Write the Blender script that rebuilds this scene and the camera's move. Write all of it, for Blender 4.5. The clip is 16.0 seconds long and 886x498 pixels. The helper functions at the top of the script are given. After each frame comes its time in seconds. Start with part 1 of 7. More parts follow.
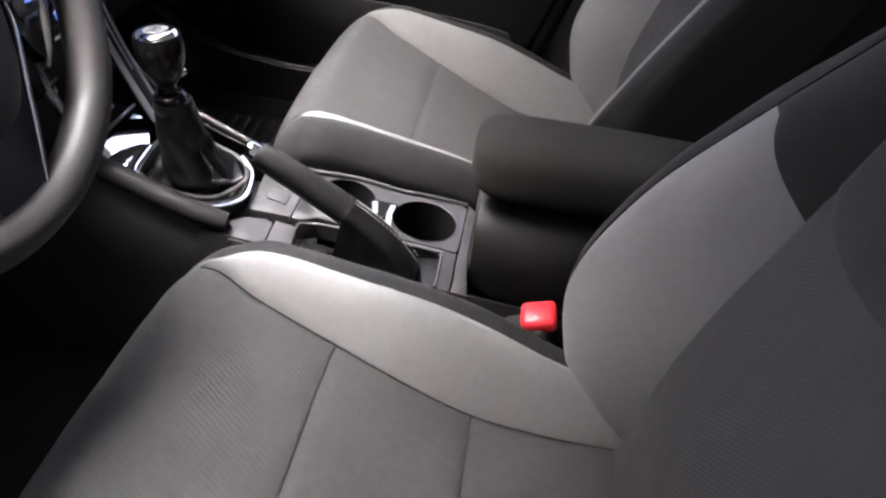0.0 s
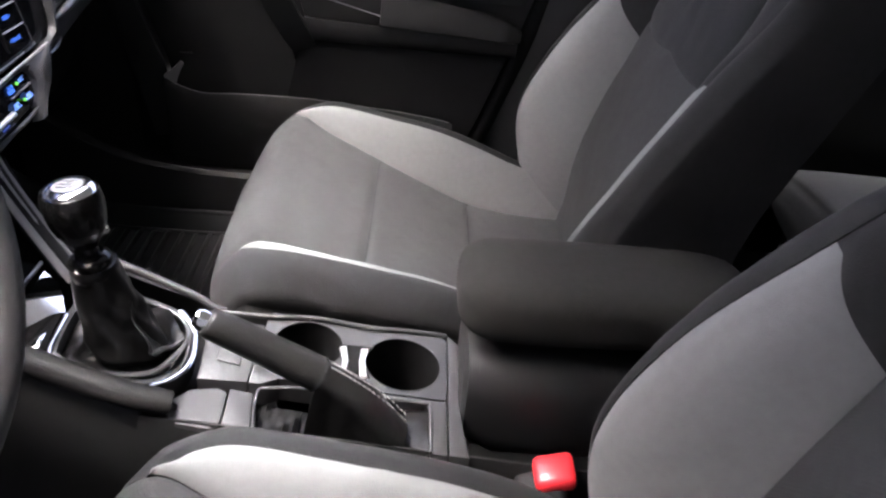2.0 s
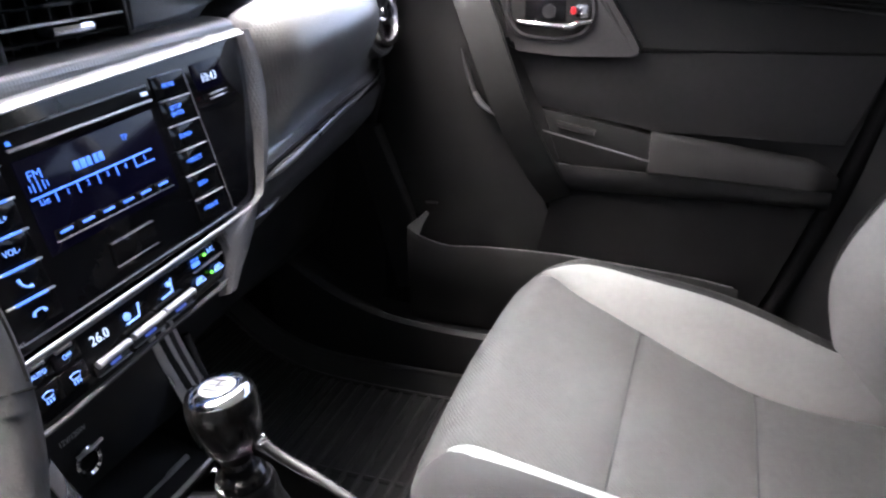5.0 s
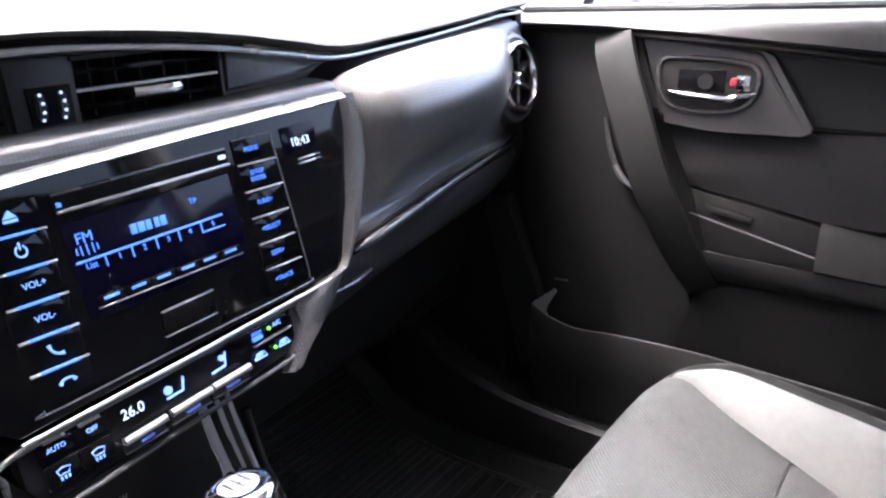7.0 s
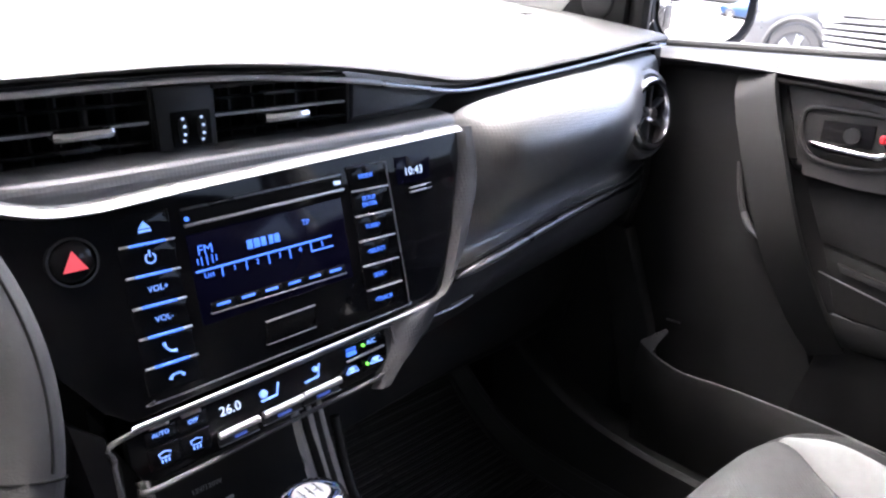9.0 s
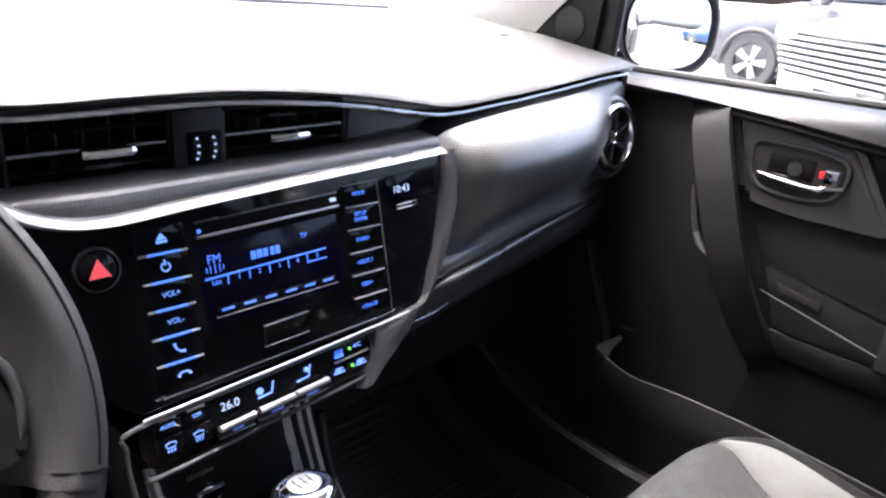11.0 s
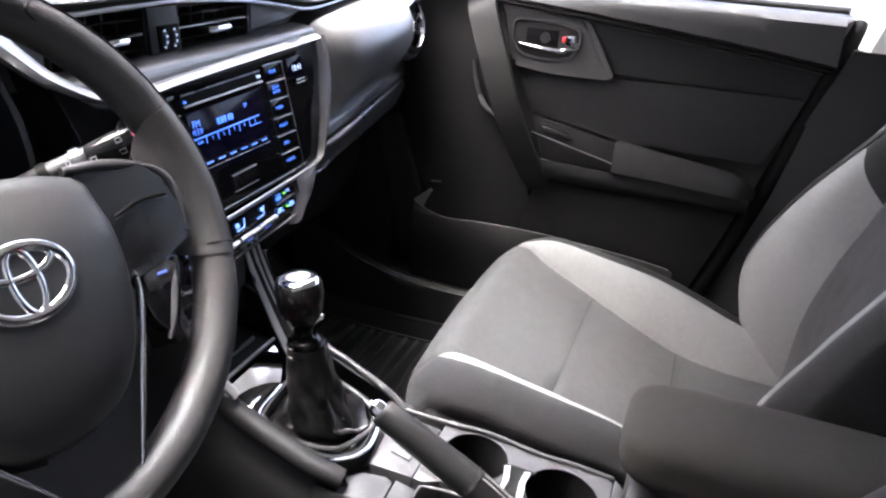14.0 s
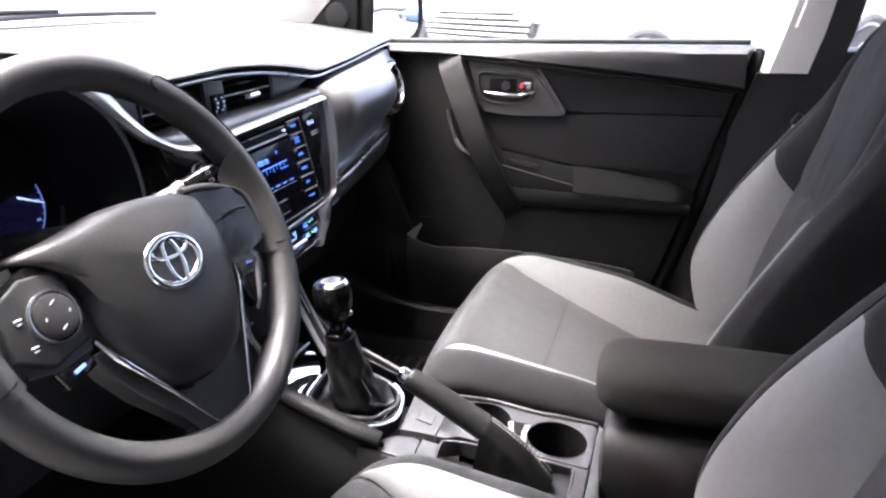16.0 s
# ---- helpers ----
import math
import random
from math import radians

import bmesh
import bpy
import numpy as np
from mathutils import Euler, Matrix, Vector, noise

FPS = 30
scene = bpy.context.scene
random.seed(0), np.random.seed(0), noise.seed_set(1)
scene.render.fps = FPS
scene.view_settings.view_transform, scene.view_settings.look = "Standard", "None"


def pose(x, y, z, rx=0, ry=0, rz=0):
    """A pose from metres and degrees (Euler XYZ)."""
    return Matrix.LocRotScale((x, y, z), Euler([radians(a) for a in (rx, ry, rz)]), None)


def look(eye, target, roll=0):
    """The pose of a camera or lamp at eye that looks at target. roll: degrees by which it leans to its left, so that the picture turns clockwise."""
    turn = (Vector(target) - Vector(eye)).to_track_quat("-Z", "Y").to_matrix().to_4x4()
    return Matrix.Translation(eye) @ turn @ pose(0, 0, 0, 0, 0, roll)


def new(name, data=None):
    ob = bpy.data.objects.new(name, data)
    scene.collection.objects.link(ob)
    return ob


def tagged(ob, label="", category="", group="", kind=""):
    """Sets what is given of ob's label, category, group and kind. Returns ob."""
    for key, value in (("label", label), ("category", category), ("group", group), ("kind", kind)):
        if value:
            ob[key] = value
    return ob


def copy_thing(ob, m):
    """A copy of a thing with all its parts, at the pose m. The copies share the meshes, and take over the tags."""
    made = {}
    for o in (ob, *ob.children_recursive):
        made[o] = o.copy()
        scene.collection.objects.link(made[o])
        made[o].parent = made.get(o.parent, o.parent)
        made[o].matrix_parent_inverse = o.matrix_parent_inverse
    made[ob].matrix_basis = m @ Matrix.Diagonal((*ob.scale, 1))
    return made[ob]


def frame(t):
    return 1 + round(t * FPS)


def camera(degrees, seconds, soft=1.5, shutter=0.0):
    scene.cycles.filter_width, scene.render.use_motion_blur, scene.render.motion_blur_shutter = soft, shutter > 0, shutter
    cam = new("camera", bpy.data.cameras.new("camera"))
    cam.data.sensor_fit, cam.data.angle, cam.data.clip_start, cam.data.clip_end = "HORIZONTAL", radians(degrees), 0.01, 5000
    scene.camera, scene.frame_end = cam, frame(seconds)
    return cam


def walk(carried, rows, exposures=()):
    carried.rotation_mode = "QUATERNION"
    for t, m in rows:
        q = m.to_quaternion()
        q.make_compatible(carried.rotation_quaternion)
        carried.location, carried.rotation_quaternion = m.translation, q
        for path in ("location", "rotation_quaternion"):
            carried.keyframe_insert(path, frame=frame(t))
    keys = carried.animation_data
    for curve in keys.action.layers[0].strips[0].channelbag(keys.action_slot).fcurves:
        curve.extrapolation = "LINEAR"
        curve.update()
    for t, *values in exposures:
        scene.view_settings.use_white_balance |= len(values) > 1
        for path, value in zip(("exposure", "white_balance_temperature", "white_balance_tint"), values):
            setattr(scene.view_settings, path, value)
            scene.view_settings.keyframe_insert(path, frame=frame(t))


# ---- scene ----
cam = camera(62.1, 16.0, 2.3, 0.4)
PATH = [
    (0, (-0.022, -0.716, 1.051), (-0.133, 0.859, -0.177), 7.1),
    (0.5, (-0.068, -0.694, 1.052), (-0.093, 0.909, -0.144), 7.2),
    (1, (-0.113, -0.661, 1.055), (-0.013, 0.95, -0.127), 7.0),
    (1.5, (-0.124, -0.62, 1.058), (0.009, 1.032, -0.062), 6.7),
    (2, (-0.11, -0.572, 1.057), (-0.001, 1.096, -0.041), 6.2),
    (2.5, (-0.098, -0.522, 1.05), (-0.066, 1.175, -0.008), 4.8),
    (3, (-0.102, -0.474, 1.037), (-0.187, 1.272, 0.066), 2.7),
    (3.5, (-0.087, -0.437, 1.026), (-0.325, 1.334, 0.128), 0.3),
    (4, (-0.081, -0.407, 1.025), (-0.451, 1.368, 0.182), -2.1),
    (4.5, (-0.092, -0.385, 1.017), (-0.609, 1.347, 0.161), -3.3),
    (4.7, (-0.097, -0.376, 1.017), (-0.669, 1.344, 0.174), -3.0),
    (7, (-0.069, -0.258, 1.015), (-1.153, 1.285, 0.349), -2.3),
    (7.5, (-0.054, -0.242, 1.028), (-1.204, 1.256, 0.371), -1.8),
    (8, (-0.046, -0.235, 1.042), (-1.224, 1.252, 0.41), 0.7),
    (8.5, (-0.047, -0.241, 1.046), (-1.32, 1.159, 0.398), 0.9),
    (9, (-0.042, -0.242, 1.049), (-1.404, 1.064, 0.384), 0.6),
    (11.5, (-0.025, -0.332, 1.096), (-1.249, 1.087, 0.4), 5.8),
    (12, (-0.028, -0.381, 1.099), (-1.145, 1.119, 0.39), 5.8),
    (12.5, (-0.032, -0.429, 1.094), (-1.022, 1.146, 0.359), 6.2),
    (13, (-0.038, -0.507, 1.089), (-0.917, 1.127, 0.342), 5.0),
    (13.5, (-0.024, -0.569, 1.082), (-0.744, 1.109, 0.267), 4.1),
    (14, (-0.033, -0.61, 1.08), (-0.637, 1.108, 0.252), 3.6),
    (14.5, (-0.033, -0.666, 1.082), (-0.606, 1.071, 0.272), 2.7),
    (15, (-0.006, -0.733, 1.083), (-0.573, 1.025, 0.317), 1.0),
    (15.5, (0.016, -0.777, 1.09), (-0.581, 1.001, 0.395), -0.4),
    (16, (0.017, -0.826, 1.087), (-0.56, 0.969, 0.42), -1.3),
]
walk(cam, [(t, look(eye, target, roll)) for t, eye, target, roll in PATH], [(0, 2.51, 6270, 14), (1.8, 2.58, 6220, 13), (2.5, 2.68, 6180, 10), (3.5, 3.01, 6120, 9), (4.5, 3.11, 6170, 10), (7.2, 3.38, 6120, 12), (8.5, 3.16, 6120, 12), (11.5, 2.74, 6170, 11), (12.5, 2.79, 6170, 11), (13.5, 3.04, 6170, 12), (14.5, 3.18, 6170, 12), (16, 3.18, 6170, 12)])

# ---- light ----
world = bpy.data.worlds.new("sky")
scene.world = world
world.use_nodes = True
wn = world.node_tree.nodes
sky = wn.new("ShaderNodeTexSky")
sky.sky_type = "NISHITA"
sky.sun_disc = False
sky.sun_elevation, sky.sun_rotation = radians(71), radians(-100)
sky.air_density, sky.dust_density, sky.ozone_density = 0.6, 8.0, 0.6
world.node_tree.links.new(sky.outputs[0], wn["Background"].inputs[0])
wn["Background"].inputs[1].default_value = 0.23
sun_data = bpy.data.lights.new("sun", "SUN")
sun_data.energy, sun_data.angle, sun_data.color = 1.7, radians(26), (1.0, 0.985, 0.97)
sun = new("sun", sun_data)
sun.matrix_world = look((-2.2, 0.5, 7), (0, 0, 0.6))


# ---- materials ----
def material(name, colour, rough=0.5, metal=0.0, vary=0.15, scale=60.0, bump=0.15, bump_scale=400.0, coat=0.0, emit=None, power=0.0, sheen=0.0, stretch=(1, 1, 1), spec=0.5):
    """A surface with two scales of colour variation and a fine relief."""
    m = bpy.data.materials.new(name)
    m.use_nodes = True
    n, l = m.node_tree.nodes, m.node_tree.links
    b = n["Principled BSDF"]
    b.inputs["Roughness"].default_value, b.inputs["Metallic"].default_value = rough, metal
    b.inputs["Coat Weight"].default_value = coat
    b.inputs["Specular IOR Level"].default_value = spec
    b.inputs["Sheen Weight"].default_value = sheen
    place = n.new("ShaderNodeNewGeometry")
    mapping = n.new("ShaderNodeMapping")
    mapping.inputs["Scale"].default_value = stretch
    l.new(place.outputs["Position"], mapping.inputs[0])
    big, small = n.new("ShaderNodeTexNoise"), n.new("ShaderNodeTexNoise")
    big.inputs["Scale"].default_value, small.inputs["Scale"].default_value = scale / 8, scale * 4
    big.inputs["Detail"].default_value = small.inputs["Detail"].default_value = 3
    mix = n.new("ShaderNodeMath")
    mix.operation = "ADD"
    for i, t in enumerate((big, small)):
        l.new(mapping.outputs[0], t.inputs["Vector"])
        l.new(t.outputs["Fac"], mix.inputs[i])
    ramp = n.new("ShaderNodeMapRange")
    ramp.inputs[1].default_value, ramp.inputs[2].default_value = 0.6, 1.4
    ramp.inputs[3].default_value, ramp.inputs[4].default_value = 1 - vary, 1 + vary
    l.new(mix.outputs[0], ramp.inputs[0])
    tint = n.new("ShaderNodeVectorMath")
    tint.operation = "SCALE"
    tint.inputs[0].default_value = colour
    l.new(ramp.outputs[0], tint.inputs["Scale"])
    l.new(tint.outputs[0], b.inputs["Base Color"])
    if vary and rough > 0.08:
        rr = n.new("ShaderNodeMapRange")
        rr.inputs[1].default_value, rr.inputs[2].default_value = 0.3, 0.7
        rr.inputs[3].default_value, rr.inputs[4].default_value = rough * 0.88, min(1, rough * 1.12)
        l.new(big.outputs["Fac"], rr.inputs[0])
        l.new(rr.outputs[0], b.inputs["Roughness"])
    if bump:
        grain = n.new("ShaderNodeTexNoise")
        grain.inputs["Scale"].default_value, grain.inputs["Detail"].default_value = bump_scale, 2
        l.new(mapping.outputs[0], grain.inputs["Vector"])
        bp = n.new("ShaderNodeBump")
        bp.inputs["Strength"].default_value, bp.inputs["Distance"].default_value = bump, 0.001
        l.new(grain.outputs["Fac"], bp.inputs["Height"])
        l.new(bp.outputs[0], b.inputs["Normal"])
    if emit:
        b.inputs["Emission Color"].default_value = (*emit, 1)
        b.inputs["Emission Strength"].default_value = power
    return m


def woven(name, colour, vary, pitch, strength, threads=False, sheen=0.0):
    """Cloth: a fine knit grain with a soft mottle; threads adds the crossing yarn of the seat centres."""
    m = material(name, colour, rough=0.95, vary=vary, scale=30, bump=strength, bump_scale=1 / pitch, spec=0.05, sheen=sheen)
    if threads:
        n, l = m.node_tree.nodes, m.node_tree.links
        place = n.new("ShaderNodeNewGeometry")
        w = n.new("ShaderNodeTexWave")
        w.bands_direction = "DIAGONAL"
        w.inputs["Scale"].default_value = 0.2 / pitch
        w.inputs["Distortion"].default_value = 1.5
        w.inputs["Detail"].default_value = 1.0
        l.new(place.outputs["Position"], w.inputs["Vector"])
        bp = n.new("ShaderNodeBump")
        bp.inputs["Strength"].default_value, bp.inputs["Distance"].default_value = strength * 0.5, 0.0006
        l.new(w.outputs["Fac"], bp.inputs["Height"])
        old = [k for k in n if k.type == "BUMP" and k != bp][0]
        l.new(old.outputs[0], bp.inputs["Normal"])
        l.new(bp.outputs[0], n["Principled BSDF"].inputs["Normal"])
    return m


def glass(name, colour=(1, 1, 1)):
    m = bpy.data.materials.new(name)
    m.use_nodes = True
    b = m.node_tree.nodes["Principled BSDF"]
    b.inputs["Base Color"].default_value = (*colour, 1)
    b.inputs["Roughness"].default_value, b.inputs["Transmission Weight"].default_value = 0.0, 1.0
    b.inputs["IOR"].default_value = 1.05
    return m


def patterned(m, pitch, strength, depth=0.0004):
    """Adds a fine moulded cell pattern to a surface."""
    n, l = m.node_tree.nodes, m.node_tree.links
    place = n.new("ShaderNodeNewGeometry")
    cells = n.new("ShaderNodeTexVoronoi")
    cells.inputs["Scale"].default_value = 1 / pitch
    cells.inputs["Randomness"].default_value = 0.15
    l.new(place.outputs["Position"], cells.inputs["Vector"])
    bp = n.new("ShaderNodeBump")
    bp.inputs["Strength"].default_value, bp.inputs["Distance"].default_value = strength, depth
    l.new(cells.outputs["Distance"], bp.inputs["Height"])
    l.new(bp.outputs[0], n["Principled BSDF"].inputs["Normal"])
    return m


CLOTH_MID = woven("grey woven cloth", (0.0395, 0.0397, 0.0400), 0.14, 0.0018, 0.45, True, sheen=0.025)
CLOTH_LIGHT = woven("light grey cloth", (0.163, 0.166, 0.166), 0.07, 0.0012, 0.3)
CLOTH_DARK = woven("charcoal cloth", (0.024, 0.0238, 0.0243), 0.12, 0.0014, 0.35, sheen=0.06)
CLOTH_SIDE = woven("dark grey side cloth", (0.0185, 0.0186, 0.0194), 0.12, 0.0016, 0.4, sheen=0.04)
CLOTH_UPPER = woven("dark grey cloth", (0.0205, 0.0206, 0.0215), 0.1, 0.0018, 0.35, sheen=0.08)
PLASTIC = material("grained black plastic", (0.017, 0.017, 0.0175), 0.48, bump=0.25, bump_scale=900, spec=0.35)
PLASTIC_GREY = material("grained charcoal plastic", (0.025, 0.025, 0.026), 0.45, bump=0.25, bump_scale=900, spec=0.4)
PLASTIC_DEEP = material("matt black plastic", (0.0115, 0.0115, 0.0117), 0.55, bump=0.2, bump_scale=700, spec=0.25)
PAD = material("soft dashboard skin", (0.045, 0.045, 0.046), 0.42, bump=0.3, bump_scale=700)
TRIM = patterned(material("dark satin trim", (0.20, 0.20, 0.201), 0.40, metal=0.85, vary=0.06, bump=0.0), 0.0028, 0.8)
TRIM_STRIP = patterned(material("satin strip", (0.21, 0.21, 0.213), 0.34, metal=0.65, vary=0.06, bump=0.0), 0.0030, 1.0)
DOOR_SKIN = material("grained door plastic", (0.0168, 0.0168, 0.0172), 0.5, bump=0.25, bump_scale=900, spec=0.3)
TRIM_FINE = patterned(material("moulded trim", (0.050, 0.050, 0.052), 0.45, vary=0.06, bump=0.0), 0.0030, 0.9)
TRIM_BRIGHT = material("satin grey frame", (0.15, 0.15, 0.155), 0.3, metal=0.6, vary=0.06, bump=0.05)
PLASTIC_SHINE = material("worn glossy plastic edge", (0.03, 0.03, 0.031), 0.22, bump=0.1, bump_scale=500)
CAP_SATIN = material("satin plastic greyed for window light", (0.13, 0.13, 0.134), 0.32, metal=0.5, vary=0.06, bump=0.05)
BEZEL = material("satin bezel plastic", (0.041, 0.041, 0.042), 0.36, bump=0.15, bump_scale=900)
SATIN_DARK = material("dark satin metal", (0.22, 0.22, 0.23), 0.28, metal=0.7, vary=0.06, bump=0.05)
PLASTIC_BLUE = material("smooth slate plastic", (0.07, 0.075, 0.085), 0.4, bump=0.1)
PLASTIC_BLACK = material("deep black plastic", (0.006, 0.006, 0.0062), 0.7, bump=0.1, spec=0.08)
PLASTIC_SOFT = material("padded grey plastic", (0.0112, 0.0112, 0.0115), 0.6, bump=0.3, bump_scale=800, spec=0.32)
CLOTH_DOOR = woven("door cloth", (0.027, 0.027, 0.028), 0.1, 0.002, 0.3)
CHROME_DULL = material("dulled chrome", (0.65, 0.65, 0.66), 0.18, metal=1.0, vary=0.05, bump=0.0)
MIRROR = material("silvered glass", (0.95, 0.95, 0.95), 0.01, metal=1.0, vary=0.0, bump=0.0)
SCREEN = material("display glass", (0.003, 0.003, 0.008), 0.12, vary=0.0, bump=0.0, emit=(0.10, 0.05, 0.8), power=0.0004, spec=0.15)
LAMP_BLUE = material("blue lamp", (0.05, 0.08, 0.3), 0.4, vary=0.0, bump=0.0, emit=(0.07, 0.22, 1.0), power=0.2)
LAMP_BLUE_DIM = material("dim blue lamp", (0.05, 0.08, 0.3), 0.4, vary=0.0, bump=0.0, emit=(0.12, 0.2, 0.8), power=0.05)
LAMP_PALE_DIM = material("dim pale lamp", (0.2, 0.25, 0.4), 0.4, vary=0.0, bump=0.0, emit=(0.22, 0.32, 1.0), power=0.07)
DIAL = material("dark blue dial", (0.004, 0.004, 0.010), 0.4, vary=0.0, bump=0.0, emit=(0.14, 0.11, 0.6), power=0.003, spec=0.15)
LAMP_PALE = material("pale blue lamp", (0.2, 0.25, 0.4), 0.4, vary=0.0, bump=0.0, emit=(0.16, 0.34, 1.0), power=0.2)
LAMP_WHITE = material("white lamp", (0.5, 0.5, 0.5), 0.4, vary=0.0, bump=0.0, emit=(0.50, 0.65, 1.0), power=0.17)
LAMP_GREEN = material("green lamp", (0.1, 0.3, 0.05), 0.4, vary=0.0, bump=0.0, emit=(0.25, 1.0, 0.1), power=0.2)
RED_LAMP = material("red marking", (0.8, 0.08, 0.1), 0.35, vary=0.03, bump=0.0, emit=(1.0, 0.12, 0.15), power=0.05)
SATIN = material("satin silver paint", (0.52, 0.52, 0.53), 0.3, metal=0.75, vary=0.05, bump=0.05)
CHROME = material("chrome", (0.85, 0.85, 0.86), 0.07, metal=1.0, vary=0.02, bump=0.0)
GLOSS = material("piano black", (0.006, 0.006, 0.0065), 0.06, vary=0.05, bump=0.0, spec=0.16)
SATIN_PLASTIC = material("satin charcoal plastic", (0.038, 0.038, 0.0395), 0.4, bump=0.15, bump_scale=900)
LEATHER = material("black leather", (0.0052, 0.0052, 0.0053), 0.36, bump=0.4, bump_scale=60, spec=0.25)
LEATHER.node_tree.nodes["Bump"].inputs["Distance"].default_value = 0.0028
COVER = material("airbag cover skin", (0.0152, 0.0152, 0.0155), 0.40, bump=0.3, bump_scale=900, spec=0.35)
WHEEL_SKIN = material("steering wheel skin", (0.0215, 0.0212, 0.0216), 0.51, bump=0.3, bump_scale=900, spec=0.46)
SPOKE = material("smooth black spoke plastic", (0.0085, 0.0085, 0.0086), 0.30, bump=0.15, bump_scale=900, spec=0.4)
RUBBER = material("black rubber", (0.032, 0.032, 0.032), 0.36, vary=0.06, bump=0.1, bump_scale=500)
# Tyres, arches and grille backing are greyed in place of veiling glare.
GLARE_GREY = material("black parts greyed for glare", (0.10, 0.10, 0.098), 0.8, vary=0.2, scale=12, bump=0.2, bump_scale=200)
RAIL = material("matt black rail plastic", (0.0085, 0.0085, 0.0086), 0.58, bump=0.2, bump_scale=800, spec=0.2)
CARPET = material("black carpet", (0.02, 0.0195, 0.0195), 0.95, bump=0.8, bump_scale=1500, spec=0.1)
PILLAR = material("light grey pillar trim", (0.72, 0.715, 0.70), 0.6, vary=0.05, bump=0.15, bump_scale=700)
LINING = material("headlining cloth", (0.42, 0.42, 0.41), 0.9, vary=0.05, bump=0.2)
RED = material("red buckle plastic", (0.75, 0.03, 0.04), 0.3, vary=0.05, bump=0.0)
PAINT_OUT = material("car paint silver white", (0.7, 0.7, 0.7), 0.25, vary=0.03, bump=0.0, coat=1.0)
GLASS = glass("clear glass")
DECK = material("pale grey console plastic", (0.036, 0.036, 0.0373), 0.42, metal=0.2, vary=0.06, bump=0.1)
KNOB = material("polished black knob", (0.007, 0.007, 0.007), 0.17, vary=0.1, bump=0.0, spec=0.28)
GRIP = material("smooth black grip", (0.0075, 0.0075, 0.0076), 0.48, vary=0.1, bump=0.25, bump_scale=700, spec=0.32)
STITCH = material("grey thread", (0.28, 0.28, 0.28), 0.8, vary=0.1, bump=0.0)
CLOTH_ARM = woven("armrest cloth", (0.027, 0.0265, 0.025), 0.1, 0.0016, 0.3)
LAMP_PALE_PAINT = material("pale printed marks", (0.6, 0.6, 0.62), 0.5, vary=0.05, bump=0.0)
STRAP = woven("belt webbing", (0.035, 0.035, 0.036), 0.1, 0.002, 0.4)
DARK_GLASS = material("tinted car glass", (0.02, 0.025, 0.03), 0.05, vary=0.0, bump=0.0, coat=0.5)
HEADLIGHT = material("headlight lens", (0.7, 0.72, 0.75), 0.08, metal=0.6, vary=0.1, bump=0.0)
PAINT_BLUE = material("blue car paint", (0.02, 0.06, 0.16), 0.25, vary=0.05, bump=0.0, coat=1.0)
PAINT_GREY = material("grey car paint", (0.10, 0.104, 0.112), 0.3, metal=0.3, vary=0.05, bump=0.0, coat=1.0)
RENDERED_WALL = material("grey render", (0.115, 0.117, 0.121), 0.9, vary=0.15, scale=6, bump=0.4, bump_scale=120)
PLATE_WHITE = material("white plate", (0.75, 0.75, 0.75), 0.4, vary=0.05, bump=0.0)
CONCRETE = material("worn grey paving", (0.17, 0.168, 0.164), 0.85, vary=0.2, scale=4, bump=0.4, bump_scale=60)


# ---- mesh helpers ----
def link(name, bm, mat, smooth=True):
    me = bpy.data.meshes.new(name)
    bmesh.ops.recalc_face_normals(bm, faces=bm.faces)
    for f in bm.faces:
        f.smooth = smooth
    bm.to_mesh(me)
    bm.free()
    me.materials.append(mat)
    return new(name, me)


def thing(name, at, label, category, group="", kind=""):
    ob = new(name)
    ob.empty_display_size = 0.05
    ob.location = at
    return tagged(ob, label, category, group, kind)


def part(name, bm, mat, parent, label="", smooth=True):
    """One mesh, built in world places, under a thing or a part."""
    base = Vector((0, 0, 0))
    up = parent
    while up:
        base += up.location
        up = up.parent
    bmesh.ops.translate(bm, vec=-base, verts=bm.verts)
    ob = link(name, bm, mat, smooth)
    ob.parent = parent
    if smooth:
        sharpen(ob.data)
    return tagged(ob, label)


def solid(name, bm, mat, label, category, kind="", smooth=True, group=""):
    ob = link(name, bm, mat, smooth)
    if smooth:
        sharpen(ob.data)
    return tagged(ob, label, category, group, kind)


def sharpen(me, angle=40):
    """Marks edges sharper than an angle, so that smooth shading stops there."""
    bm = bmesh.new()
    bm.from_mesh(me)
    lim = radians(angle)
    for e in bm.edges:
        if len(e.link_faces) == 2:
            e.smooth = e.calc_face_angle(0) < lim
    bm.to_mesh(me)
    bm.free()


def spline(keys, n):
    """n places evenly along a Catmull-Rom curve through the keys (arrays of any shape)."""
    k = np.asarray(keys, float)
    out = []
    for s in np.linspace(0, len(k) - 1, n):
        i = min(int(s), len(k) - 2)
        f = s - i
        a, b, c, d = k[max(i - 1, 0)], k[i], k[i + 1], k[min(i + 2, len(k) - 1)]
        out.append(0.5 * (2 * b + (c - a) * f + (2 * a - 5 * b + 4 * c - d) * f * f + (3 * b - a - 3 * c + d) * f ** 3))
    return np.array(out)


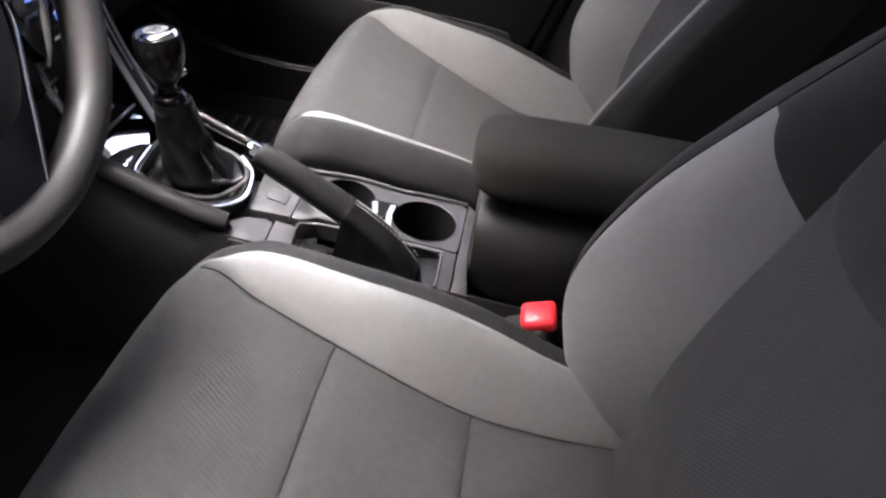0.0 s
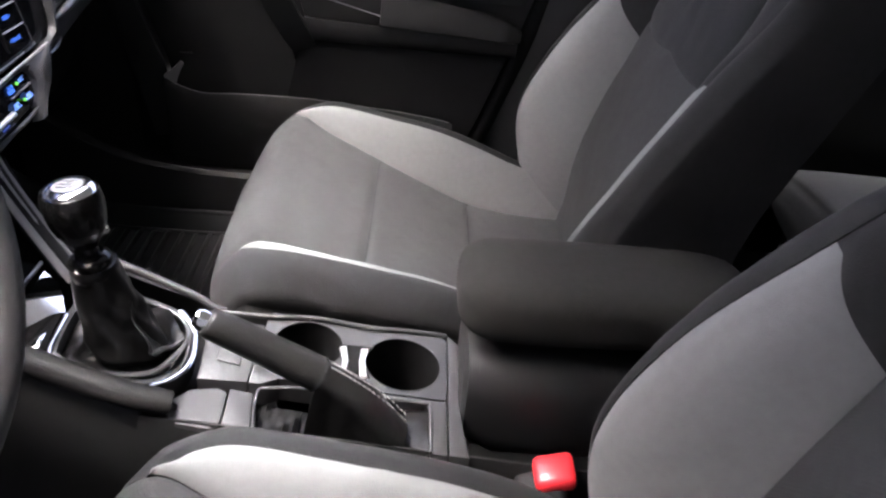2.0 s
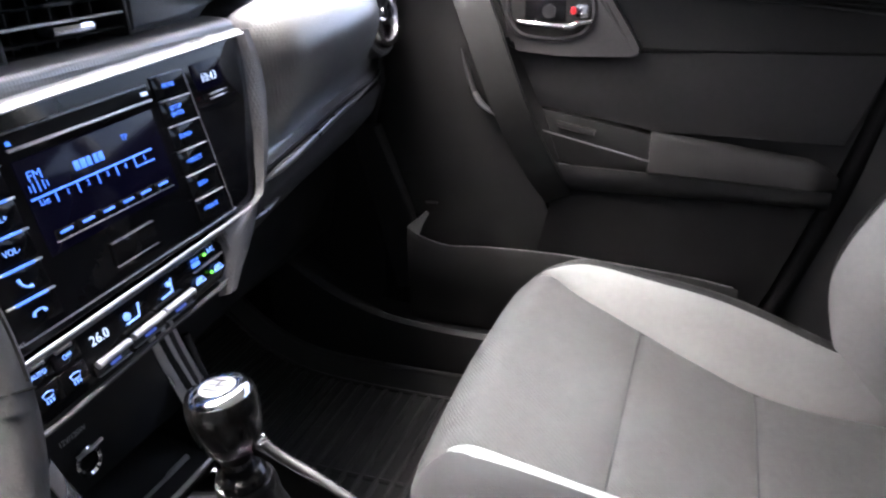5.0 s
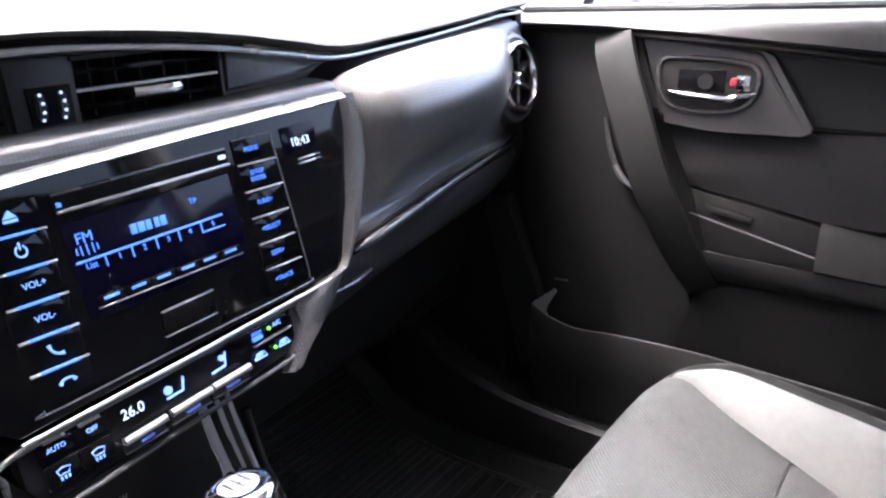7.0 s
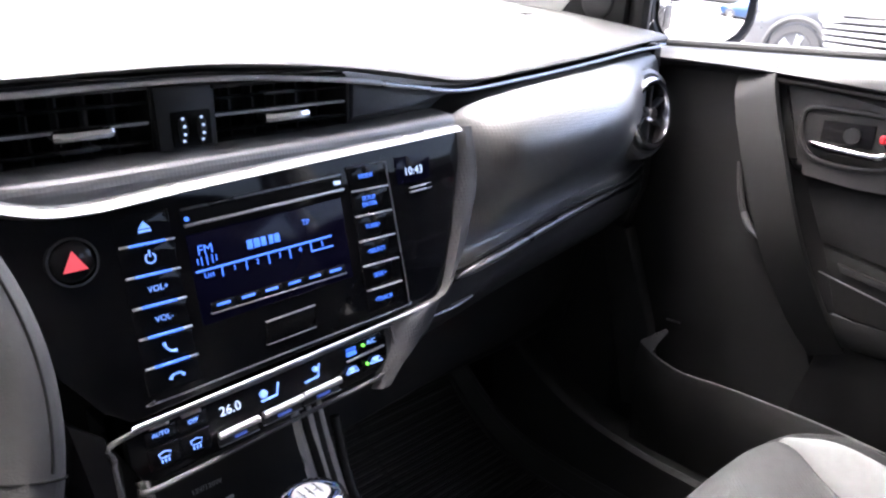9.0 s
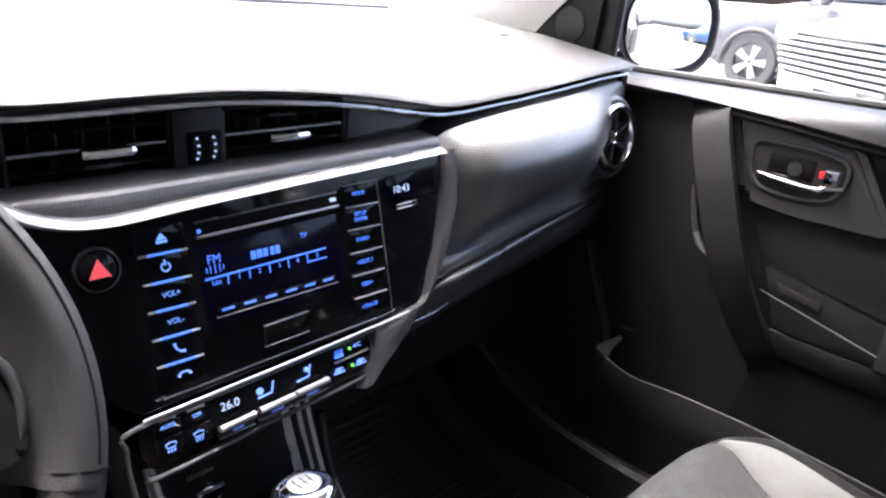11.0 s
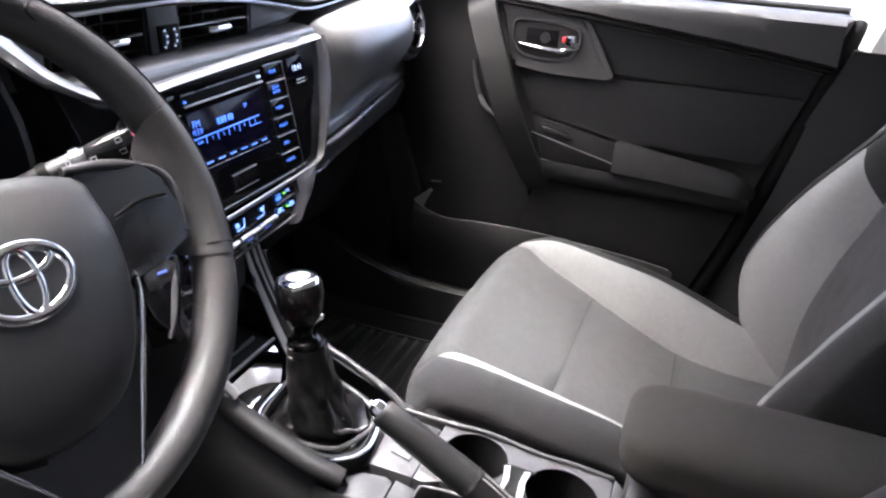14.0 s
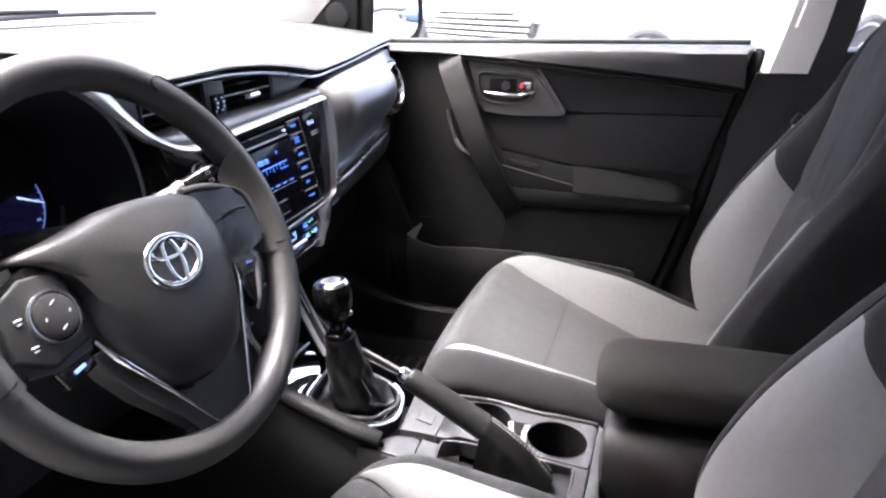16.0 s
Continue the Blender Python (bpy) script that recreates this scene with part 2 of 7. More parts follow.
def sheet(rows, thick=0.0, ring=False):
    """A surface over rows of places; thick gives it a back, ring closes each row."""
    bm = bmesh.new()
    vs = [[bm.verts.new(p) for p in r] for r in rows]
    for a, b in zip(vs, vs[1:]):
        m = len(a)
        for j in range(m if ring else m - 1):
            bm.faces.new((a[j], a[(j + 1) % m], b[(j + 1) % m], b[j]))
    if thick:
        bmesh.ops.recalc_face_normals(bm, faces=bm.faces)
        bmesh.ops.solidify(bm, geom=bm.faces[:], thickness=thick)
    return bm


def rings(sections, cap=True):
    """A closed body over ring sections."""
    bm = sheet(sections, ring=True)
    bm.verts.ensure_lookup_table()
    m = len(sections[0])
    if cap:
        bm.faces.new(bm.verts[:m])
        bm.faces.new(bm.verts[-m:])
    return bm


def box(lo, hi, bevel=0.004, seg=2, turn=None):
    bm = bmesh.new()
    lo, hi = Vector(lo), Vector(hi)
    bmesh.ops.create_cube(bm, size=1, matrix=Matrix.Translation((lo + hi) / 2) @ Matrix.Diagonal((*(hi - lo), 1)))
    if bevel:
        bmesh.ops.bevel(bm, geom=bm.edges[:], offset=bevel, segments=seg, affect="EDGES", profile=0.5)
    if turn:
        c = (lo + hi) / 2
        bmesh.ops.transform(bm, matrix=Matrix.Translation(c) @ turn @ Matrix.Translation(-c), verts=bm.verts)
    return bm


def plate(points, back, bevel=0.002, seg=2):
    """A flat outline thickened by the vector back; its front rim is rounded."""
    bm = bmesh.new()
    back = Vector(back)
    front = [bm.verts.new(p) for p in points]
    rear = [bm.verts.new(Vector(p) + back) for p in points]
    n = len(points)
    top = bm.faces.new(front)
    bm.faces.new(rear[::-1])
    for i in range(n):
        bm.faces.new((front[i], rear[i], rear[(i + 1) % n], front[(i + 1) % n]))
    if bevel:
        bmesh.ops.bevel(bm, geom=list(top.edges), offset=bevel, segments=seg, affect="EDGES", profile=0.5)
    return bm


def tube(path, radius, n=10, flat=1.0, up=(0, 0, 1), cap=True, smooth=0):
    """A round or oval bar along a path; radius may be a list. flat: the height over the width."""
    p = spline([tuple(q) for q in path], smooth) if smooth else np.array([tuple(q) for q in path], float)
    r = np.interp(np.linspace(0, 1, len(p)), np.linspace(0, 1, len(radius)), radius) if hasattr(radius, "__len__") else np.full(len(p), radius)
    secs = []
    p = np.array([tuple(q) for q in p], float)
    for i in range(len(p)):
        d = Vector(p[min(i + 1, len(p) - 1)] - p[max(i - 1, 0)]).normalized()
        side = d.cross(Vector(up)).normalized()
        top = side.cross(d)
        secs.append([Vector(p[i]) + float(r[i]) * (math.cos(a) * side + flat * math.sin(a) * top) for a in np.linspace(0, 2 * math.pi, n, endpoint=False)])
    return rings(secs, cap)


def lathe(profile, m, n=32, cap=True):
    """A turned body: (radius, height) pairs round the z axis of the pose m."""
    secs = [[m @ Vector((r * math.cos(a), r * math.sin(a), h)) for a in np.linspace(0, 2 * math.pi, n, endpoint=False)] for r, h in profile]
    return rings(secs, cap)


def mesh_text(words, size, m, depth=0.0002):
    """Letters as a bmesh, centred, standing in the xy plane of the pose m."""
    cu = bpy.data.curves.new("letters", "FONT")
    cu.body, cu.size, cu.align_x, cu.align_y, cu.extrude, cu.resolution_u = words, size, "CENTER", "CENTER", depth, 3
    ob = bpy.data.objects.new("letters", cu)
    scene.collection.objects.link(ob)
    bpy.context.view_layer.update()
    me = bpy.data.meshes.new_from_object(ob.evaluated_get(bpy.context.evaluated_depsgraph_get()))
    bm = bmesh.new()
    bm.from_mesh(me)
    bmesh.ops.transform(bm, matrix=m, verts=bm.verts)
    bpy.data.objects.remove(ob)
    bpy.data.curves.remove(cu)
    bpy.data.meshes.remove(me)
    return bm


# ---- front seats ----
def across(row, n_mid=14, n_bol=9, n_side=7, puff=0.012, bulge=0.004, crown=0.4):
    """Places over one half row: centre to seam, seam to crest, crest over the side to the back."""
    c, i, k, o, b = (np.array(v) for v in row)
    t = np.linspace(0, 1, n_mid)
    up = np.array(UP_NOW)
    mid = [c + (i - c) * s + up * puff * (1 - s ** 6) for s in t]
    rise = float(np.dot(k - i, up))
    bol = [i + (k - i) * s + up * (crown * rise * (math.sin(math.pi / 2 * s) - s) + bulge * math.sin(math.pi * s)) for s in np.linspace(0, 1, n_bol)]
    drop = float(np.dot(o - k, up))
    level = (o - k) - up * drop
    side = spline([k, k + level * 0.5 + up * (drop * 0.08 + 0.003), k + level * 0.9 + up * drop * 0.42, o, b], n_side + 6)
    return mid, bol, list(side)


def mirrored(rows):
    return [[(p[0], -p[1], p[2]) for p in r] for r in rows]


def pillow(rows, axis_up, edges, depth=0.004, width=0.016):
    """Rolls the rims of a stuffed panel down into its seams: a first row, b last row, l and r the ends of the rows."""
    g = [[Vector(p) for p in r] for r in rows]
    far = 1.0

    def gap(points, i, ends):
        run = [0.0]
        for p, q in zip(points, points[1:]):
            run.append(run[-1] + (q - p).length)
        return min(run[i] if ends[0] else far, run[-1] - run[i] if ends[1] else far)

    n, m = len(g), len(g[0])
    out = []
    for i in range(n):
        row = []
        for j in range(m):
            d = min(gap(g[i], j, ("l" in edges, "r" in edges)), gap([g[q][j] for q in range(n)], i, ("a" in edges, "b" in edges)))
            f = max(0.0, 1 - d / width)
            loose = 0.0016 * noise.noise(g[i][j] * 14.0) + 0.0008 * noise.noise(g[i][j] * 37.0)
            row.append(g[i][j] - axis_up * (depth * f * f - loose * (1 - f)))
        out.append(row)
    return out


def stretch_of(points, f0, f1, n):
    """n places evenly along a part of a line of places."""
    p = np.array([tuple(q) for q in points], float)
    run = np.concatenate([[0], np.cumsum(np.linalg.norm(np.diff(p, axis=0), axis=1))])
    at = np.linspace(f0, f1, n) * run[-1]
    return [Vector([float(np.interp(q, run, p[:, k])) for k in range(3)]) for q in at]


UP_NOW = (0, 0, 1)


def seat(at_y):
    global UP_NOW
    s = thing("front_seat", (0, at_y, 0.30), "grey cloth front seat with light bolsters and charcoal sides", "car seat", group="front seats")
    shift = lambda rows: [[Vector((p[0], p[1] + at_y, p[2])) for p in r] for r in rows]

    # cushion: rows from the lower front edge over the nose to the back
    UP_NOW = (0, 0, 1)
    keys = [  # x, seam y, seam z, crest y, crest z, outer y, lower z, how far the corner is rounded back
        (-0.326, 0.208, 0.360, 0.212, 0.360, 0.240, 0.345, 0.034),
        (-0.348, 0.208, 0.430, 0.212, 0.430, 0.246, 0.345, 0.036),
        (-0.352, 0.206, 0.495, 0.210, 0.495, 0.252, 0.345, 0.034),
        (-0.327, 0.202, 0.535, 0.207, 0.537, 0.256, 0.345, 0.024),
        (-0.292, 0.194, 0.554, 0.203, 0.559, 0.259, 0.345, 0.014),
        (-0.240, 0.184, 0.531, 0.216, 0.567, 0.261, 0.345, 0.005),
        (-0.150, 0.176, 0.491, 0.218, 0.553, 0.263, 0.345, 0.0),
        (-0.070, 0.173, 0.453, 0.220, 0.538, 0.263, 0.345, 0.0),
        (0.000, 0.174, 0.424, 0.220, 0.515, 0.262, 0.345, 0.0),
        (0.080, 0.177, 0.409, 0.213, 0.486, 0.258, 0.345, 0.0),
        (0.165, 0.182, 0.402, 0.207, 0.464, 0.255, 0.345, 0.0),
    ]
    n = 111
    rows = []
    for x, yi, zi, yk, zk, yo, zb, back in spline(keys, n):
        rows.append(((x, 0, zi - 0.004), (x + 0.25 * back, yi, zi), (x + 0.35 * back, yk, zk), (x + 0.004 + back, yo, zk - 0.06), (x + 0.004 + back, yo - 0.004, zb)))
    halves = [across(r, 26, 12, crown=0.7) for r in rows]
    mid = [[(p[0], -p[1], p[2]) for p in h[0][:0:-1]] + [tuple(p) for p in h[0]] for h in halves]
    tip, cut1, cut2 = 39, 65, 87
    up = Vector((0, 0, 1))
    for name, a, b, e in (("cushion_front_panel", 0, cut1, "blr"), ("cushion_middle_panel", cut1, cut2, "ablr"), ("cushion_rear_panel", cut2, n - 1, "alr")):
        part(name, sheet(shift(pillow(mid[a:b + 1], up, e, 0.0052, 0.013))), CLOTH_MID, s)
    for c in (cut1, cut2):
        part("seam", tube([p - up * 0.0042 for p in shift([mid[c]])[0]], 0.0012, 6, up=(1, 0, 0)), CLOTH_SIDE, s)
    # the light panel starts as a point on the seam and widens to the crest; the dark side wraps round it
    light, dark = [], []
    for i, h in enumerate(halves):
        f = 0.0 if i < tip else min(0.97, 0.20 + ((i - tip) / 12) ** 0.7)
        brow = h[1] + [h[2][1]]
        if f:
            light.append(stretch_of(brow, 0, f, 12))
        rest = [Vector(p) for p in brow] + [Vector(p) for p in h[2][2:]]
        run = np.cumsum([0] + [(q - p).length for p, q in zip(rest, rest[1:])])
        dark.append(stretch_of(rest, f * run[len(brow) - 1] / run[-1], 1, 28))
    fold = 9
    for sign in (1, -1):
        flip = (lambda r: r) if sign == 1 else mirrored
        part("cushion_bolster", sheet(shift(pillow(flip(light), up, "lr", 0.003, 0.010))), CLOTH_LIGHT, s, "light grey cloth bolster")
        part("cushion_side", sheet(shift(pillow(flip([r[:fold + 1] for r in dark]), Vector((0, sign * 0.8, 0.6)), "lr", 0.005, 0.012))), CLOTH_SIDE, s, "dark grey side cover")
        part("cushion_side_lower", sheet(shift(pillow(flip([r[fold:] for r in dark]), Vector((0, sign, 0)), "l", 0.006, 0.014))), CLOTH_SIDE, s)
    floor_rows = [[(r[0][0] + 0.03, -0.23, 0.35), (r[0][0] + 0.03, 0.23, 0.35)] for r in rows[::10]]
    part("cushion_base", sheet(shift(floor_rows), 0.02), PLASTIC_DEEP, s)
    for sign in (1, -1):
        part("seat_rail", box((-0.25, at_y + sign * 0.19 - 0.02, 0.225), (0.2, at_y + sign * 0.19 + 0.02, 0.345), 0.004), PLASTIC_DEEP, s)

    # backrest: rows from the hinge up; the upper rows are slanted so that the shoulder line is one of them
    UP_NOW = (-0.97, 0, 0.22)
    up = Vector(UP_NOW)
    bk = [  # centre x z, seam x y z, crest x y z, outer x y z, rear x y z
        ((0.165, 0, 0.385), (0.158, 0.192, 0.385), (0.124, 0.212, 0.400), (0.150, 0.240, 0.390), (0.225, 0.235, 0.370)),
        ((0.168, 0, 0.460), (0.162, 0.176, 0.450), (0.084, 0.222, 0.480), (0.140, 0.258, 0.470), (0.240, 0.250, 0.450)),
        ((0.172, 0, 0.560), (0.166, 0.162, 0.550), (0.068, 0.231, 0.585), (0.128, 0.270, 0.588), (0.252, 0.255, 0.560)),
        ((0.192, 0, 0.660), (0.188, 0.160, 0.644), (0.113, 0.232, 0.692), (0.155, 0.273, 0.695), (0.274, 0.255, 0.680)),
        ((0.226, 0, 0.775), (0.222, 0.162, 0.738), (0.186, 0.208, 0.804), (0.222, 0.258, 0.808), (0.322, 0.245, 0.790)),
        ((0.256, 0, 0.880), (0.252, 0.152, 0.850), (0.245, 0.196, 0.886), (0.290, 0.232, 0.886), (0.366, 0.228, 0.880)),
        ((0.285, 0, 0.980), (0.282, 0.140, 0.960), (0.286, 0.172, 0.970), (0.320, 0.200, 0.970), (0.400, 0.195, 0.960)),
        ((0.318, 0, 1.045), (0.318, 0.120, 1.030), (0.326, 0.140, 1.028), (0.350, 0.160, 1.020), (0.405, 0.155, 1.010)),
        ((0.365, 0, 1.062), (0.365, 0.105, 1.050), (0.368, 0.120, 1.046), (0.380, 0.135, 1.035), (0.408, 0.130, 1.020)),
    ]
    m = 113
    rows = spline(bk, m)
    halves = [across(r, 24, 12, bulge=0.010) for r in rows]
    mid = [[(p[0], -p[1], p[2]) for p in h[0][:0:-1]] + [tuple(p) for p in h[0]] for h in halves]
    bol, side = [h[1] + [h[2][1], (np.array(h[2][1]) + np.array(h[2][2])) / 2] for h in halves], [[(np.array(h[2][1]) + np.array(h[2][2])) / 2] + list(h[2][2:]) for h in halves]
    wing = 56
    cols = len(mid[0])
    brow = [60.5 - 5 * (1 - (2 * j / (cols - 1) - 1) ** 2) for j in range(cols)]

    def stretch_rows(lo, hi, count):
        """The middle rows laid anew between two lines that vary from column to column."""
        out = []
        for k in np.linspace(0, 1, count):
            line = []
            for j in range(cols):
                f = min(lo[j] + (hi[j] - lo[j]) * float(k), m - 1.001)
                q = int(f)
                line.append(tuple(np.array(mid[q][j]) + (np.array(mid[q + 1][j]) - np.array(mid[q][j])) * (f - q)))
            out.append(line)
        return out

    part("backrest_panel", sheet(shift(pillow(stretch_rows([0] * cols, brow, 60), up, "blr"))), CLOTH_MID, s)
    part("backrest_upper_panel", sheet(shift(pillow(stretch_rows(brow, [m - 1] * cols, 54), up, "alr"))), CLOTH_UPPER, s, "dark grey upper panel")
    for sign in (1, -1):
        flip = (lambda r: r) if sign == 1 else mirrored
        part("backrest_bolster", sheet(shift(pillow(flip(bol[:wing + 1]), up, "blr", 0.0035, 0.012))), CLOTH_LIGHT, s, "light grey cloth bolster")
        part("backrest_shoulder", sheet(shift(pillow(flip(bol[wing:]), up, "alr", 0.0035, 0.012))), CLOTH_DARK, s, "charcoal shoulder cover")
        part("backrest_side", sheet(shift(pillow(flip(side), up, "l", 0.002))), CLOTH_DARK, s, "charcoal side cover")
    rear = [[tuple(r[4] * (1, q, 1)) for q in (-1, -0.5, 0, 0.5, 1)] for r in rows[::7]]
    part("backrest_rear", sheet(shift(rear), 0.004), CLOTH_DARK, s)
    return s


driver_seat = seat(-0.365)
passenger_seat = copy_thing(driver_seat, pose(0, 0.365, 0.30))


# ---- passenger door ----
def door_pt(x, z, out=0.0):
    """A place on the inner skin of the passenger door, out metres towards the cabin."""
    return Vector((x, 0.652 + 0.03 * max(0, min(1, (z - 0.7) / 0.28)) - out, z))


def door_plate(outline, out, depth, bevel, seg=2):
    return plate([door_pt(x, z, out) for x, z in outline], (0, depth, 0), bevel, seg)


def rounded(keys, n=6, keep=0.72):
    """A closed outline with its corners rounded off."""
    out = []
    for i, p in enumerate(keys):
        a, b, c = Vector(keys[i - 1]), Vector(p), Vector(keys[(i + 1) % len(keys)])
        r = (1 - keep) * min((a - b).length, (c - b).length) / 0.6
        s, e = b + (a - b).normalized() * min(r, 0.45 * (a - b).length), b + (c - b).normalized() * min(r, 0.45 * (c - b).length)
        out += [tuple(s * (1 - t) ** 2 + b * 2 * t * (1 - t) + e * t * t) for t in [k / (n - 1) for k in range(n)]]
    return out


door = thing("passenger_door", (-0.2, 0.66, 0.30), "closed charcoal passenger door with grab handle, armrest and pocket", "car door")
part("door_skin", door_plate([(-0.60, 0.975), (0.146, 0.972), (0.120, 0.898), (0.054, 0.677), (-0.009, 0.502), (-0.05, 0.40), (-0.60, 0.40)], 0.0, 0.06, 0.012, 3), DOOR_SKIN, door)
# rounded sill under the window, its lower edge falling to the rear
sill = []
for x, zt, zl in spline([(-0.60, 0.978, 0.966), (-0.42, 0.977, 0.958), (-0.157, 0.976, 0.934), (0.0, 0.975, 0.917), (0.132, 0.974, 0.900)], 30):
    sill.append([(x, 0.735, zt - 0.004), (x, 0.715, zt + 0.001), (x, 0.690, zt + 0.001), (x, 0.672, zt - 0.003), (x, 0.660, zt - 0.012), (x, 0.655, (zt + zl) / 2 - 0.004), (x, 0.652, zl + 0.004), (x, 0.656, zl), (x, 0.69, zl)])
part("sill_trim", sheet(sill, 0.003), PLASTIC_GREY, door, "soft charcoal window sill")
# A black tube draws the shadow under the sill, a paler one the lit edge.
part("sill_shadow", tube([(x, 0.6545, zl - 0.003) for x, zl in ((-0.425, 0.957), (-0.29, 0.945), (-0.157, 0.931), (0.0, 0.914), (0.128, 0.898))], 0.0035, 8, smooth=16), PLASTIC_BLACK, door)
part("panel_highlight", tube([door_pt(x, zl - 0.0105, 0.0005) for x, zl in ((-0.25, 0.942), (-0.157, 0.931), (0.0, 0.914), (0.118, 0.899))], 0.0016, 8, smooth=16), SATIN_PLASTIC, door)
part("window_seal", tube([(-0.60, 0.728, 0.982), (0.14, 0.728, 0.979)], 0.006, 8), RUBBER, door)
gpath = [Vector(p) for p in spline([door_pt(-0.437, 0.9555, 0.004), door_pt(-0.427, 0.932, 0.028), door_pt(-0.395, 0.865, 0.048), door_pt(-0.358, 0.775, 0.048), door_pt(-0.324, 0.695, 0.024), door_pt(-0.300, 0.640, -0.006)], 40)]
gsec, gcap = [], []
for i, p in enumerate(gpath):
    run = (gpath[min(i + 1, 39)] - gpath[max(i - 1, 0)]).normalized()
    wide = run.cross(Vector((0, 1, 0))).normalized()
    face = wide.cross(run).normalized()
    hw = 0.0255 - 0.005 * (i / 39) ** 2
    gsec.append([p + wide * hw * a + face * 0.010 * b for a, b in ((-1, -1), (-1, 0.2), (-0.94, 0.7), (-0.78, 0.95), (-0.3, 1.02), (0.2, 0.95), (0.45, 0.82), (0.5, 0.55), (0.56, 0.62), (0.8, 0.60), (0.94, 0.35), (1, -0.1), (1, -1))])
    if i < 28:
        gcap.append([p + wide * hw * a + face * (0.010 * b + 0.0012) for a, b in ((-0.82, 0.92), (-0.3, 1.04), (0.2, 0.97), (0.40, 0.82))])
grab = part("grab_handle", rings(gsec), GRIP, door, "charcoal grab handle")
# The face is greyed to stand in for window light reflected in it.
part("handle_cap", sheet(gcap, 0.0015), CAP_SATIN, grab, "smooth satin face of the grab handle, greyed for window light")
for q in (0, 3):
    part("face_edge", tube([row[q] + Vector((0, -0.0004, 0)) for row in gcap], 0.0009, 6), SATIN_DARK, grab)
# Paler tubes draw the highlight along the pull recess.
part("pull_pocket", tube([door_pt(-0.445, 0.848, 0.006), door_pt(-0.434, 0.812, 0.010), door_pt(-0.424, 0.788, 0.012)], [0.002, 0.0038, 0.004], 8, smooth=12), SATIN_PLASTIC, door)
part("pull_edge", tube([door_pt(-0.424, 0.788, 0.012), door_pt(-0.412, 0.772, 0.014), door_pt(-0.390, 0.757, 0.012)], [0.004, 0.005, 0.0025], 8, smooth=12), SATIN_DARK, door, "bright tube drawn for the highlight on the pull recess")
part("pull_recess", plate([door_pt(x, z, 0.006) for x, z in rounded([(-0.440, 0.850), (-0.415, 0.850), (-0.380, 0.765), (-0.405, 0.765), (-0.425, 0.790)], keep=0.8)], (0, 0.01, 0), 0.002), PLASTIC_BLACK, door)
bezel = part("handle_bezel", door_plate(rounded([(-0.418, 0.962), (-0.34, 0.952), (-0.266, 0.937), (-0.246, 0.929), (-0.194, 0.848), (-0.206, 0.841), (-0.302, 0.840), (-0.380, 0.849)], keep=0.88), 0.0135, 0.03, 0.012, 5), BEZEL, door, "satin charcoal handle bezel")
part("cup", door_plate(rounded([(-0.374, 0.918), (-0.366, 0.923), (-0.31, 0.922), (-0.262, 0.916), (-0.259, 0.892), (-0.273, 0.870), (-0.313, 0.864), (-0.357, 0.870), (-0.372, 0.888)], keep=0.85), 0.0142, 0.004, 0.001), PLASTIC_DEEP, bezel)
cup_line = rounded([(-0.376, 0.920), (-0.366, 0.926), (-0.31, 0.925), (-0.260, 0.919), (-0.256, 0.892), (-0.271, 0.867), (-0.313, 0.861), (-0.359, 0.867), (-0.375, 0.888)], keep=0.6)
part("cup_rim", tube([door_pt(x, z, 0.0145) for x, z in cup_line + cup_line[:1]], 0.0032, 8, cap=False), SATIN_PLASTIC, bezel)
part("bezel_ridge", tube([door_pt(x, z, 0.0130) for x, z in ((-0.408, 0.953), (-0.34, 0.945), (-0.272, 0.931), (-0.256, 0.922), (-0.236, 0.893), (-0.206, 0.850))], [0.002, 0.0042, 0.0042, 0.004, 0.003, 0.001], 8, smooth=30), SATIN_PLASTIC, bezel)
lever = part("handle_lever", tube([door_pt(-0.362, 0.886, 0.017), door_pt(-0.335, 0.8825, 0.022), door_pt(-0.29, 0.880, 0.022), door_pt(-0.278, 0.884, 0.020), door_pt(-0.260, 0.886, 0.016)], [0.0025, 0.0045, 0.0045, 0.004, 0.003], 10, smooth=20), CHROME, door, "chrome door handle lever")
part("lever_plate", door_plate([(-0.352, 0.912), (-0.296, 0.912), (-0.296, 0.886), (-0.352, 0.886)], 0.0155, 0.003, 0.001), GLOSS, lever)
part("pivot_disc", lathe([(0.0, 0.0), (0.009, 0.0), (0.009, 0.002), (0.0, 0.002)], Matrix.Translation(door_pt(-0.318, 0.899, 0.018)) @ Matrix.Rotation(radians(90), 4, "X"), 20, False), PLASTIC_GREY, lever)
lock = part("lock_knob", box((-0.279, 0.635, 0.892), (-0.262, 0.65, 0.910), 0.003), CHROME, door, "chrome lock knob")
part("lock_mark", box((-0.287, 0.643, 0.896), (-0.281, 0.652, 0.905), 0.002), RED, lock, "red lock mark")
arm_x = np.linspace(-0.170, 0.060, 26)
arm_rows, roll_rows = [], []
for x in arm_x:
    zt, zl = np.interp(x, [-0.17, 0.025, 0.050, 0.060], [0.742, 0.716, 0.704, 0.692]), np.interp(x, [-0.17, 0.060], [0.690, 0.680])
    fade = min(1.0, (0.064 - x) / 0.03)
    arm_rows.append([door_pt(x, zt + (zl - zt) * k, 0.002 + o * fade) for k, o in ((0.0, 0.004), (0.05, 0.010), (0.16, 0.0135), (0.45, 0.0165), (0.75, 0.0185), (0.94, 0.019), (1.0, 0.016))])
arm_rows.insert(0, [door_pt(-0.1715, p.z, 0.002) for p in arm_rows[0]])
rest = part("armrest", sheet(arm_rows, 0.003), PLASTIC_SOFT, door, "padded dark grey armrest")
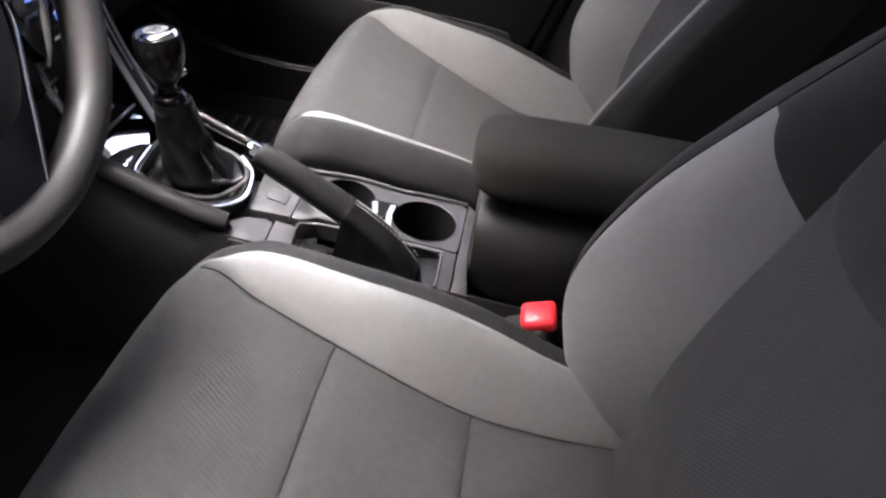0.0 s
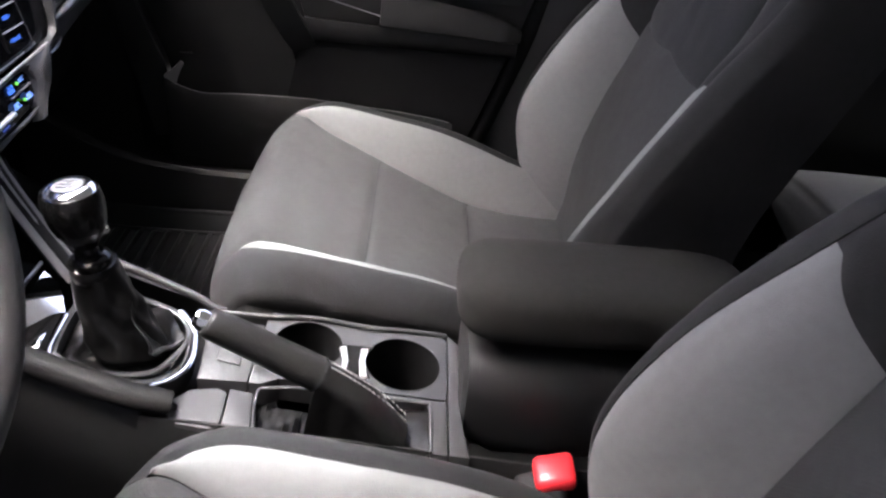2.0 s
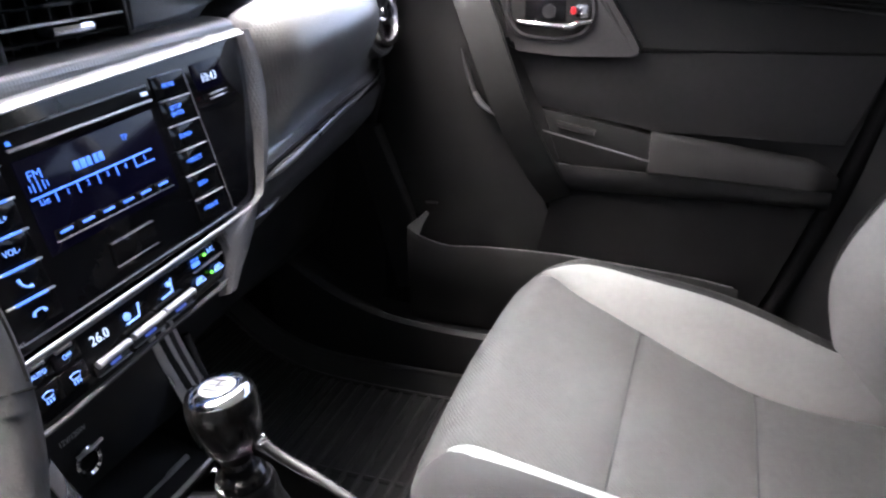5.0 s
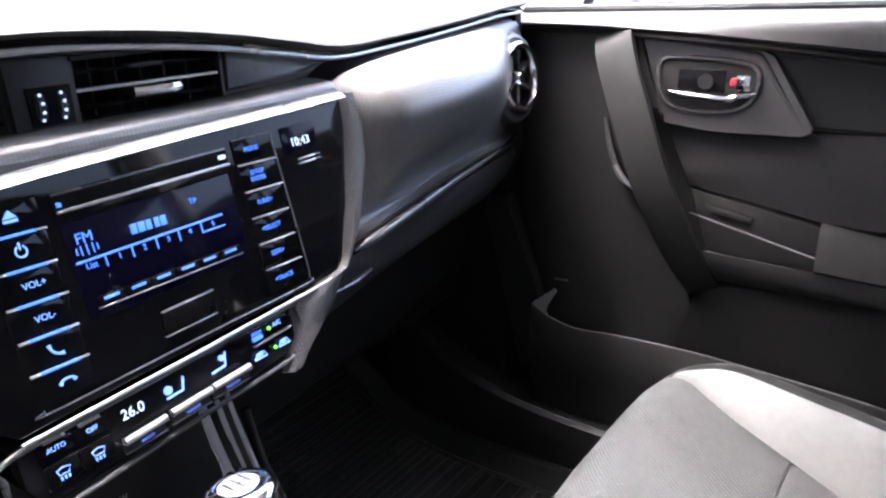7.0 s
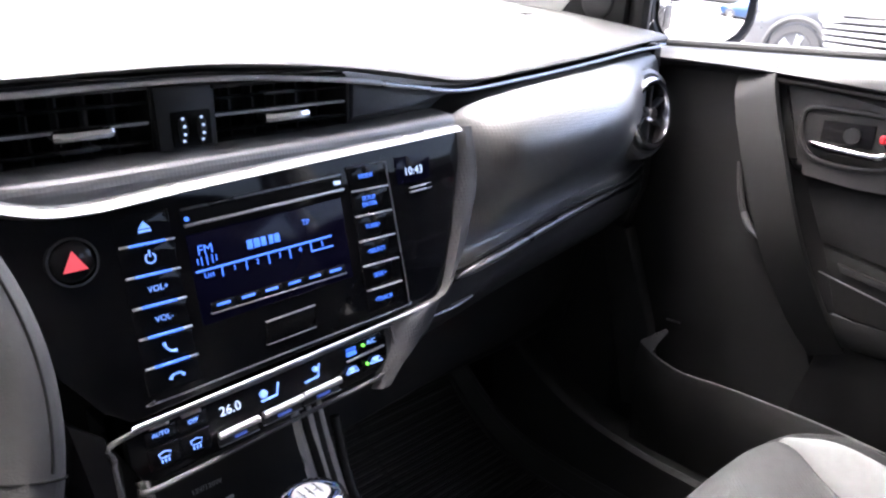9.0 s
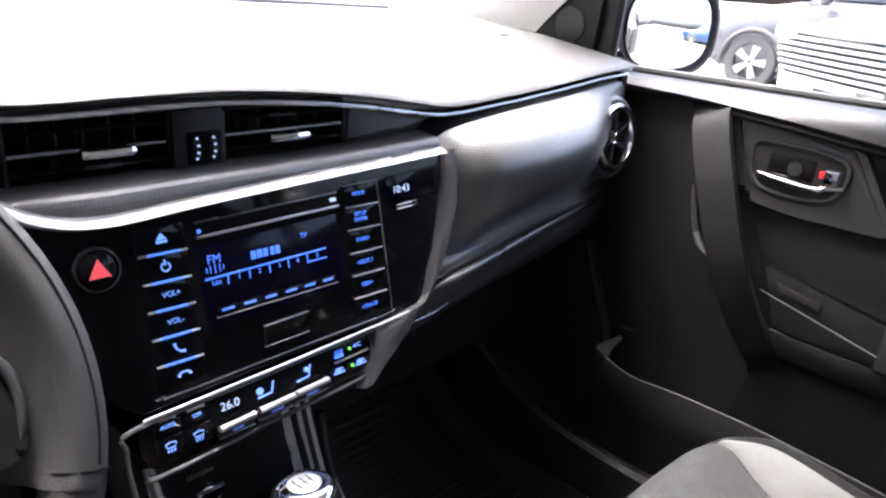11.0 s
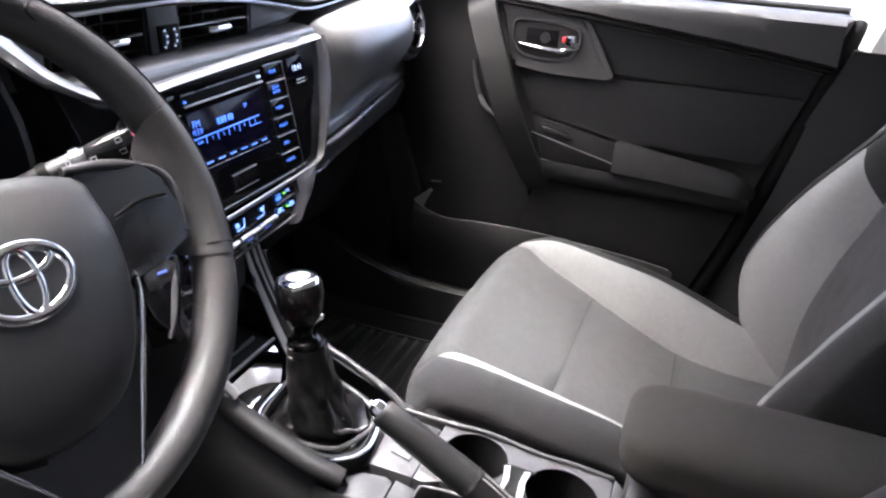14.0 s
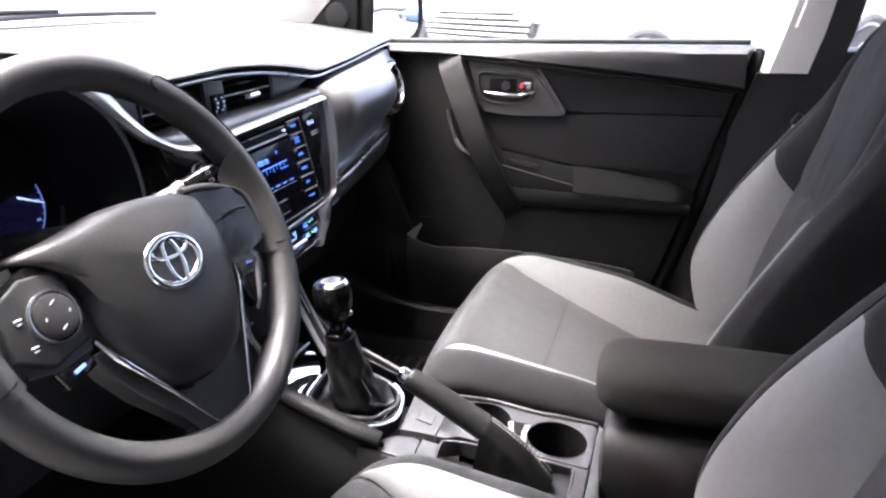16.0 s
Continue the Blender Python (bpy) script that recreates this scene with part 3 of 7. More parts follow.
for x in np.linspace(-0.300, 0.056, 30):
    zl = np.interp(x, [-0.30, -0.17, 0.060], [0.693, 0.688, 0.678])
    roll_rows.append([door_pt(x, zl + (0.654 - zl) * k, o) for k, o in ((0.0, 0.014), (0.2, 0.0145), (0.55, 0.012), (0.85, 0.007), (1.0, 0.001))])
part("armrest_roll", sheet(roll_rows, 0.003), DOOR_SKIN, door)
slot = part("switch_panel", door_plate([(-0.326, 0.768), (-0.168, 0.737), (-0.176, 0.682), (-0.298, 0.692)], 0.006, 0.02, 0.003), PLASTIC_DEEP, door)
part("bright_edge", tube([door_pt(-0.323, 0.738, 0.010), door_pt(-0.173, 0.705, 0.016)], 0.0011, 8), SATIN_DARK, slot)
part("bright_edge", tube([door_pt(-0.298, 0.692, 0.010), door_pt(-0.178, 0.680, 0.016)], 0.0011, 8), SATIN_DARK, slot)
switch = part("window_switch", door_plate([(-0.305, 0.752), (-0.248, 0.741), (-0.250, 0.733), (-0.300, 0.742)], 0.010, 0.006, 0.002), PLASTIC, slot)
part("insert_panel", door_plate([(-0.365, 0.8455), (0.104, 0.8455), (0.062, 0.735), (-0.165, 0.742), (-0.33, 0.770)], 0.0008, 0.02, 0.0005, 2), CLOTH_DOOR, door, "dark cloth door insert")
# Black tube drawn for the shadow beneath the bezel.
part("insert_shadow", tube([door_pt(-0.368, 0.848, 0.002), door_pt(-0.28, 0.8475, 0.003), door_pt(-0.20, 0.8475, 0.002), door_pt(-0.10, 0.847, 0.0), door_pt(0.10, 0.847, 0.0)], [0.004, 0.0045, 0.004, 0.0014, 0.0010], 8, smooth=24), PLASTIC_BLACK, door)
# Blacker than the door skin, putting the shade low on the door into colour.
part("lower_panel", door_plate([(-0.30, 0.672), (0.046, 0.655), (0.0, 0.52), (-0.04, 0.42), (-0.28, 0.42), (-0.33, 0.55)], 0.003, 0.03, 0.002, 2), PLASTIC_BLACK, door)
# Dark plate puts the shade beside the dashboard into the door's colour.
part("front_panel", door_plate([(-0.595, 0.955), (-0.452, 0.955), (-0.415, 0.865), (-0.372, 0.765), (-0.336, 0.690), (-0.310, 0.600), (-0.32, 0.425), (-0.595, 0.425)], 0.0025, 0.03, 0.002, 2), RAIL, door, "dark plate drawn for shade on the front of the door")
# map pocket with a rolled rim
rim = spline([(-0.530, 0.580), (-0.514, 0.566), (-0.49, 0.557), (-0.46, 0.552), (-0.40, 0.556), (-0.30, 0.557), (-0.225, 0.553), (-0.10, 0.543), (-0.04, 0.533)], 44)
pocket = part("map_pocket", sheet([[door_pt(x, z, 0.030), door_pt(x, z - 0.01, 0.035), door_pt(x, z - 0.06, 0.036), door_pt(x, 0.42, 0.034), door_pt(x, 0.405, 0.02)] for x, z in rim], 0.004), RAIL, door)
# Rim and lip in paler plastic, drawing a highlight and bounced light.
part("pocket_rim", tube([door_pt(x, z, 0.031) for x, z in rim[::2]], 0.0026, 8), SATIN_PLASTIC, pocket)
part("pocket_slot", tube([door_pt(-0.505, 0.615, 0.012), door_pt(-0.485, 0.616, 0.012)], 0.0018, 8), SATIN_PLASTIC, pocket)
part("pocket_end", sheet([[door_pt(x, z, o) for o in np.linspace(0.031, 0.0, 5)] for x, z in [(-0.530, 0.580), (-0.532, 0.50), (-0.53, 0.41)]], 0.004), PLASTIC_DEEP, pocket)
part("pocket_lip", sheet([[door_pt(-0.531 + 0.0052 * i, 0.579 + 0.0042 * i, 0.034 - 0.0045 * i), door_pt(-0.511 + 0.0026 * i - 0.0012 * i * (7 - i) / 4, 0.565 + 0.0062 * i, 0.032 - 0.0042 * i)] for i in range(6)], 0.003), SATIN_PLASTIC, pocket)

# window parts of the door
part("window_glass", sheet([[(-0.66, 0.735, 0.98), (0.15, 0.735, 0.98)], [(-0.47, 0.70, 1.16), (0.185, 0.70, 1.16)], [(-0.25, 0.63, 1.36), (0.22, 0.63, 1.36)]], 0.003), GLASS, door).visible_shadow = False
part("window_post", tube([(-0.645, 0.715, 0.985), (-0.630, 0.705, 1.10), (-0.61, 0.69, 1.22)], [0.014, 0.013, 0.012], 10, flat=1.6), PLASTIC_DEEP, door)
sail = part("sail_panel", plate([(-0.80, 0.690, 0.995), (-0.655, 0.690, 0.985), (-0.64, 0.690, 1.14), (-0.70, 0.690, 1.085)], (0, 0.02, 0), 0.004), PLASTIC_DEEP, door)
part("tweeter", lathe([(0.0, 0.004), (0.022, 0.004), (0.026, 0.002), (0.028, -0.004)], Matrix.Translation((-0.697, 0.688, 1.037)) @ Matrix.Rotation(radians(90), 4, "X"), 28), PLASTIC_GREY, sail)

# ---- door mirror ----
mirror = thing("door_mirror", (-0.68, 0.80, 0.96), "black door mirror outside the passenger window", "mirror")
oval = []
for a in np.linspace(0, 2 * math.pi, 40, endpoint=False):
    c, s_ = math.cos(a), math.sin(a)
    oval.append((0.095 * math.copysign(abs(c) ** 0.75, c), 0.07 * math.copysign(abs(s_) ** 0.75, s_)))
MM = Matrix.Translation((-0.675, 0.945, 1.035)) @ Matrix.Rotation(radians(-22), 4, "Z")
part("housing", rings([[MM @ Vector((d, w * k, h * k)) for w, h in oval] for d, k in ((0.004, 0.98), (0.012, 1.02), (0.015, 1.10), (0.008, 1.22), (-0.02, 1.27), (-0.06, 1.18), (-0.10, 0.80), (-0.12, 0.4))]), PLASTIC_DEEP, mirror)
part("mirror_glass", rings([[MM @ Vector((d, w * k, h * k)) for w, h in oval] for d, k in ((0.0125, 0.97), (0.0135, 0.95))]), MIRROR, mirror, "mirror glass")
part("foot", box((-0.74, 0.735, 0.955), (-0.69, 0.88, 0.985), 0.01), PLASTIC_DEEP, mirror)

# ---- dashboard ----
dash = thing("dashboard", (-0.75, 0.0, 0.70), "charcoal dashboard with satin trim and gloss black centre panel", "dashboard")


def px(z):
    """How far back the centre panel stands at a height."""
    return -0.485 - (z - 0.786) * 0.21


def on_panel(y, z, out=0.0):
    return Vector((px(z) + out, y, z))


def panel_plate(outline, out=0.002, depth=0.004, bevel=0.0006):
    return plate([on_panel(y, z, out) for y, z in outline], (-depth, 0, 0), bevel)


def panel_bar(y0, z0, y1, z1, half, out=0.0035):
    """A thin lit or bright bar on the centre panel."""
    return panel_plate([(y0, z0 - half), (y1, z1 - half), (y1, z1 + half), (y0, z0 + half)], out, 0.002, 0.0003)


PANEL_TURN = Matrix(((0, -0.2055, 0.9787, 0), (1, 0, 0, 0), (0, 0.9787, 0.2055, 0), (0, 0, 0, 1)))


def panel_words(words, size, y, z, out=0.0032, slant=0.0):
    return mesh_text(words, size, Matrix.Translation(on_panel(y, z, out)) @ PANEL_TURN @ Matrix.Rotation(radians(slant), 4, "Z"))


lip = [(-0.72, 0.995), (-0.60, 1.030), (-0.45, 1.055), (-0.30, 1.040), (-0.22, 1.010), (-0.15, 1.000), (-0.07, 1.0005), (0.0, 1.0005), (0.07, 0.996), (0.133, 0.989), (0.19, 0.980), (0.235, 0.973), (0.27, 0.9715), (0.31, 0.973), (0.403, 0.978), (0.50, 0.985), (0.574, 0.991), (0.645, 0.994)]
lp = spline([(y, z + 0.002) for y, z in lip], 90)
top_rows = []
for y, z in lp:
    end = -1.24 + 0.17 * (abs(y) / 0.66) ** 2
    dx = -0.03 * max(0, (y - 0.2) / 0.45)
    crown = [(-0.56 + dx, z - 0.007), (-0.528 + dx, z - 0.006), (-0.522 + dx, z - 0.003), (-0.525 + dx, z + 0.0005), (-0.535 + dx, z + 0.003)]
    zf = 1.026
    for s_ in (0.12, 0.3, 0.55, 0.8, 1.0):
        crown.append((-0.535 + dx + (end + 0.535 - dx) * s_, z + 0.003 + (zf - z) * min(1, s_ * 1.4) + 0.012 * math.sin(math.pi * s_)))
    top_rows.append([(x, y, h) for x, h in crown])
part("top_pad", sheet(top_rows, 0.004), PAD, dash, "soft charcoal top pad")
# Silver tube drawn for the highlight along the lip's edge.
part("lip_highlight", tube([(-0.533 - 0.03 * max(0, (y - 0.2) / 0.45), y, z - 0.0135) for y, z in lp if y > -0.2], 0.0022, 8), SATIN, dash)
for y0, y1 in ((-0.2, -0.152), (-0.152, -0.034), (-0.034, 0.006), (0.006, 0.132), (0.132, 0.64)):
    open_ = y1 - y0 > 0.1 and y1 < 0.2
    part("fascia", sheet([[(-0.56 - 0.03 * max(0, (y - 0.2) / 0.45), y, np.interp(y, lp[:, 0], lp[:, 1]) - 0.012), (-0.56 - 0.02 * max(0, (y - 0.2) / 0.45), y, 0.984 if open_ else 0.93)] for y in np.linspace(y0, y1, 12)], 0.004), PLASTIC_GREY, dash)
tr = []
for y, zt, zb, xt, xm, xb in spline([(0.198, 0.930, 0.800, -0.545, -0.530, -0.492), (0.222, 0.936, 0.803, -0.542, -0.522, -0.490), (0.245, 0.948, 0.807, -0.542, -0.508, -0.489), (0.262, 0.953, 0.810, -0.543, -0.492, -0.4895), (0.285, 0.957, 0.813, -0.545, -0.479, -0.490), (0.36, 0.964, 0.822, -0.553, -0.467, -0.496), (0.44, 0.969, 0.826, -0.557, -0.475, -0.507), (0.52, 0.973, 0.823, -0.560, -0.514, -0.524), (0.58, 0.975, 0.824, -0.564, -0.542, -0.540), (0.645, 0.977, 0.826, -0.575, -0.565, -0.565)], 44):
    hh = zt - zb
    tr.append(spline([(xt - 0.02, y, zt + 0.003), (xt, y, zt - 0.001)] + [(xt + (xm - xt) * f, y, zt - hh * s_) for f, s_ in ((0.36, 0.045), (0.64, 0.10), (0.86, 0.18), (0.97, 0.27), (1.0, 0.36), (0.96, 0.48))] + [(xm * 0.66 + (xb - 0.018) * 0.34, y, zt - hh * 0.64), (xm * 0.25 + (xb - 0.022) * 0.75, y, zt - hh * 0.82), (xb - 0.020, y, zb + hh * 0.04), (xb - 0.006, y, zb)], 40))
# Brighter metal tube stands for the light that the ledge catches.
part("trim_ledge", tube([(xb + 0.001, y, zb - 0.001) for y, zb, xb in spline([(0.203, 0.799, -0.490), (0.222, 0.8025, -0.489), (0.245, 0.8065, -0.488), (0.28, 0.8115, -0.489), (0.36, 0.8215, -0.495), (0.44, 0.8255, -0.506), (0.52, 0.826, -0.523)], 24)], [0.001, 0.0045, 0.0045, 0.004, 0.003, 0.0005], 10), TRIM_BRIGHT, dash, "satin tube drawn for light caught along the trim ledge")
part("trim_shelf", sheet([r[:8] for r in tr], 0.003), PLASTIC, dash)
part("trim_panel", sheet([r[7:] for r in tr], 0.004), TRIM, dash, "finely textured satin trim panel")
st = []
for y, z0 in spline([(-0.163, 0.938), (-0.13, 0.932), (-0.09, 0.928), (0.0, 0.931), (0.10, 0.934), (0.18, 0.936), (0.225, 0.936)], 26):
    zt = 0.941 + 0.004 * max(0, (y - 0.1) / 0.12)
    st.append(spline([(-0.548, y, zt), (-0.53, y, zt - 0.001), (-0.517, y, (zt + z0) / 2), (px(z0) - 0.001, y, z0 - 0.008), (px(z0) - 0.01, y, z0 - 0.018)], 12))
for i in range(5):
    part("defroster_slot", plate([(-0.735 - 0.022 * i, 0.600 - 0.003 * i, 1.0185), (-0.721 - 0.022 * i, 0.600 - 0.003 * i, 1.0185), (-0.721 - 0.022 * i, 0.560 - 0.006 * i, 1.0205), (-0.735 - 0.022 * i, 0.560 - 0.006 * i, 1.0205)], (0, 0, -0.006), 0.001), PLASTIC_DEEP, dash)
part("trim_strip", sheet(st, 0.003), TRIM_STRIP, dash, "finely textured strip under the vents")
low = spline([(-0.250, 1.001), (-0.232, 0.986), (-0.212, 0.967), (-0.190, 0.948), (-0.168, 0.9345), (-0.1385, 0.9215), (-0.0997, 0.9165), (-0.0308, 0.9198), (0.0833, 0.9244), (0.16, 0.9275), (0.2257, 0.9306)], 60)
high = spline([(-0.222, 1.000), (-0.212, 0.988), (-0.200, 0.972), (-0.182, 0.9545), (-0.163, 0.942), (-0.138, 0.9305), (-0.1, 0.9252), (-0.0296, 0.9283), (0.0842, 0.9321), (0.16, 0.9335), (0.2257, 0.9345)], 60)
band = []
for (ya, za), (yb, zb) in zip(low, high):
    thin = 1 - 0.60 * min(1, max(0, (ya + 0.20) / 0.08))
    yb, zb = ya + (yb - ya) * thin, za + (zb - za) * thin
    band.append([(px(za) - 0.004, ya, za - 0.001), (px(za) + 0.002, ya, za), (px(za) + 0.0045, (ya * 2 + yb) / 3, (za * 2 + zb) / 3), (px(zb) + 0.004, (ya + yb * 2) / 3, (za + zb * 2) / 3), (px(zb) + 0.001, yb, zb), (px(zb) - 0.004, yb, zb + 0.0005)])
part("silver_strip", sheet(band, 0.002), SATIN, dash, "satin silver strip above the centre panel")
for n_, pts in (("left_wing", [(-0.212, 0.990), (-0.185, 0.984), (-0.158, 0.983), (-0.156, 0.962), (-0.156, 0.940), (-0.170, 0.942), (-0.195, 0.962)]), ("right_wing", [(0.135, 0.978), (0.20, 0.965), (0.245, 0.957), (0.20, 0.950), (0.133, 0.945)])):
    part(n_, plate([(-0.545, y, z) for y, z in pts], (-0.02, 0, 0), 0.002), PLASTIC_BLUE, dash, "smooth grey infill panel")


def air_vent(y0, y1, z0, z1, tab_y, tab_z, tab_half):
    w = part("air_vent", box((-0.60, y0 - 0.004, z0 - 0.006), (-0.585, y1 + 0.004, z1 + 0.004), 0), PLASTIC_BLACK, dash, "black centre air vent")
    for a, b, c, d in ((y0 - 0.003, y0, z0, z1), (y1, y1 + 0.003, z0, z1), (y0, y1, z1, z1 + 0.003), (y0, y1, z0 - 0.003, z0)):
        part("frame", box((-0.59, a, c), (-0.546, b, d), 0.0006), PLASTIC, w)
    for h in (0.2, 0.5, 0.8):
        zc = z0 + (z1 - z0) * h
        part("slat", box((-0.557, y0, zc - 0.0010), (-0.549, y1, zc + 0.0010), 0.0004), PLASTIC_DEEP if h == 0.5 else PLASTIC_BLACK, w)
    k = int((y1 - y0) / 0.018)
    for i in range(1, k):
        y = y0 + (y1 - y0) * i / k
        part("vane", box((-0.575, y - 0.0008, z0), (-0.561, y + 0.0008, z1), 0.0003), PLASTIC, w)
    part("slat_edge", box((-0.549, y0 + 0.001, (z0 + z1) / 2 - 0.001), (-0.5475, y1 - 0.001, (z0 + z1) / 2 + 0.001), 0), SATIN, w)
    tab = part("tab", box((-0.556, tab_y - tab_half, tab_z - 0.0035), (-0.540, tab_y + tab_half, tab_z + 0.0025), 0.0018), PLASTIC, w)
    part("tab_cap", tube([(-0.540, tab_y - tab_half, tab_z), (-0.538, tab_y - tab_half * 0.8, tab_z), (-0.538, tab_y + tab_half * 0.8, tab_z), (-0.540, tab_y + tab_half, tab_z)], 0.0038, 8), CHROME, w, "chrome tab cap")
    part("stop", box((-0.558, tab_y - tab_half * 0.75, tab_z + (0.015 if tab_y > 0 else -0.0135)), (-0.548, tab_y + tab_half * 0.75, tab_z + (0.018 if tab_y > 0 else -0.0105)), 0.001), PLASTIC_GREY, w)
    return w


air_vent(-0.148, -0.038, 0.938, 0.983, -0.085, 0.959, 0.017)
air_vent(0.010, 0.128, 0.941, 0.980, 0.066, 0.956, 0.018)
dial = part("dial_block", plate([(-0.543, -0.036, 0.985), (-0.543, 0.007, 0.984), (-0.540, 0.007, 0.938), (-0.540, -0.036, 0.936)], (-0.05, 0, 0), 0.002), PLASTIC, dash)
part("well", box((-0.5455, -0.026, 0.942), (-0.5395, 0.003, 0.967), 0.001), PLASTIC_BLACK, dial)
for y in (-0.0185, -0.0045):
    th = part("thumb_wheel", lathe([(0.0105, -0.0035), (0.0125, -0.0025), (0.0125, 0.0025), (0.0105, 0.0035)], Matrix.Translation((-0.549, y, 0.9545)) @ Matrix.Rotation(radians(90), 4, "X"), 24), PLASTIC, dial)
    for i, a in enumerate((-40, -14, 12, 38)):
        part("dot", box((-0.549 + 0.0122 * math.cos(radians(a)), y - 0.0009, 0.9545 + 0.0125 * math.sin(radians(a)) - 0.0009), (-0.549 + 0.0134 * math.cos(radians(a)), y + 0.0009, 0.9545 + 0.0125 * math.sin(radians(a)) + 0.0009), 0.0003), LAMP_WHITE, dial)
side = part("side_vent", lathe([(0.034, -0.02), (0.035, 0.0), (0.037, 0.006), (0.042, 0.007), (0.0455, 0.003), (0.0458, -0.006)], Matrix.Translation((-0.531, 0.583, 0.905)) @ Matrix.Rotation(radians(84), 4, "Y"), 40, False), CHROME_DULL, dash, "round side air vent with a bright ring")
part("barrel", lathe([(0.0462, -0.004), (0.0500, -0.0015), (0.0545, -0.004), (0.0575, -0.012), (0.0590, -0.03), (0.0590, -0.09)], Matrix.Translation((-0.531, 0.583, 0.905)) @ Matrix.Rotation(radians(84), 4, "Y"), 44, False), TRIM, side, "rounded satin housing of the vent")
part("well", lathe([(0.0, -0.012), (0.037, -0.012), (0.037, -0.016), (0.0, -0.016)], Matrix.Translation((-0.531, 0.583, 0.905)) @ Matrix.Rotation(radians(84), 4, "Y"), 32, False), PLASTIC_BLACK, side)
for a in (-60, 0, 60):
    part("vane", box((-0.541, 0.549, 0.903), (-0.531, 0.617, 0.907), 0.001, turn=Matrix.Rotation(radians(a + 30), 4, "X")), PLASTIC_GREY, side)
part("hub", lathe([(0.0, 0.006), (0.008, 0.005), (0.010, 0.0), (0.010, -0.01)], Matrix.Translation((-0.531, 0.583, 0.905)) @ Matrix.Rotation(radians(84), 4, "Y"), 20), CHROME_DULL, side)

panel = thing("car_radio", (-0.50, 0.03, 0.85), "gloss black car radio panel with blue lit keys", "car radio")
part("fascia_plate", panel_plate([(-0.185, 0.958), (-0.165, 0.938), (-0.142, 0.922), (-0.10, 0.9175), (0.0, 0.9215), (0.228, 0.932), (0.226, 0.905), (0.205, 0.840), (0.1765, 0.7885), (-0.0995, 0.778), (-0.115, 0.79), (-0.15, 0.84)], 0.0, 0.05, 0.002), GLOSS, panel)
part("lower_strip", tube([on_panel(-0.101, 0.7755, 0.002), on_panel(0.03, 0.7805, 0.003), on_panel(0.1765, 0.7868, 0.003)], 0.0013, 8), SATIN, panel, "bright strip along the lower edge")
part("radio_frame", tube([on_panel(-0.083, 0.788, 0.001), on_panel(-0.081, 0.7858, 0.001), on_panel(0.03, 0.7885, 0.001), on_panel(0.136, 0.7910, 0.001), on_panel(0.1425, 0.7955, 0.001), on_panel(0.1432, 0.81, 0.001), on_panel(0.1415, 0.86, 0.001), on_panel(0.1395, 0.908, 0.001), on_panel(0.1365, 0.9135, 0.001), on_panel(0.10, 0.9135, 0.001)], 0.0006, 6, smooth=50), SATIN_DARK, panel)
slot_ = part("disc_slot", panel_plate([(-0.041, 0.9055), (0.094, 0.9085), (0.094, 0.8985), (-0.041, 0.8960)], 0.001, 0.003, 0.001), PLASTIC_BLACK, panel)
part("slot_lip", panel_bar(-0.040, 0.8962, 0.093, 0.8987, 0.0009, 0.0035), SATIN, slot_)
part("slot_lip", panel_bar(-0.040, 0.9068, 0.093, 0.9098, 0.0006, 0.0022), SATIN_DARK, slot_)
part("slot_lamp", panel_bar(-0.039, 0.9005, -0.0365, 0.9005, 0.0012), LAMP_BLUE, slot_)
part("slot_lamp", panel_bar(0.085, 0.9045, 0.0905, 0.9045, 0.0013), LAMP_WHITE, slot_)
screen = part("radio_display", panel_plate([(-0.040, 0.889), (0.090, 0.892), (0.090, 0.829), (-0.040, 0.826)], 0.0012, 0.002, 0.0004), SCREEN, panel, "dark blue radio display")
part("band_mark", panel_words("FM", 0.0095, -0.0286, 0.8775, 0.0016), LAMP_BLUE, screen)
for k, (a, b) in enumerate(((-0.0355, 0.004), (-0.0325, 0.006), (-0.0285, 0.007), (-0.0245, 0.006), (-0.0215, 0.004))):
    part("aerial_mark", panel_bar(a - 0.0004, 0.8703, a + 0.0004, 0.8703, b / 2, 0.0018), LAMP_BLUE, screen)
for a, b in ((0.003, 0.0075), (0.0085, 0.0135), (0.0145, 0.0185), (0.021, 0.0245), (0.0255, 0.030)):
    part("station_bar", panel_bar(a, 0.8737, b, 0.8737, 0.0032, 0.0018), LAMP_BLUE, screen)
part("traffic_mark", panel_words("TP", 0.006, 0.054, 0.880, 0.0016), LAMP_BLUE, screen)
part("scale_line", panel_bar(-0.038, 0.8636, 0.0755, 0.8652, 0.0007, 0.0018), LAMP_BLUE, screen)
for i, (w, y) in enumerate(zip(("List", "1", "2", "3", "4", "5"), (-0.029, -0.0094, 0.0089, 0.0275, 0.0455, 0.0656))):
    part("scale_number", panel_words(w, 0.0055, y, 0.8600 + 0.0002 * i, 0.0016), LAMP_BLUE, screen)
for y in (-0.019, 0.0, 0.0185, 0.0365, 0.0555):
    part("scale_tick", panel_bar(y - 0.0005, 0.8605, y + 0.0005, 0.8605, 0.0040, 0.0018), LAMP_BLUE, screen)
part("scale_box", panel_bar(0.056, 0.8573, 0.0755, 0.8573, 0.0005, 0.0018), LAMP_BLUE, screen)
for y in (-0.0231, -0.0036, 0.0158, 0.0354, 0.0540, 0.0733):
    key = part("preset_key", panel_bar(y - 0.0092, 0.8370, y + 0.0092, 0.8372, 0.0035, 0.0022), GLOSS, panel)
    part("key_lamp", panel_bar(y - 0.0052, 0.8383, y + 0.0052, 0.8385, 0.0008, 0.0030), LAMP_BLUE, key)
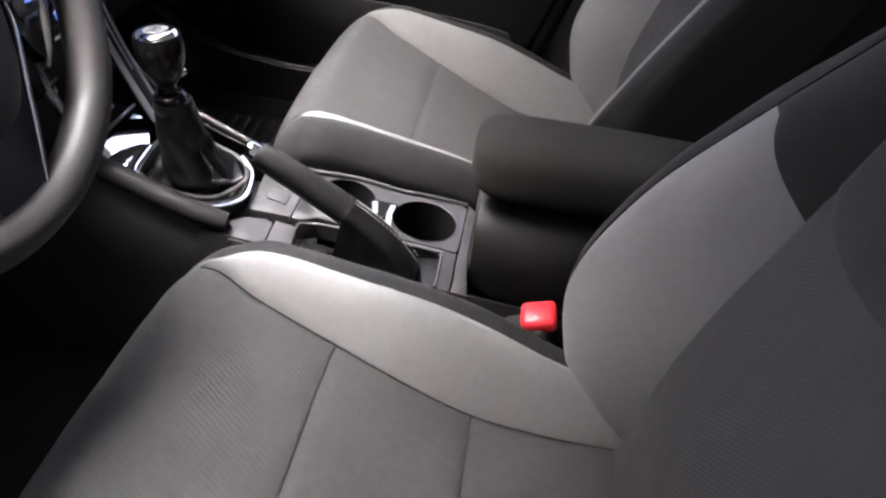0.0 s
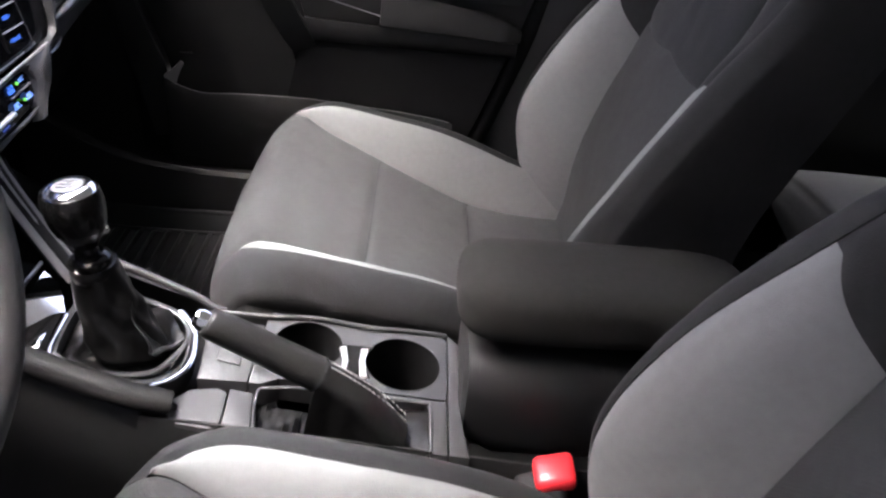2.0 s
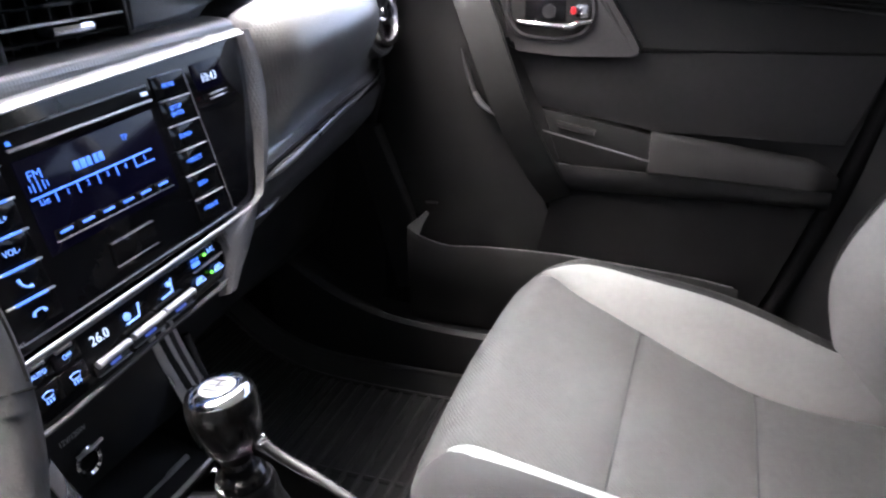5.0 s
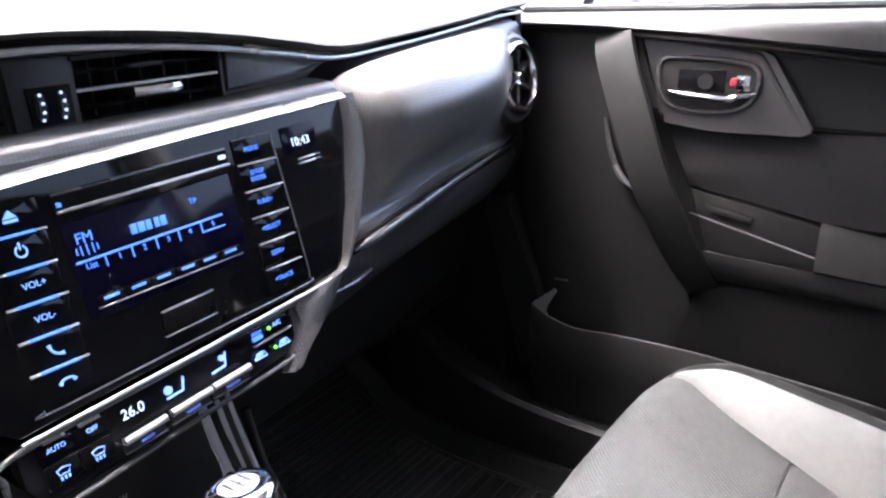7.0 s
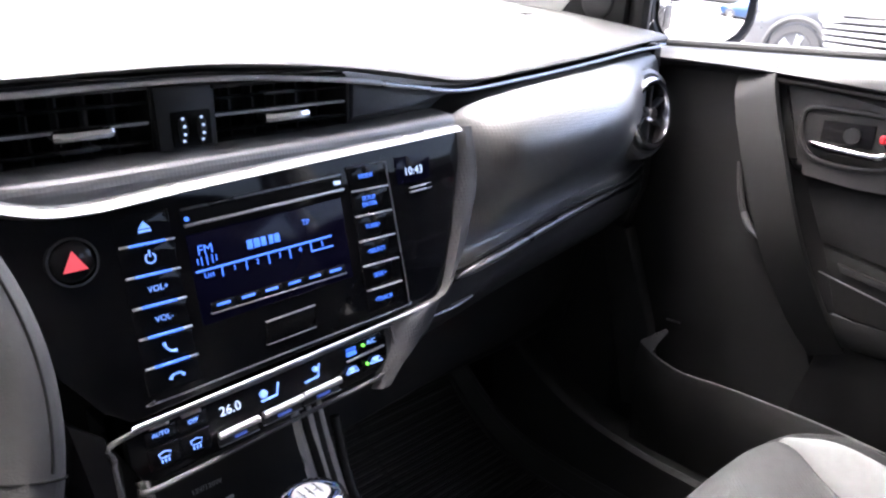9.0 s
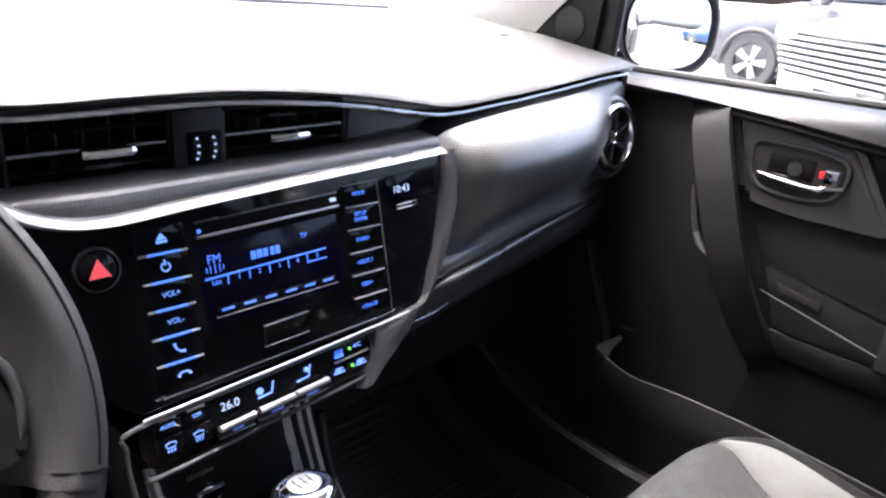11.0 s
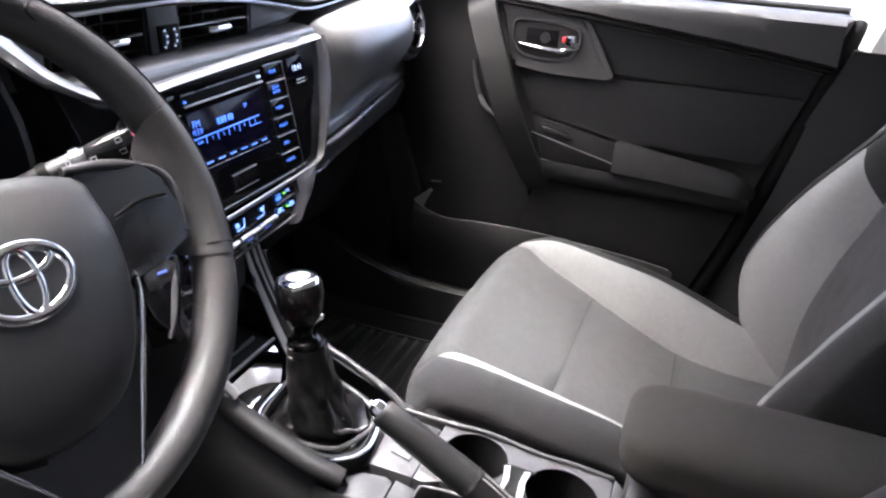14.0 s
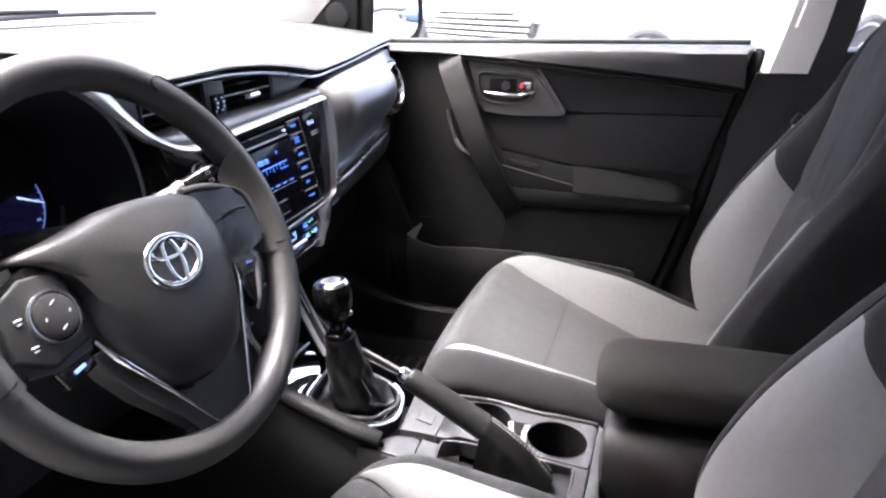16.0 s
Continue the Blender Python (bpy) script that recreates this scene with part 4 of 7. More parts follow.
part("key_ledge", panel_bar(-0.033, 0.8335, 0.0835, 0.8338, 0.0004, 0.0030), SATIN_DARK, panel)
flap = part("media_flap", panel_plate([(0.0065, 0.8155), (0.0500, 0.8165), (0.0480, 0.8000), (0.0045, 0.7990)], 0.0022, 0.003, 0.0008), GLOSS, panel)
part("flap_edge", panel_bar(0.0045, 0.7990, 0.0480, 0.8000, 0.0004, 0.0026), SATIN_DARK, flap)
part("flap_edge", panel_bar(0.0065, 0.8155, 0.0500, 0.8165, 0.0004, 0.0026), SATIN_DARK, flap)
for i, w in enumerate(("eject", "power", "VOL+", "VOL-", "call", "hang up")):
    z = 0.9005 - 0.0201 * i
    key = part("radio_key", panel_plate([(-0.086, z + 0.0085), (-0.0485, z + 0.0085), (-0.0485, z - 0.0085), (-0.086, z - 0.0085)], 0.0008, 0.003, 0.0006), GLOSS, panel)
    if i < 5:
        part("key_bar", panel_bar(-0.0850, z - 0.0098, -0.0485, z - 0.0103, 0.0005), SATIN, key)
        part("bar_lamp", panel_bar(-0.079, z - 0.0099, -0.055, z - 0.0102, 0.0006, 0.0038), LAMP_BLUE, key)
    if w[0] == "V":
        part("key_mark", panel_words(w, 0.0057, -0.0655, z, 0.0018), LAMP_PALE, key)
    elif i == 0:
        part("key_mark", plate([on_panel(-0.0705, z - 0.0005, 0.0022), on_panel(-0.0625, z - 0.0005, 0.0022), on_panel(-0.0665, z + 0.004, 0.0022)], (-0.001, 0, 0), 0), LAMP_PALE, key, smooth=False)
        part("key_mark", panel_bar(-0.0705, z - 0.0023, -0.0625, z - 0.0023, 0.0007, 0.0022), LAMP_PALE, key)
    elif i == 1:
        part("key_mark", tube([on_panel(-0.0665 + 0.0033 * math.sin(a), z + 0.0033 * math.cos(a), 0.0018) for a in np.linspace(0.5, 5.8, 14)], 0.0005, 6), LAMP_PALE, key)
        part("key_mark", panel_bar(-0.0669, z + 0.003, -0.0661, z + 0.003, 0.0020, 0.0022), LAMP_PALE, key)
    elif i == 4:
        part("key_mark", tube([on_panel(-0.0695, z + 0.0035, 0.0018), on_panel(-0.0685, z, 0.0018), on_panel(-0.0655, z - 0.0028, 0.0018), on_panel(-0.062, z - 0.0035, 0.0018)], [0.0013, 0.0007, 0.0007, 0.0013], 8, smooth=10), LAMP_PALE, key)
    else:
        part("key_mark", tube([on_panel(-0.070, z - 0.0015, 0.0018), on_panel(-0.068, z + 0.001, 0.0018), on_panel(-0.0625, z + 0.0012, 0.0018), on_panel(-0.0605, z - 0.0010, 0.0018)], [0.0013, 0.0007, 0.0007, 0.0013], 8, smooth=10), LAMP_PALE, key)
for i, w in enumerate(("MODE", "SETUP\nENTER", "TUNE>", "<SELECT", "SEEK>", "<TRACK")):
    z = 0.9055 - 0.0202 * i
    key = part("radio_key", panel_plate([(0.100, z + 0.0085), (0.1375, z + 0.0085), (0.1380, z - 0.0085), (0.100, z - 0.0085)], 0.0014, 0.003, 0.0006), GLOSS, panel)
    part("key_mark", panel_words(w, 0.0050, 0.1168, z, 0.0018), LAMP_BLUE, key)
    if i < 5:
        part("key_bar", panel_bar(0.1005, z - 0.0103, 0.1378, z - 0.0108, 0.0004), SATIN, key)
clock = part("clock", panel_plate([(0.150, 0.9145), (0.190, 0.9155), (0.186, 0.893), (0.150, 0.8925)], 0.0008, 0.002, 0.0004), SCREEN, panel, "small digital clock")
part("clock_digits", panel_words("10:43", 0.0098, 0.1685, 0.9018, 0.0014), LAMP_WHITE, clock)
part("clock_key", panel_bar(0.1595, 0.8870, 0.1845, 0.8878, 0.0024, 0.004), GLOSS, panel)
part("clock_key_edge", panel_bar(0.1595, 0.8852, 0.1845, 0.8860, 0.0006, 0.0046), SATIN, panel)
part("clock_key_edge", panel_bar(0.1595, 0.8888, 0.1845, 0.8896, 0.0005, 0.0046), SATIN, panel)
HZ = Matrix.Translation(on_panel(-0.1135, 0.8885, 0.001)) @ PANEL_TURN
haz = part("hazard_switch", lathe([(0.0, 0.003), (0.0105, 0.003), (0.0125, 0.0015), (0.0130, -0.004)], HZ, 32), GLOSS, panel, "round hazard switch with red triangle")
part("ring", lathe([(0.0132, 0.0), (0.0140, 0.0022), (0.0156, 0.0022), (0.0164, 0.0)], HZ, 40, False), CHROME, haz)
part("triangle", plate([HZ @ Vector((0.0085 * math.cos(a), 0.0085 * math.sin(a) - 0.0012, 0.0042)) for a in (radians(90), radians(210), radians(330))], HZ.to_3x3() @ Vector((0, 0, -0.001)), 0), RED_LAMP, haz, "red triangle", smooth=False)
cheek = []
for s_ in np.linspace(0, 1, 28):
    z = 0.932 - 0.20 * s_
    ya = np.interp(z, [0.72, 0.755, 0.783, 0.7865, 0.80, 0.843, 0.887, 0.932], [0.085, 0.106, 0.118, 0.177, 0.188, 0.204, 0.219, 0.228])
    yb = np.interp(z, [0.72, 0.744, 0.759, 0.777, 0.803, 0.822, 0.849, 0.876, 0.905, 0.925], [0.10, 0.130, 0.161, 0.177, 0.198, 0.217, 0.234, 0.248, 0.252, 0.247])
    cheek.append([(px(z) - 0.002, ya, z), (px(z) + 0.005, ya + (yb - ya) * 0.3, z), (px(z) + 0.005, ya + (yb - ya) * 0.7, z), (px(z) - 0.003, yb, z), (px(z) - 0.05, yb + 0.004, z)])
part("panel_cheek", sheet(cheek, 0.003), TRIM_FINE, dash, "finely textured cheek beside the centre panel")

climate = thing("climate_control", (-0.48, 0.0, 0.755), "gloss black climate control panel with satin toggles", "climate control")
part("control_plate", panel_plate([(-0.1065, 0.7705), (0.00, 0.7745), (0.106, 0.7785), (0.1135, 0.772), (0.1125, 0.754), (0.1, 0.7455), (0.0, 0.7395), (-0.092, 0.7340), (-0.1015, 0.7385), (-0.107, 0.750)], 0.001, 0.04, 0.002), GLOSS, climate)
loop = [(-0.112, 0.700), (-0.116, 0.73), (-0.116, 0.758), (-0.108, 0.7715), (0.0, 0.7762), (0.11, 0.7805), (0.119, 0.775), (0.1195, 0.755), (0.104, 0.7415), (0.0, 0.7355), (-0.09, 0.730), (-0.106, 0.733)]
part("frame", tube([on_panel(y, z, 0.001) for y, z in loop], 0.0020, 8, smooth=70), TRIM_FINE, climate, "finely ribbed dark frame")
part("left_cheek", sheet([[on_panel(-0.150 + 0.02 * k, 0.80 - 0.12 * k, -0.03), on_panel(-0.135 + 0.012 * k, 0.79 - 0.10 * k, -0.004), on_panel(-0.118, 0.775 - 0.08 * k, -0.001)] for k in np.linspace(0, 1, 8)], 0.003), GLOSS, climate)
for y, w, sz in ((-0.0845, "AUTO", 0.0043), (-0.0615, "OFF", 0.0043)):
    key = part("climate_key", panel_plate([(y - 0.011, 0.7725 + y * 0.03), (y + 0.011, 0.7725 + y * 0.03), (y + 0.011, 0.7605), (y - 0.011, 0.7600)], 0.0022, 0.002, 0.0008), GLOSS, climate)
    part("key_mark", panel_words(w, sz, y, 0.7660, 0.0026), LAMP_PALE, key)
    part("key_lamp", panel_bar(y - 0.007, 0.7712, y + 0.007, 0.7716, 0.0009, 0.0030), SATIN_DARK, key)
for y, z in ((-0.0846, 0.7495), (-0.0620, 0.7495)):
    key = part("climate_key", panel_plate([(y - 0.011, 0.7575), (y + 0.011, 0.7580), (y + 0.011, 0.7430), (y - 0.011, 0.7425)], 0.0022, 0.002, 0.0008), GLOSS, climate)
    part("key_mark", tube([on_panel(y - 0.0042, z + 0.003, 0.0026), on_panel(y - 0.003, z, 0.0026), on_panel(y + 0.003, z, 0.0026), on_panel(y + 0.0042, z + 0.003, 0.0026), on_panel(y, z + 0.0042, 0.0026), on_panel(y - 0.0042, z + 0.003, 0.0026)], 0.0004, 6), LAMP_PALE, key)
    for k in (-0.0024, 0.0, 0.0024):
        part("key_mark", panel_bar(y + k - 0.0006, z - 0.0025, y + k + 0.0006, z - 0.0025, 0.0011, 0.0028), LAMP_PALE, key)
part("temperature", panel_words("26.0", 0.0098, -0.0335, 0.7640, 0.0024), LAMP_WHITE, climate)
part("fan_mark", tube([on_panel(-0.009, 0.7605, 0.003), on_panel(0.004, 0.7612, 0.003), on_panel(0.0065, 0.770, 0.003)], 0.0008, 6), LAMP_PALE, climate)
part("fan_mark", lathe([(0.0, 0.001), (0.0030, 0.0005), (0.003, -0.001)], Matrix.Translation(on_panel(-0.0065, 0.7655, 0.003)) @ PANEL_TURN, 16), LAMP_PALE, climate)
part("flow_mark", tube([on_panel(0.029, 0.7615, 0.003), on_panel(0.0415, 0.7625, 0.003), on_panel(0.0425, 0.7690, 0.003), on_panel(0.0440, 0.7720, 0.003)], 0.0008, 6), LAMP_PALE, climate)
part("flow_mark", lathe([(0.0, 0.001), (0.0022, 0.0005), (0.002, -0.001)], Matrix.Translation(on_panel(0.0395, 0.7690, 0.003)) @ PANEL_TURN, 14), LAMP_PALE, climate)
for y0, y1 in ((-0.0465, -0.0150), (-0.0105, 0.0230), (0.0250, 0.0590)):
    z = 0.7520 + (y0 + y1) * 0.025
    tog = part("toggle", tube([on_panel(y0, z - 0.0005, 0.006), on_panel(y1, z + 0.0008, 0.006)], 0.0030, 10, flat=0.9), SATIN, climate, "satin toggle switch")
    part("toggle_base", panel_plate([(y0, z - 0.003), (y1, z - 0.002), (y1, z - 0.009), (y0, z - 0.010)], 0.003, 0.002, 0.001), PLASTIC, tog)
    part("toggle_lamp", panel_bar(y0 + 0.012, z - 0.0068, y1 - 0.010, z - 0.0062, 0.0008, 0.0045), LAMP_BLUE_DIM, tog)
    part("toggle_edge", panel_bar(y0, z - 0.0098, y1, z - 0.0090, 0.0004, 0.0040), SATIN_DARK, tog)
part("vehicle_mark", panel_words("REAR", 0.0042, 0.0756, 0.7730, 0.0024), LAMP_BLUE, climate)
part("vehicle_mark", panel_bar(0.071, 0.7690, 0.080, 0.7693, 0.0014, 0.003), LAMP_BLUE, climate)
part("cooling_mark", panel_words("A/C", 0.0055, 0.0962, 0.7733, 0.0024), LAMP_PALE, climate)
part("divider", panel_bar(0.070, 0.7640, 0.1085, 0.7660, 0.0006), SATIN_DARK, climate)
for y, z in ((0.0738, 0.7560), (0.0984, 0.7568)):
    part("air_mark", tube([on_panel(y - 0.006, z - 0.0015, 0.0028), on_panel(y - 0.003, z + 0.0025, 0.0028), on_panel(y + 0.003, z + 0.0025, 0.0028), on_panel(y + 0.006, z - 0.0015, 0.0028), on_panel(y - 0.006, z - 0.0015, 0.0028)], 0.0006, 6), LAMP_PALE, climate)
    part("air_mark", panel_bar(y - 0.0025, z + 0.0003, y + 0.0025, z + 0.0003, 0.0010, 0.003), LAMP_PALE, climate)
for y, z in ((0.0875, 0.7727), (0.0890, 0.7567)):
    part("green_lamp", lathe([(0.0, 0.0012), (0.0013, 0.0006), (0.0014, -0.001)], Matrix.Translation(on_panel(y, z, 0.003)) @ PANEL_TURN, 12), LAMP_GREEN, climate, "small green lamp")

gb = [[(-0.505 - dx, y, z0 - 0.002), (-0.528 - dx, y, z0 - 0.004), (-0.530 - dx, y, z0 - 0.014), (-0.512 - dx, y, z0 - 0.018), (-0.510 - dx, y, z0 - 0.028), (-0.520 - dx, y, z0 - 0.05), (-0.545 - dx, y, z0 - 0.075), (-0.60 - dx, y, z0 - 0.10)] for y, z0, dx in spline([(0.165, 0.780, 0.0), (0.205, 0.794, 0.0), (0.25, 0.803, 0.0), (0.33, 0.813, 0.006), (0.45, 0.820, 0.018), (0.58, 0.819, 0.042), (0.645, 0.821, 0.064)], 20)]
part("glovebox_lid", sheet(gb, 0.004), PLASTIC_GREY, dash, "charcoal glovebox lid")
part("glovebox_catch", tube([(-0.494, 0.178, 0.766), (-0.498, 0.21, 0.765), (-0.506, 0.243, 0.7645)], [0.001, 0.0035, 0.002], 10, flat=0.6, smooth=12), SATIN_DARK, dash)
part("glovebox_under", sheet([[(-0.60 - dx, y, 0.70), (-0.62 - dx, y, 0.60), (-0.74, y, 0.52), (-0.95, y, 0.50)] for y, dx in ((0.12, 0.0), (0.4, 0.03), (0.645, 0.06))], 0.01), PLASTIC_DEEP, dash)
part("lower_body", box((-1.08, -0.64, 0.56), (-0.66, 0.63, 0.93), 0.02), PLASTIC_DEEP, dash)
part("kick_panel", plate([(-0.62, 0.628, 0.735), (-0.575, 0.628, 0.735), (-0.53, 0.632, 0.598), (-0.51, 0.636, 0.47), (-0.56, 0.632, 0.46)], (0, 0.02, 0), 0.004), PLASTIC, dash)
part("end_cap", plate([(-0.565, 0.636, 0.985), (-0.565, 0.640, 0.80), (-0.60, 0.640, 0.70), (-0.75, 0.640, 0.66), (-0.75, 0.636, 0.99)], (0, 0.015, 0), 0.003), PLASTIC_DEEP, dash)

# instrument cluster and driver side
cluster = thing("instrument_cluster", (-0.62, -0.36, 0.85), "dark instrument cluster with blue lit gauges", "instrument cluster")
arch = []
for x, k in ((-0.495, 1.0), (-0.52, 0.985), (-0.58, 0.95), (-0.66, 0.88)):
    arch.append([(x, -0.372 + 0.150 * k * math.cos(a), 0.875 + 0.155 * k * math.sin(a) ** 0.8) for a in np.linspace(0.02, math.pi - 0.02, 28)])
part("hood", sheet(arch, 0.006), PLASTIC_DEEP, cluster)
part("backing", plate([(-0.635, -0.365 + 0.17 * math.cos(a), 0.89 + 0.14 * math.sin(a)) for a in np.linspace(0, 2 * math.pi, 30, endpoint=False)], (-0.01, 0, 0), 0), PLASTIC_BLACK, cluster)
for y in (-0.298, -0.438):
    G = Matrix.Translation((-0.600, y, 0.892)) @ Matrix(((0, -0.15, 0.99, 0), (1, 0, 0, 0), (0, 0.99, 0.15, 0), (0, 0, 0, 1)))
    g = part("gauge", lathe([(0.0, 0.0), (0.060, 0.0), (0.064, 0.006), (0.066, 0.006), (0.066, -0.004)], G, 40), PLASTIC_BLACK, cluster, "round gauge with blue scale")
    part("bezel", lathe([(0.062, 0.004), (0.0645, 0.0075), (0.067, 0.004)], G, 44, False), PLASTIC_GREY, g)
    part("dial", lathe([(0.0, 0.0012), (0.0435, 0.0012), (0.0440, 0.0005)], G, 44), DIAL, g, "dark blue lit dial")
    part("scale_arc", tube([G @ Vector((0.0442 * math.cos(a), 0.0442 * math.sin(a), 0.002)) for a in np.linspace(radians(-40), radians(220), 60)], 0.0006, 6), LAMP_PALE_DIM, g)
    for i in range(9):
        a = radians(-30 + 30 * i)
        c = G @ Vector((0.0375 * math.cos(a), 0.0375 * math.sin(a), 0.002))
        part("scale_number", box(c - Vector((0.0005, 0.0022, 0.0011)), c + Vector((0.0008, 0.0022, 0.0011)), 0), LAMP_PALE_DIM, g)
        for b in (a, a + radians(10), a + radians(20)):
            part("scale_tick", tube([G @ Vector((k * math.cos(b), k * math.sin(b), 0.002)) for k in (0.0415, 0.0440)], 0.0004, 5), LAMP_PALE_DIM, g)
    part("needle", tube([G @ Vector((0.014, 0.009, 0.005)), G @ Vector((0.043, -0.004, 0.005))], [0.0012, 0.0005], 8), LAMP_WHITE, g, "white needle")
    part("lower_arc", tube([G @ Vector((0.024 * math.cos(a), -0.03 + 0.02 * math.sin(a), 0.002)) for a in np.linspace(0.2, 2.9, 20)], 0.0005, 6), SATIN_DARK, g)
col = thing("steering_column", (-0.55, -0.35, 0.80), "black steering column shroud with wiper stalk", "steering column")
part("shroud", rings([[(x, -0.350 + w * math.cos(a), zc + h * math.sin(a)) for a in np.linspace(0, 2 * math.pi, 24, endpoint=False)] for x, w, h, zc in ((-0.66, 0.075, 0.075, 0.79), (-0.56, 0.072, 0.065, 0.82), (-0.485, 0.062, 0.055, 0.845), (-0.465, 0.050, 0.045, 0.85))]), PLASTIC_DEEP, col)
stalk = part("wiper_stalk", tube([(-0.505, -0.285, 0.868), (-0.478, -0.242, 0.888), (-0.455, -0.216, 0.900), (-0.432, -0.196, 0.912)], [0.007, 0.0078, 0.0095, 0.0115], 16, smooth=16), SATIN_PLASTIC, col, "satin grey wiper stalk with dark switch tip")
part("collar", tube([(-0.474, -0.238, 0.890), (-0.470, -0.233, 0.8925)], 0.0096, 16), PLASTIC_BLACK, stalk)
part("collar", tube([(-0.459, -0.221, 0.898), (-0.455, -0.216, 0.900)], 0.0110, 16), SATIN_DARK, stalk)
part("tip", tube([(-0.452, -0.213, 0.902), (-0.436, -0.2, 0.910), (-0.428, -0.192, 0.914)], [0.0100, 0.0120, 0.0105], 16), KNOB, stalk)
sx = (Vector((-0.428, -0.192, 0.914)) - Vector((-0.478, -0.242, 0.888))).normalized()
for along, deg, half_, radius in ((0.066, 20, 0.0022, 0.0121), (0.066, -22, 0.0020, 0.0121), (0.045, 10, 0.0018, 0.0104), (0.030, 30, 0.0020, 0.0093), (0.028, -14, 0.0014, 0.0093)):
    face = Vector((0.8, -0.5, 0.35))
    face = Matrix.Rotation(radians(deg), 3, sx) @ (face - sx * face.dot(sx)).normalized()
    c = Vector((-0.478, -0.242, 0.888)) + sx * along + face * radius
    w_ = sx.cross(face)
    part("stalk_mark", tube([c + sx * half_ + w_ * 0.0016, c + sx * half_ - w_ * 0.0016, c - sx * half_ - w_ * 0.0016, c - sx * half_ + w_ * 0.0016, c + sx * half_ + w_ * 0.0016], 0.00045, 6), LAMP_PALE_PAINT, stalk)
ign = part("ignition_barrel", lathe([(0.0, 0.012), (0.013, 0.012), (0.016, 0.004), (0.016, -0.03)], Matrix.Translation((-0.515, -0.235, 0.785)) @ Matrix.Rotation(radians(70), 4, "Y"), 24), PLASTIC, col)
key_thing = thing("car_key", (-0.505, -0.21, 0.72), "car key with ring and red plastic fob in the ignition", "key")
part("key_head", box((-0.505, -0.247, 0.772), (-0.475, -0.223, 0.80), 0.004), PLASTIC_DEEP, key_thing)
part("key_ring", tube([(-0.488 + 0.0, -0.214 + 0.014 * math.sin(a), 0.752 + 0.016 * math.cos(a)) for a in np.linspace(0, 2 * math.pi, 26)], 0.0012, 8), CHROME, key_thing)
part("red_fob", plate([(-0.49, -0.199, 0.738), (-0.49, -0.190, 0.738), (-0.488, -0.187, 0.725), (-0.486, -0.185, 0.690), (-0.486, -0.189, 0.682), (-0.486, -0.200, 0.682), (-0.486, -0.204, 0.690), (-0.489, -0.202, 0.725)], (-0.008, 0, 0), 0.002, 3), RED, key_thing, "red plastic fob")
part("driver_dash", box((-0.68, -0.66, 0.62), (-0.60, -0.18, 0.985), 0.02), PLASTIC_DEEP, dash)
part("knee_panel", sheet([[(-0.60, y, 0.80), (-0.585, y, 0.70), (-0.62, y, 0.60), (-0.72, y, 0.55)] for y in (-0.64, -0.40, -0.16)], 0.01), PLASTIC, dash)
part("side_wall", box((-1.12, 0.642, 0.25), (-0.59, 0.70, 0.985), 0.01), PLASTIC_DEEP, dash)
part("side_wall", box((-1.12, -0.70, 0.25), (-0.66, -0.645, 0.985), 0.01), PLASTIC_DEEP, dash)

# ---- centre console ----
console = thing("centre_console", (-0.2, 0.0, 0.30), "grey centre console with two cup holders", "console")


def con(x, y, up=0.0):
    """A place on the flat rear deck of the console."""
    return Vector((x, y, 0.510 - 0.10 * (x + 0.05) + up))


def fore(x, y, up=0.0):
    """A place on the steeper deck round the gear lever."""
    return Vector((x, y, 0.545 - 0.28 * (x + 0.305) + up))


part("core", box((-0.30, -0.088, 0.30), (-0.02, 0.075, 0.43), 0.01), PLASTIC_DEEP, console)
part("front_core", box((-0.66, -0.085, 0.30), (-0.30, 0.075, 0.50), 0.01), PLASTIC_DEEP, console)


def round_hole(cx, cy, r, n=40, squash=1.0):
    return [(cx + r * math.cos(a), cy + r * squash * math.sin(a)) for a in np.linspace(0, 2 * math.pi, n, endpoint=False)]


def deck(outline, hole, place, up):
    """A deck plate with a hole: ring of faces between outline and hole, both with as many places."""
    bm = bmesh.new()
    n = len(hole)
    o = [bm.verts.new(place(x, y, up)) for x, y in outline]
    h = [bm.verts.new(place(x, y, up)) for x, y in hole]
    w = [bm.verts.new(place(x, y, up - 0.03)) for x, y in outline]
    for i in range(n):
        j = (i + 1) % n
        for a, b in ((o, h), (w, o)):
            bm.faces.new((a[i], a[j], b[j], b[i]))
    return bm


def stretched(x0, x1, y0, y1, hole):
    """Places on the rim of a rectangle, one for each place of the hole, looking out from its middle."""
    cx, cy = np.mean([p[0] for p in hole]), np.mean([p[1] for p in hole])
    out = []
    for x, y in hole:
        dx, dy = x - cx, y - cy
        k = min((x1 - cx) / dx if dx > 1e-9 else 1e9, (x0 - cx) / dx if dx < -1e-9 else 1e9, (y1 - cy) / dy if dy > 1e-9 else 1e9, (y0 - cy) / dy if dy < -1e-9 else 1e9)
        out.append((cx + dx * k, cy + dy * k))
    return out


cup = round_hole(-0.101, 0.020, 0.0405)
cup_front = round_hole(-0.203, 0.030, 0.037)
part("cup_deck", deck(stretched(-0.152, -0.053, -0.0255, 0.075, cup), cup, con, 0.0), DECK, console, "pale grey cup holder surround")
part("front_cup_deck", deck(stretched(-0.252, -0.152, -0.0255, 0.075, cup_front), cup_front, con, 0.0), DECK, console, "pale grey cup holder surround")
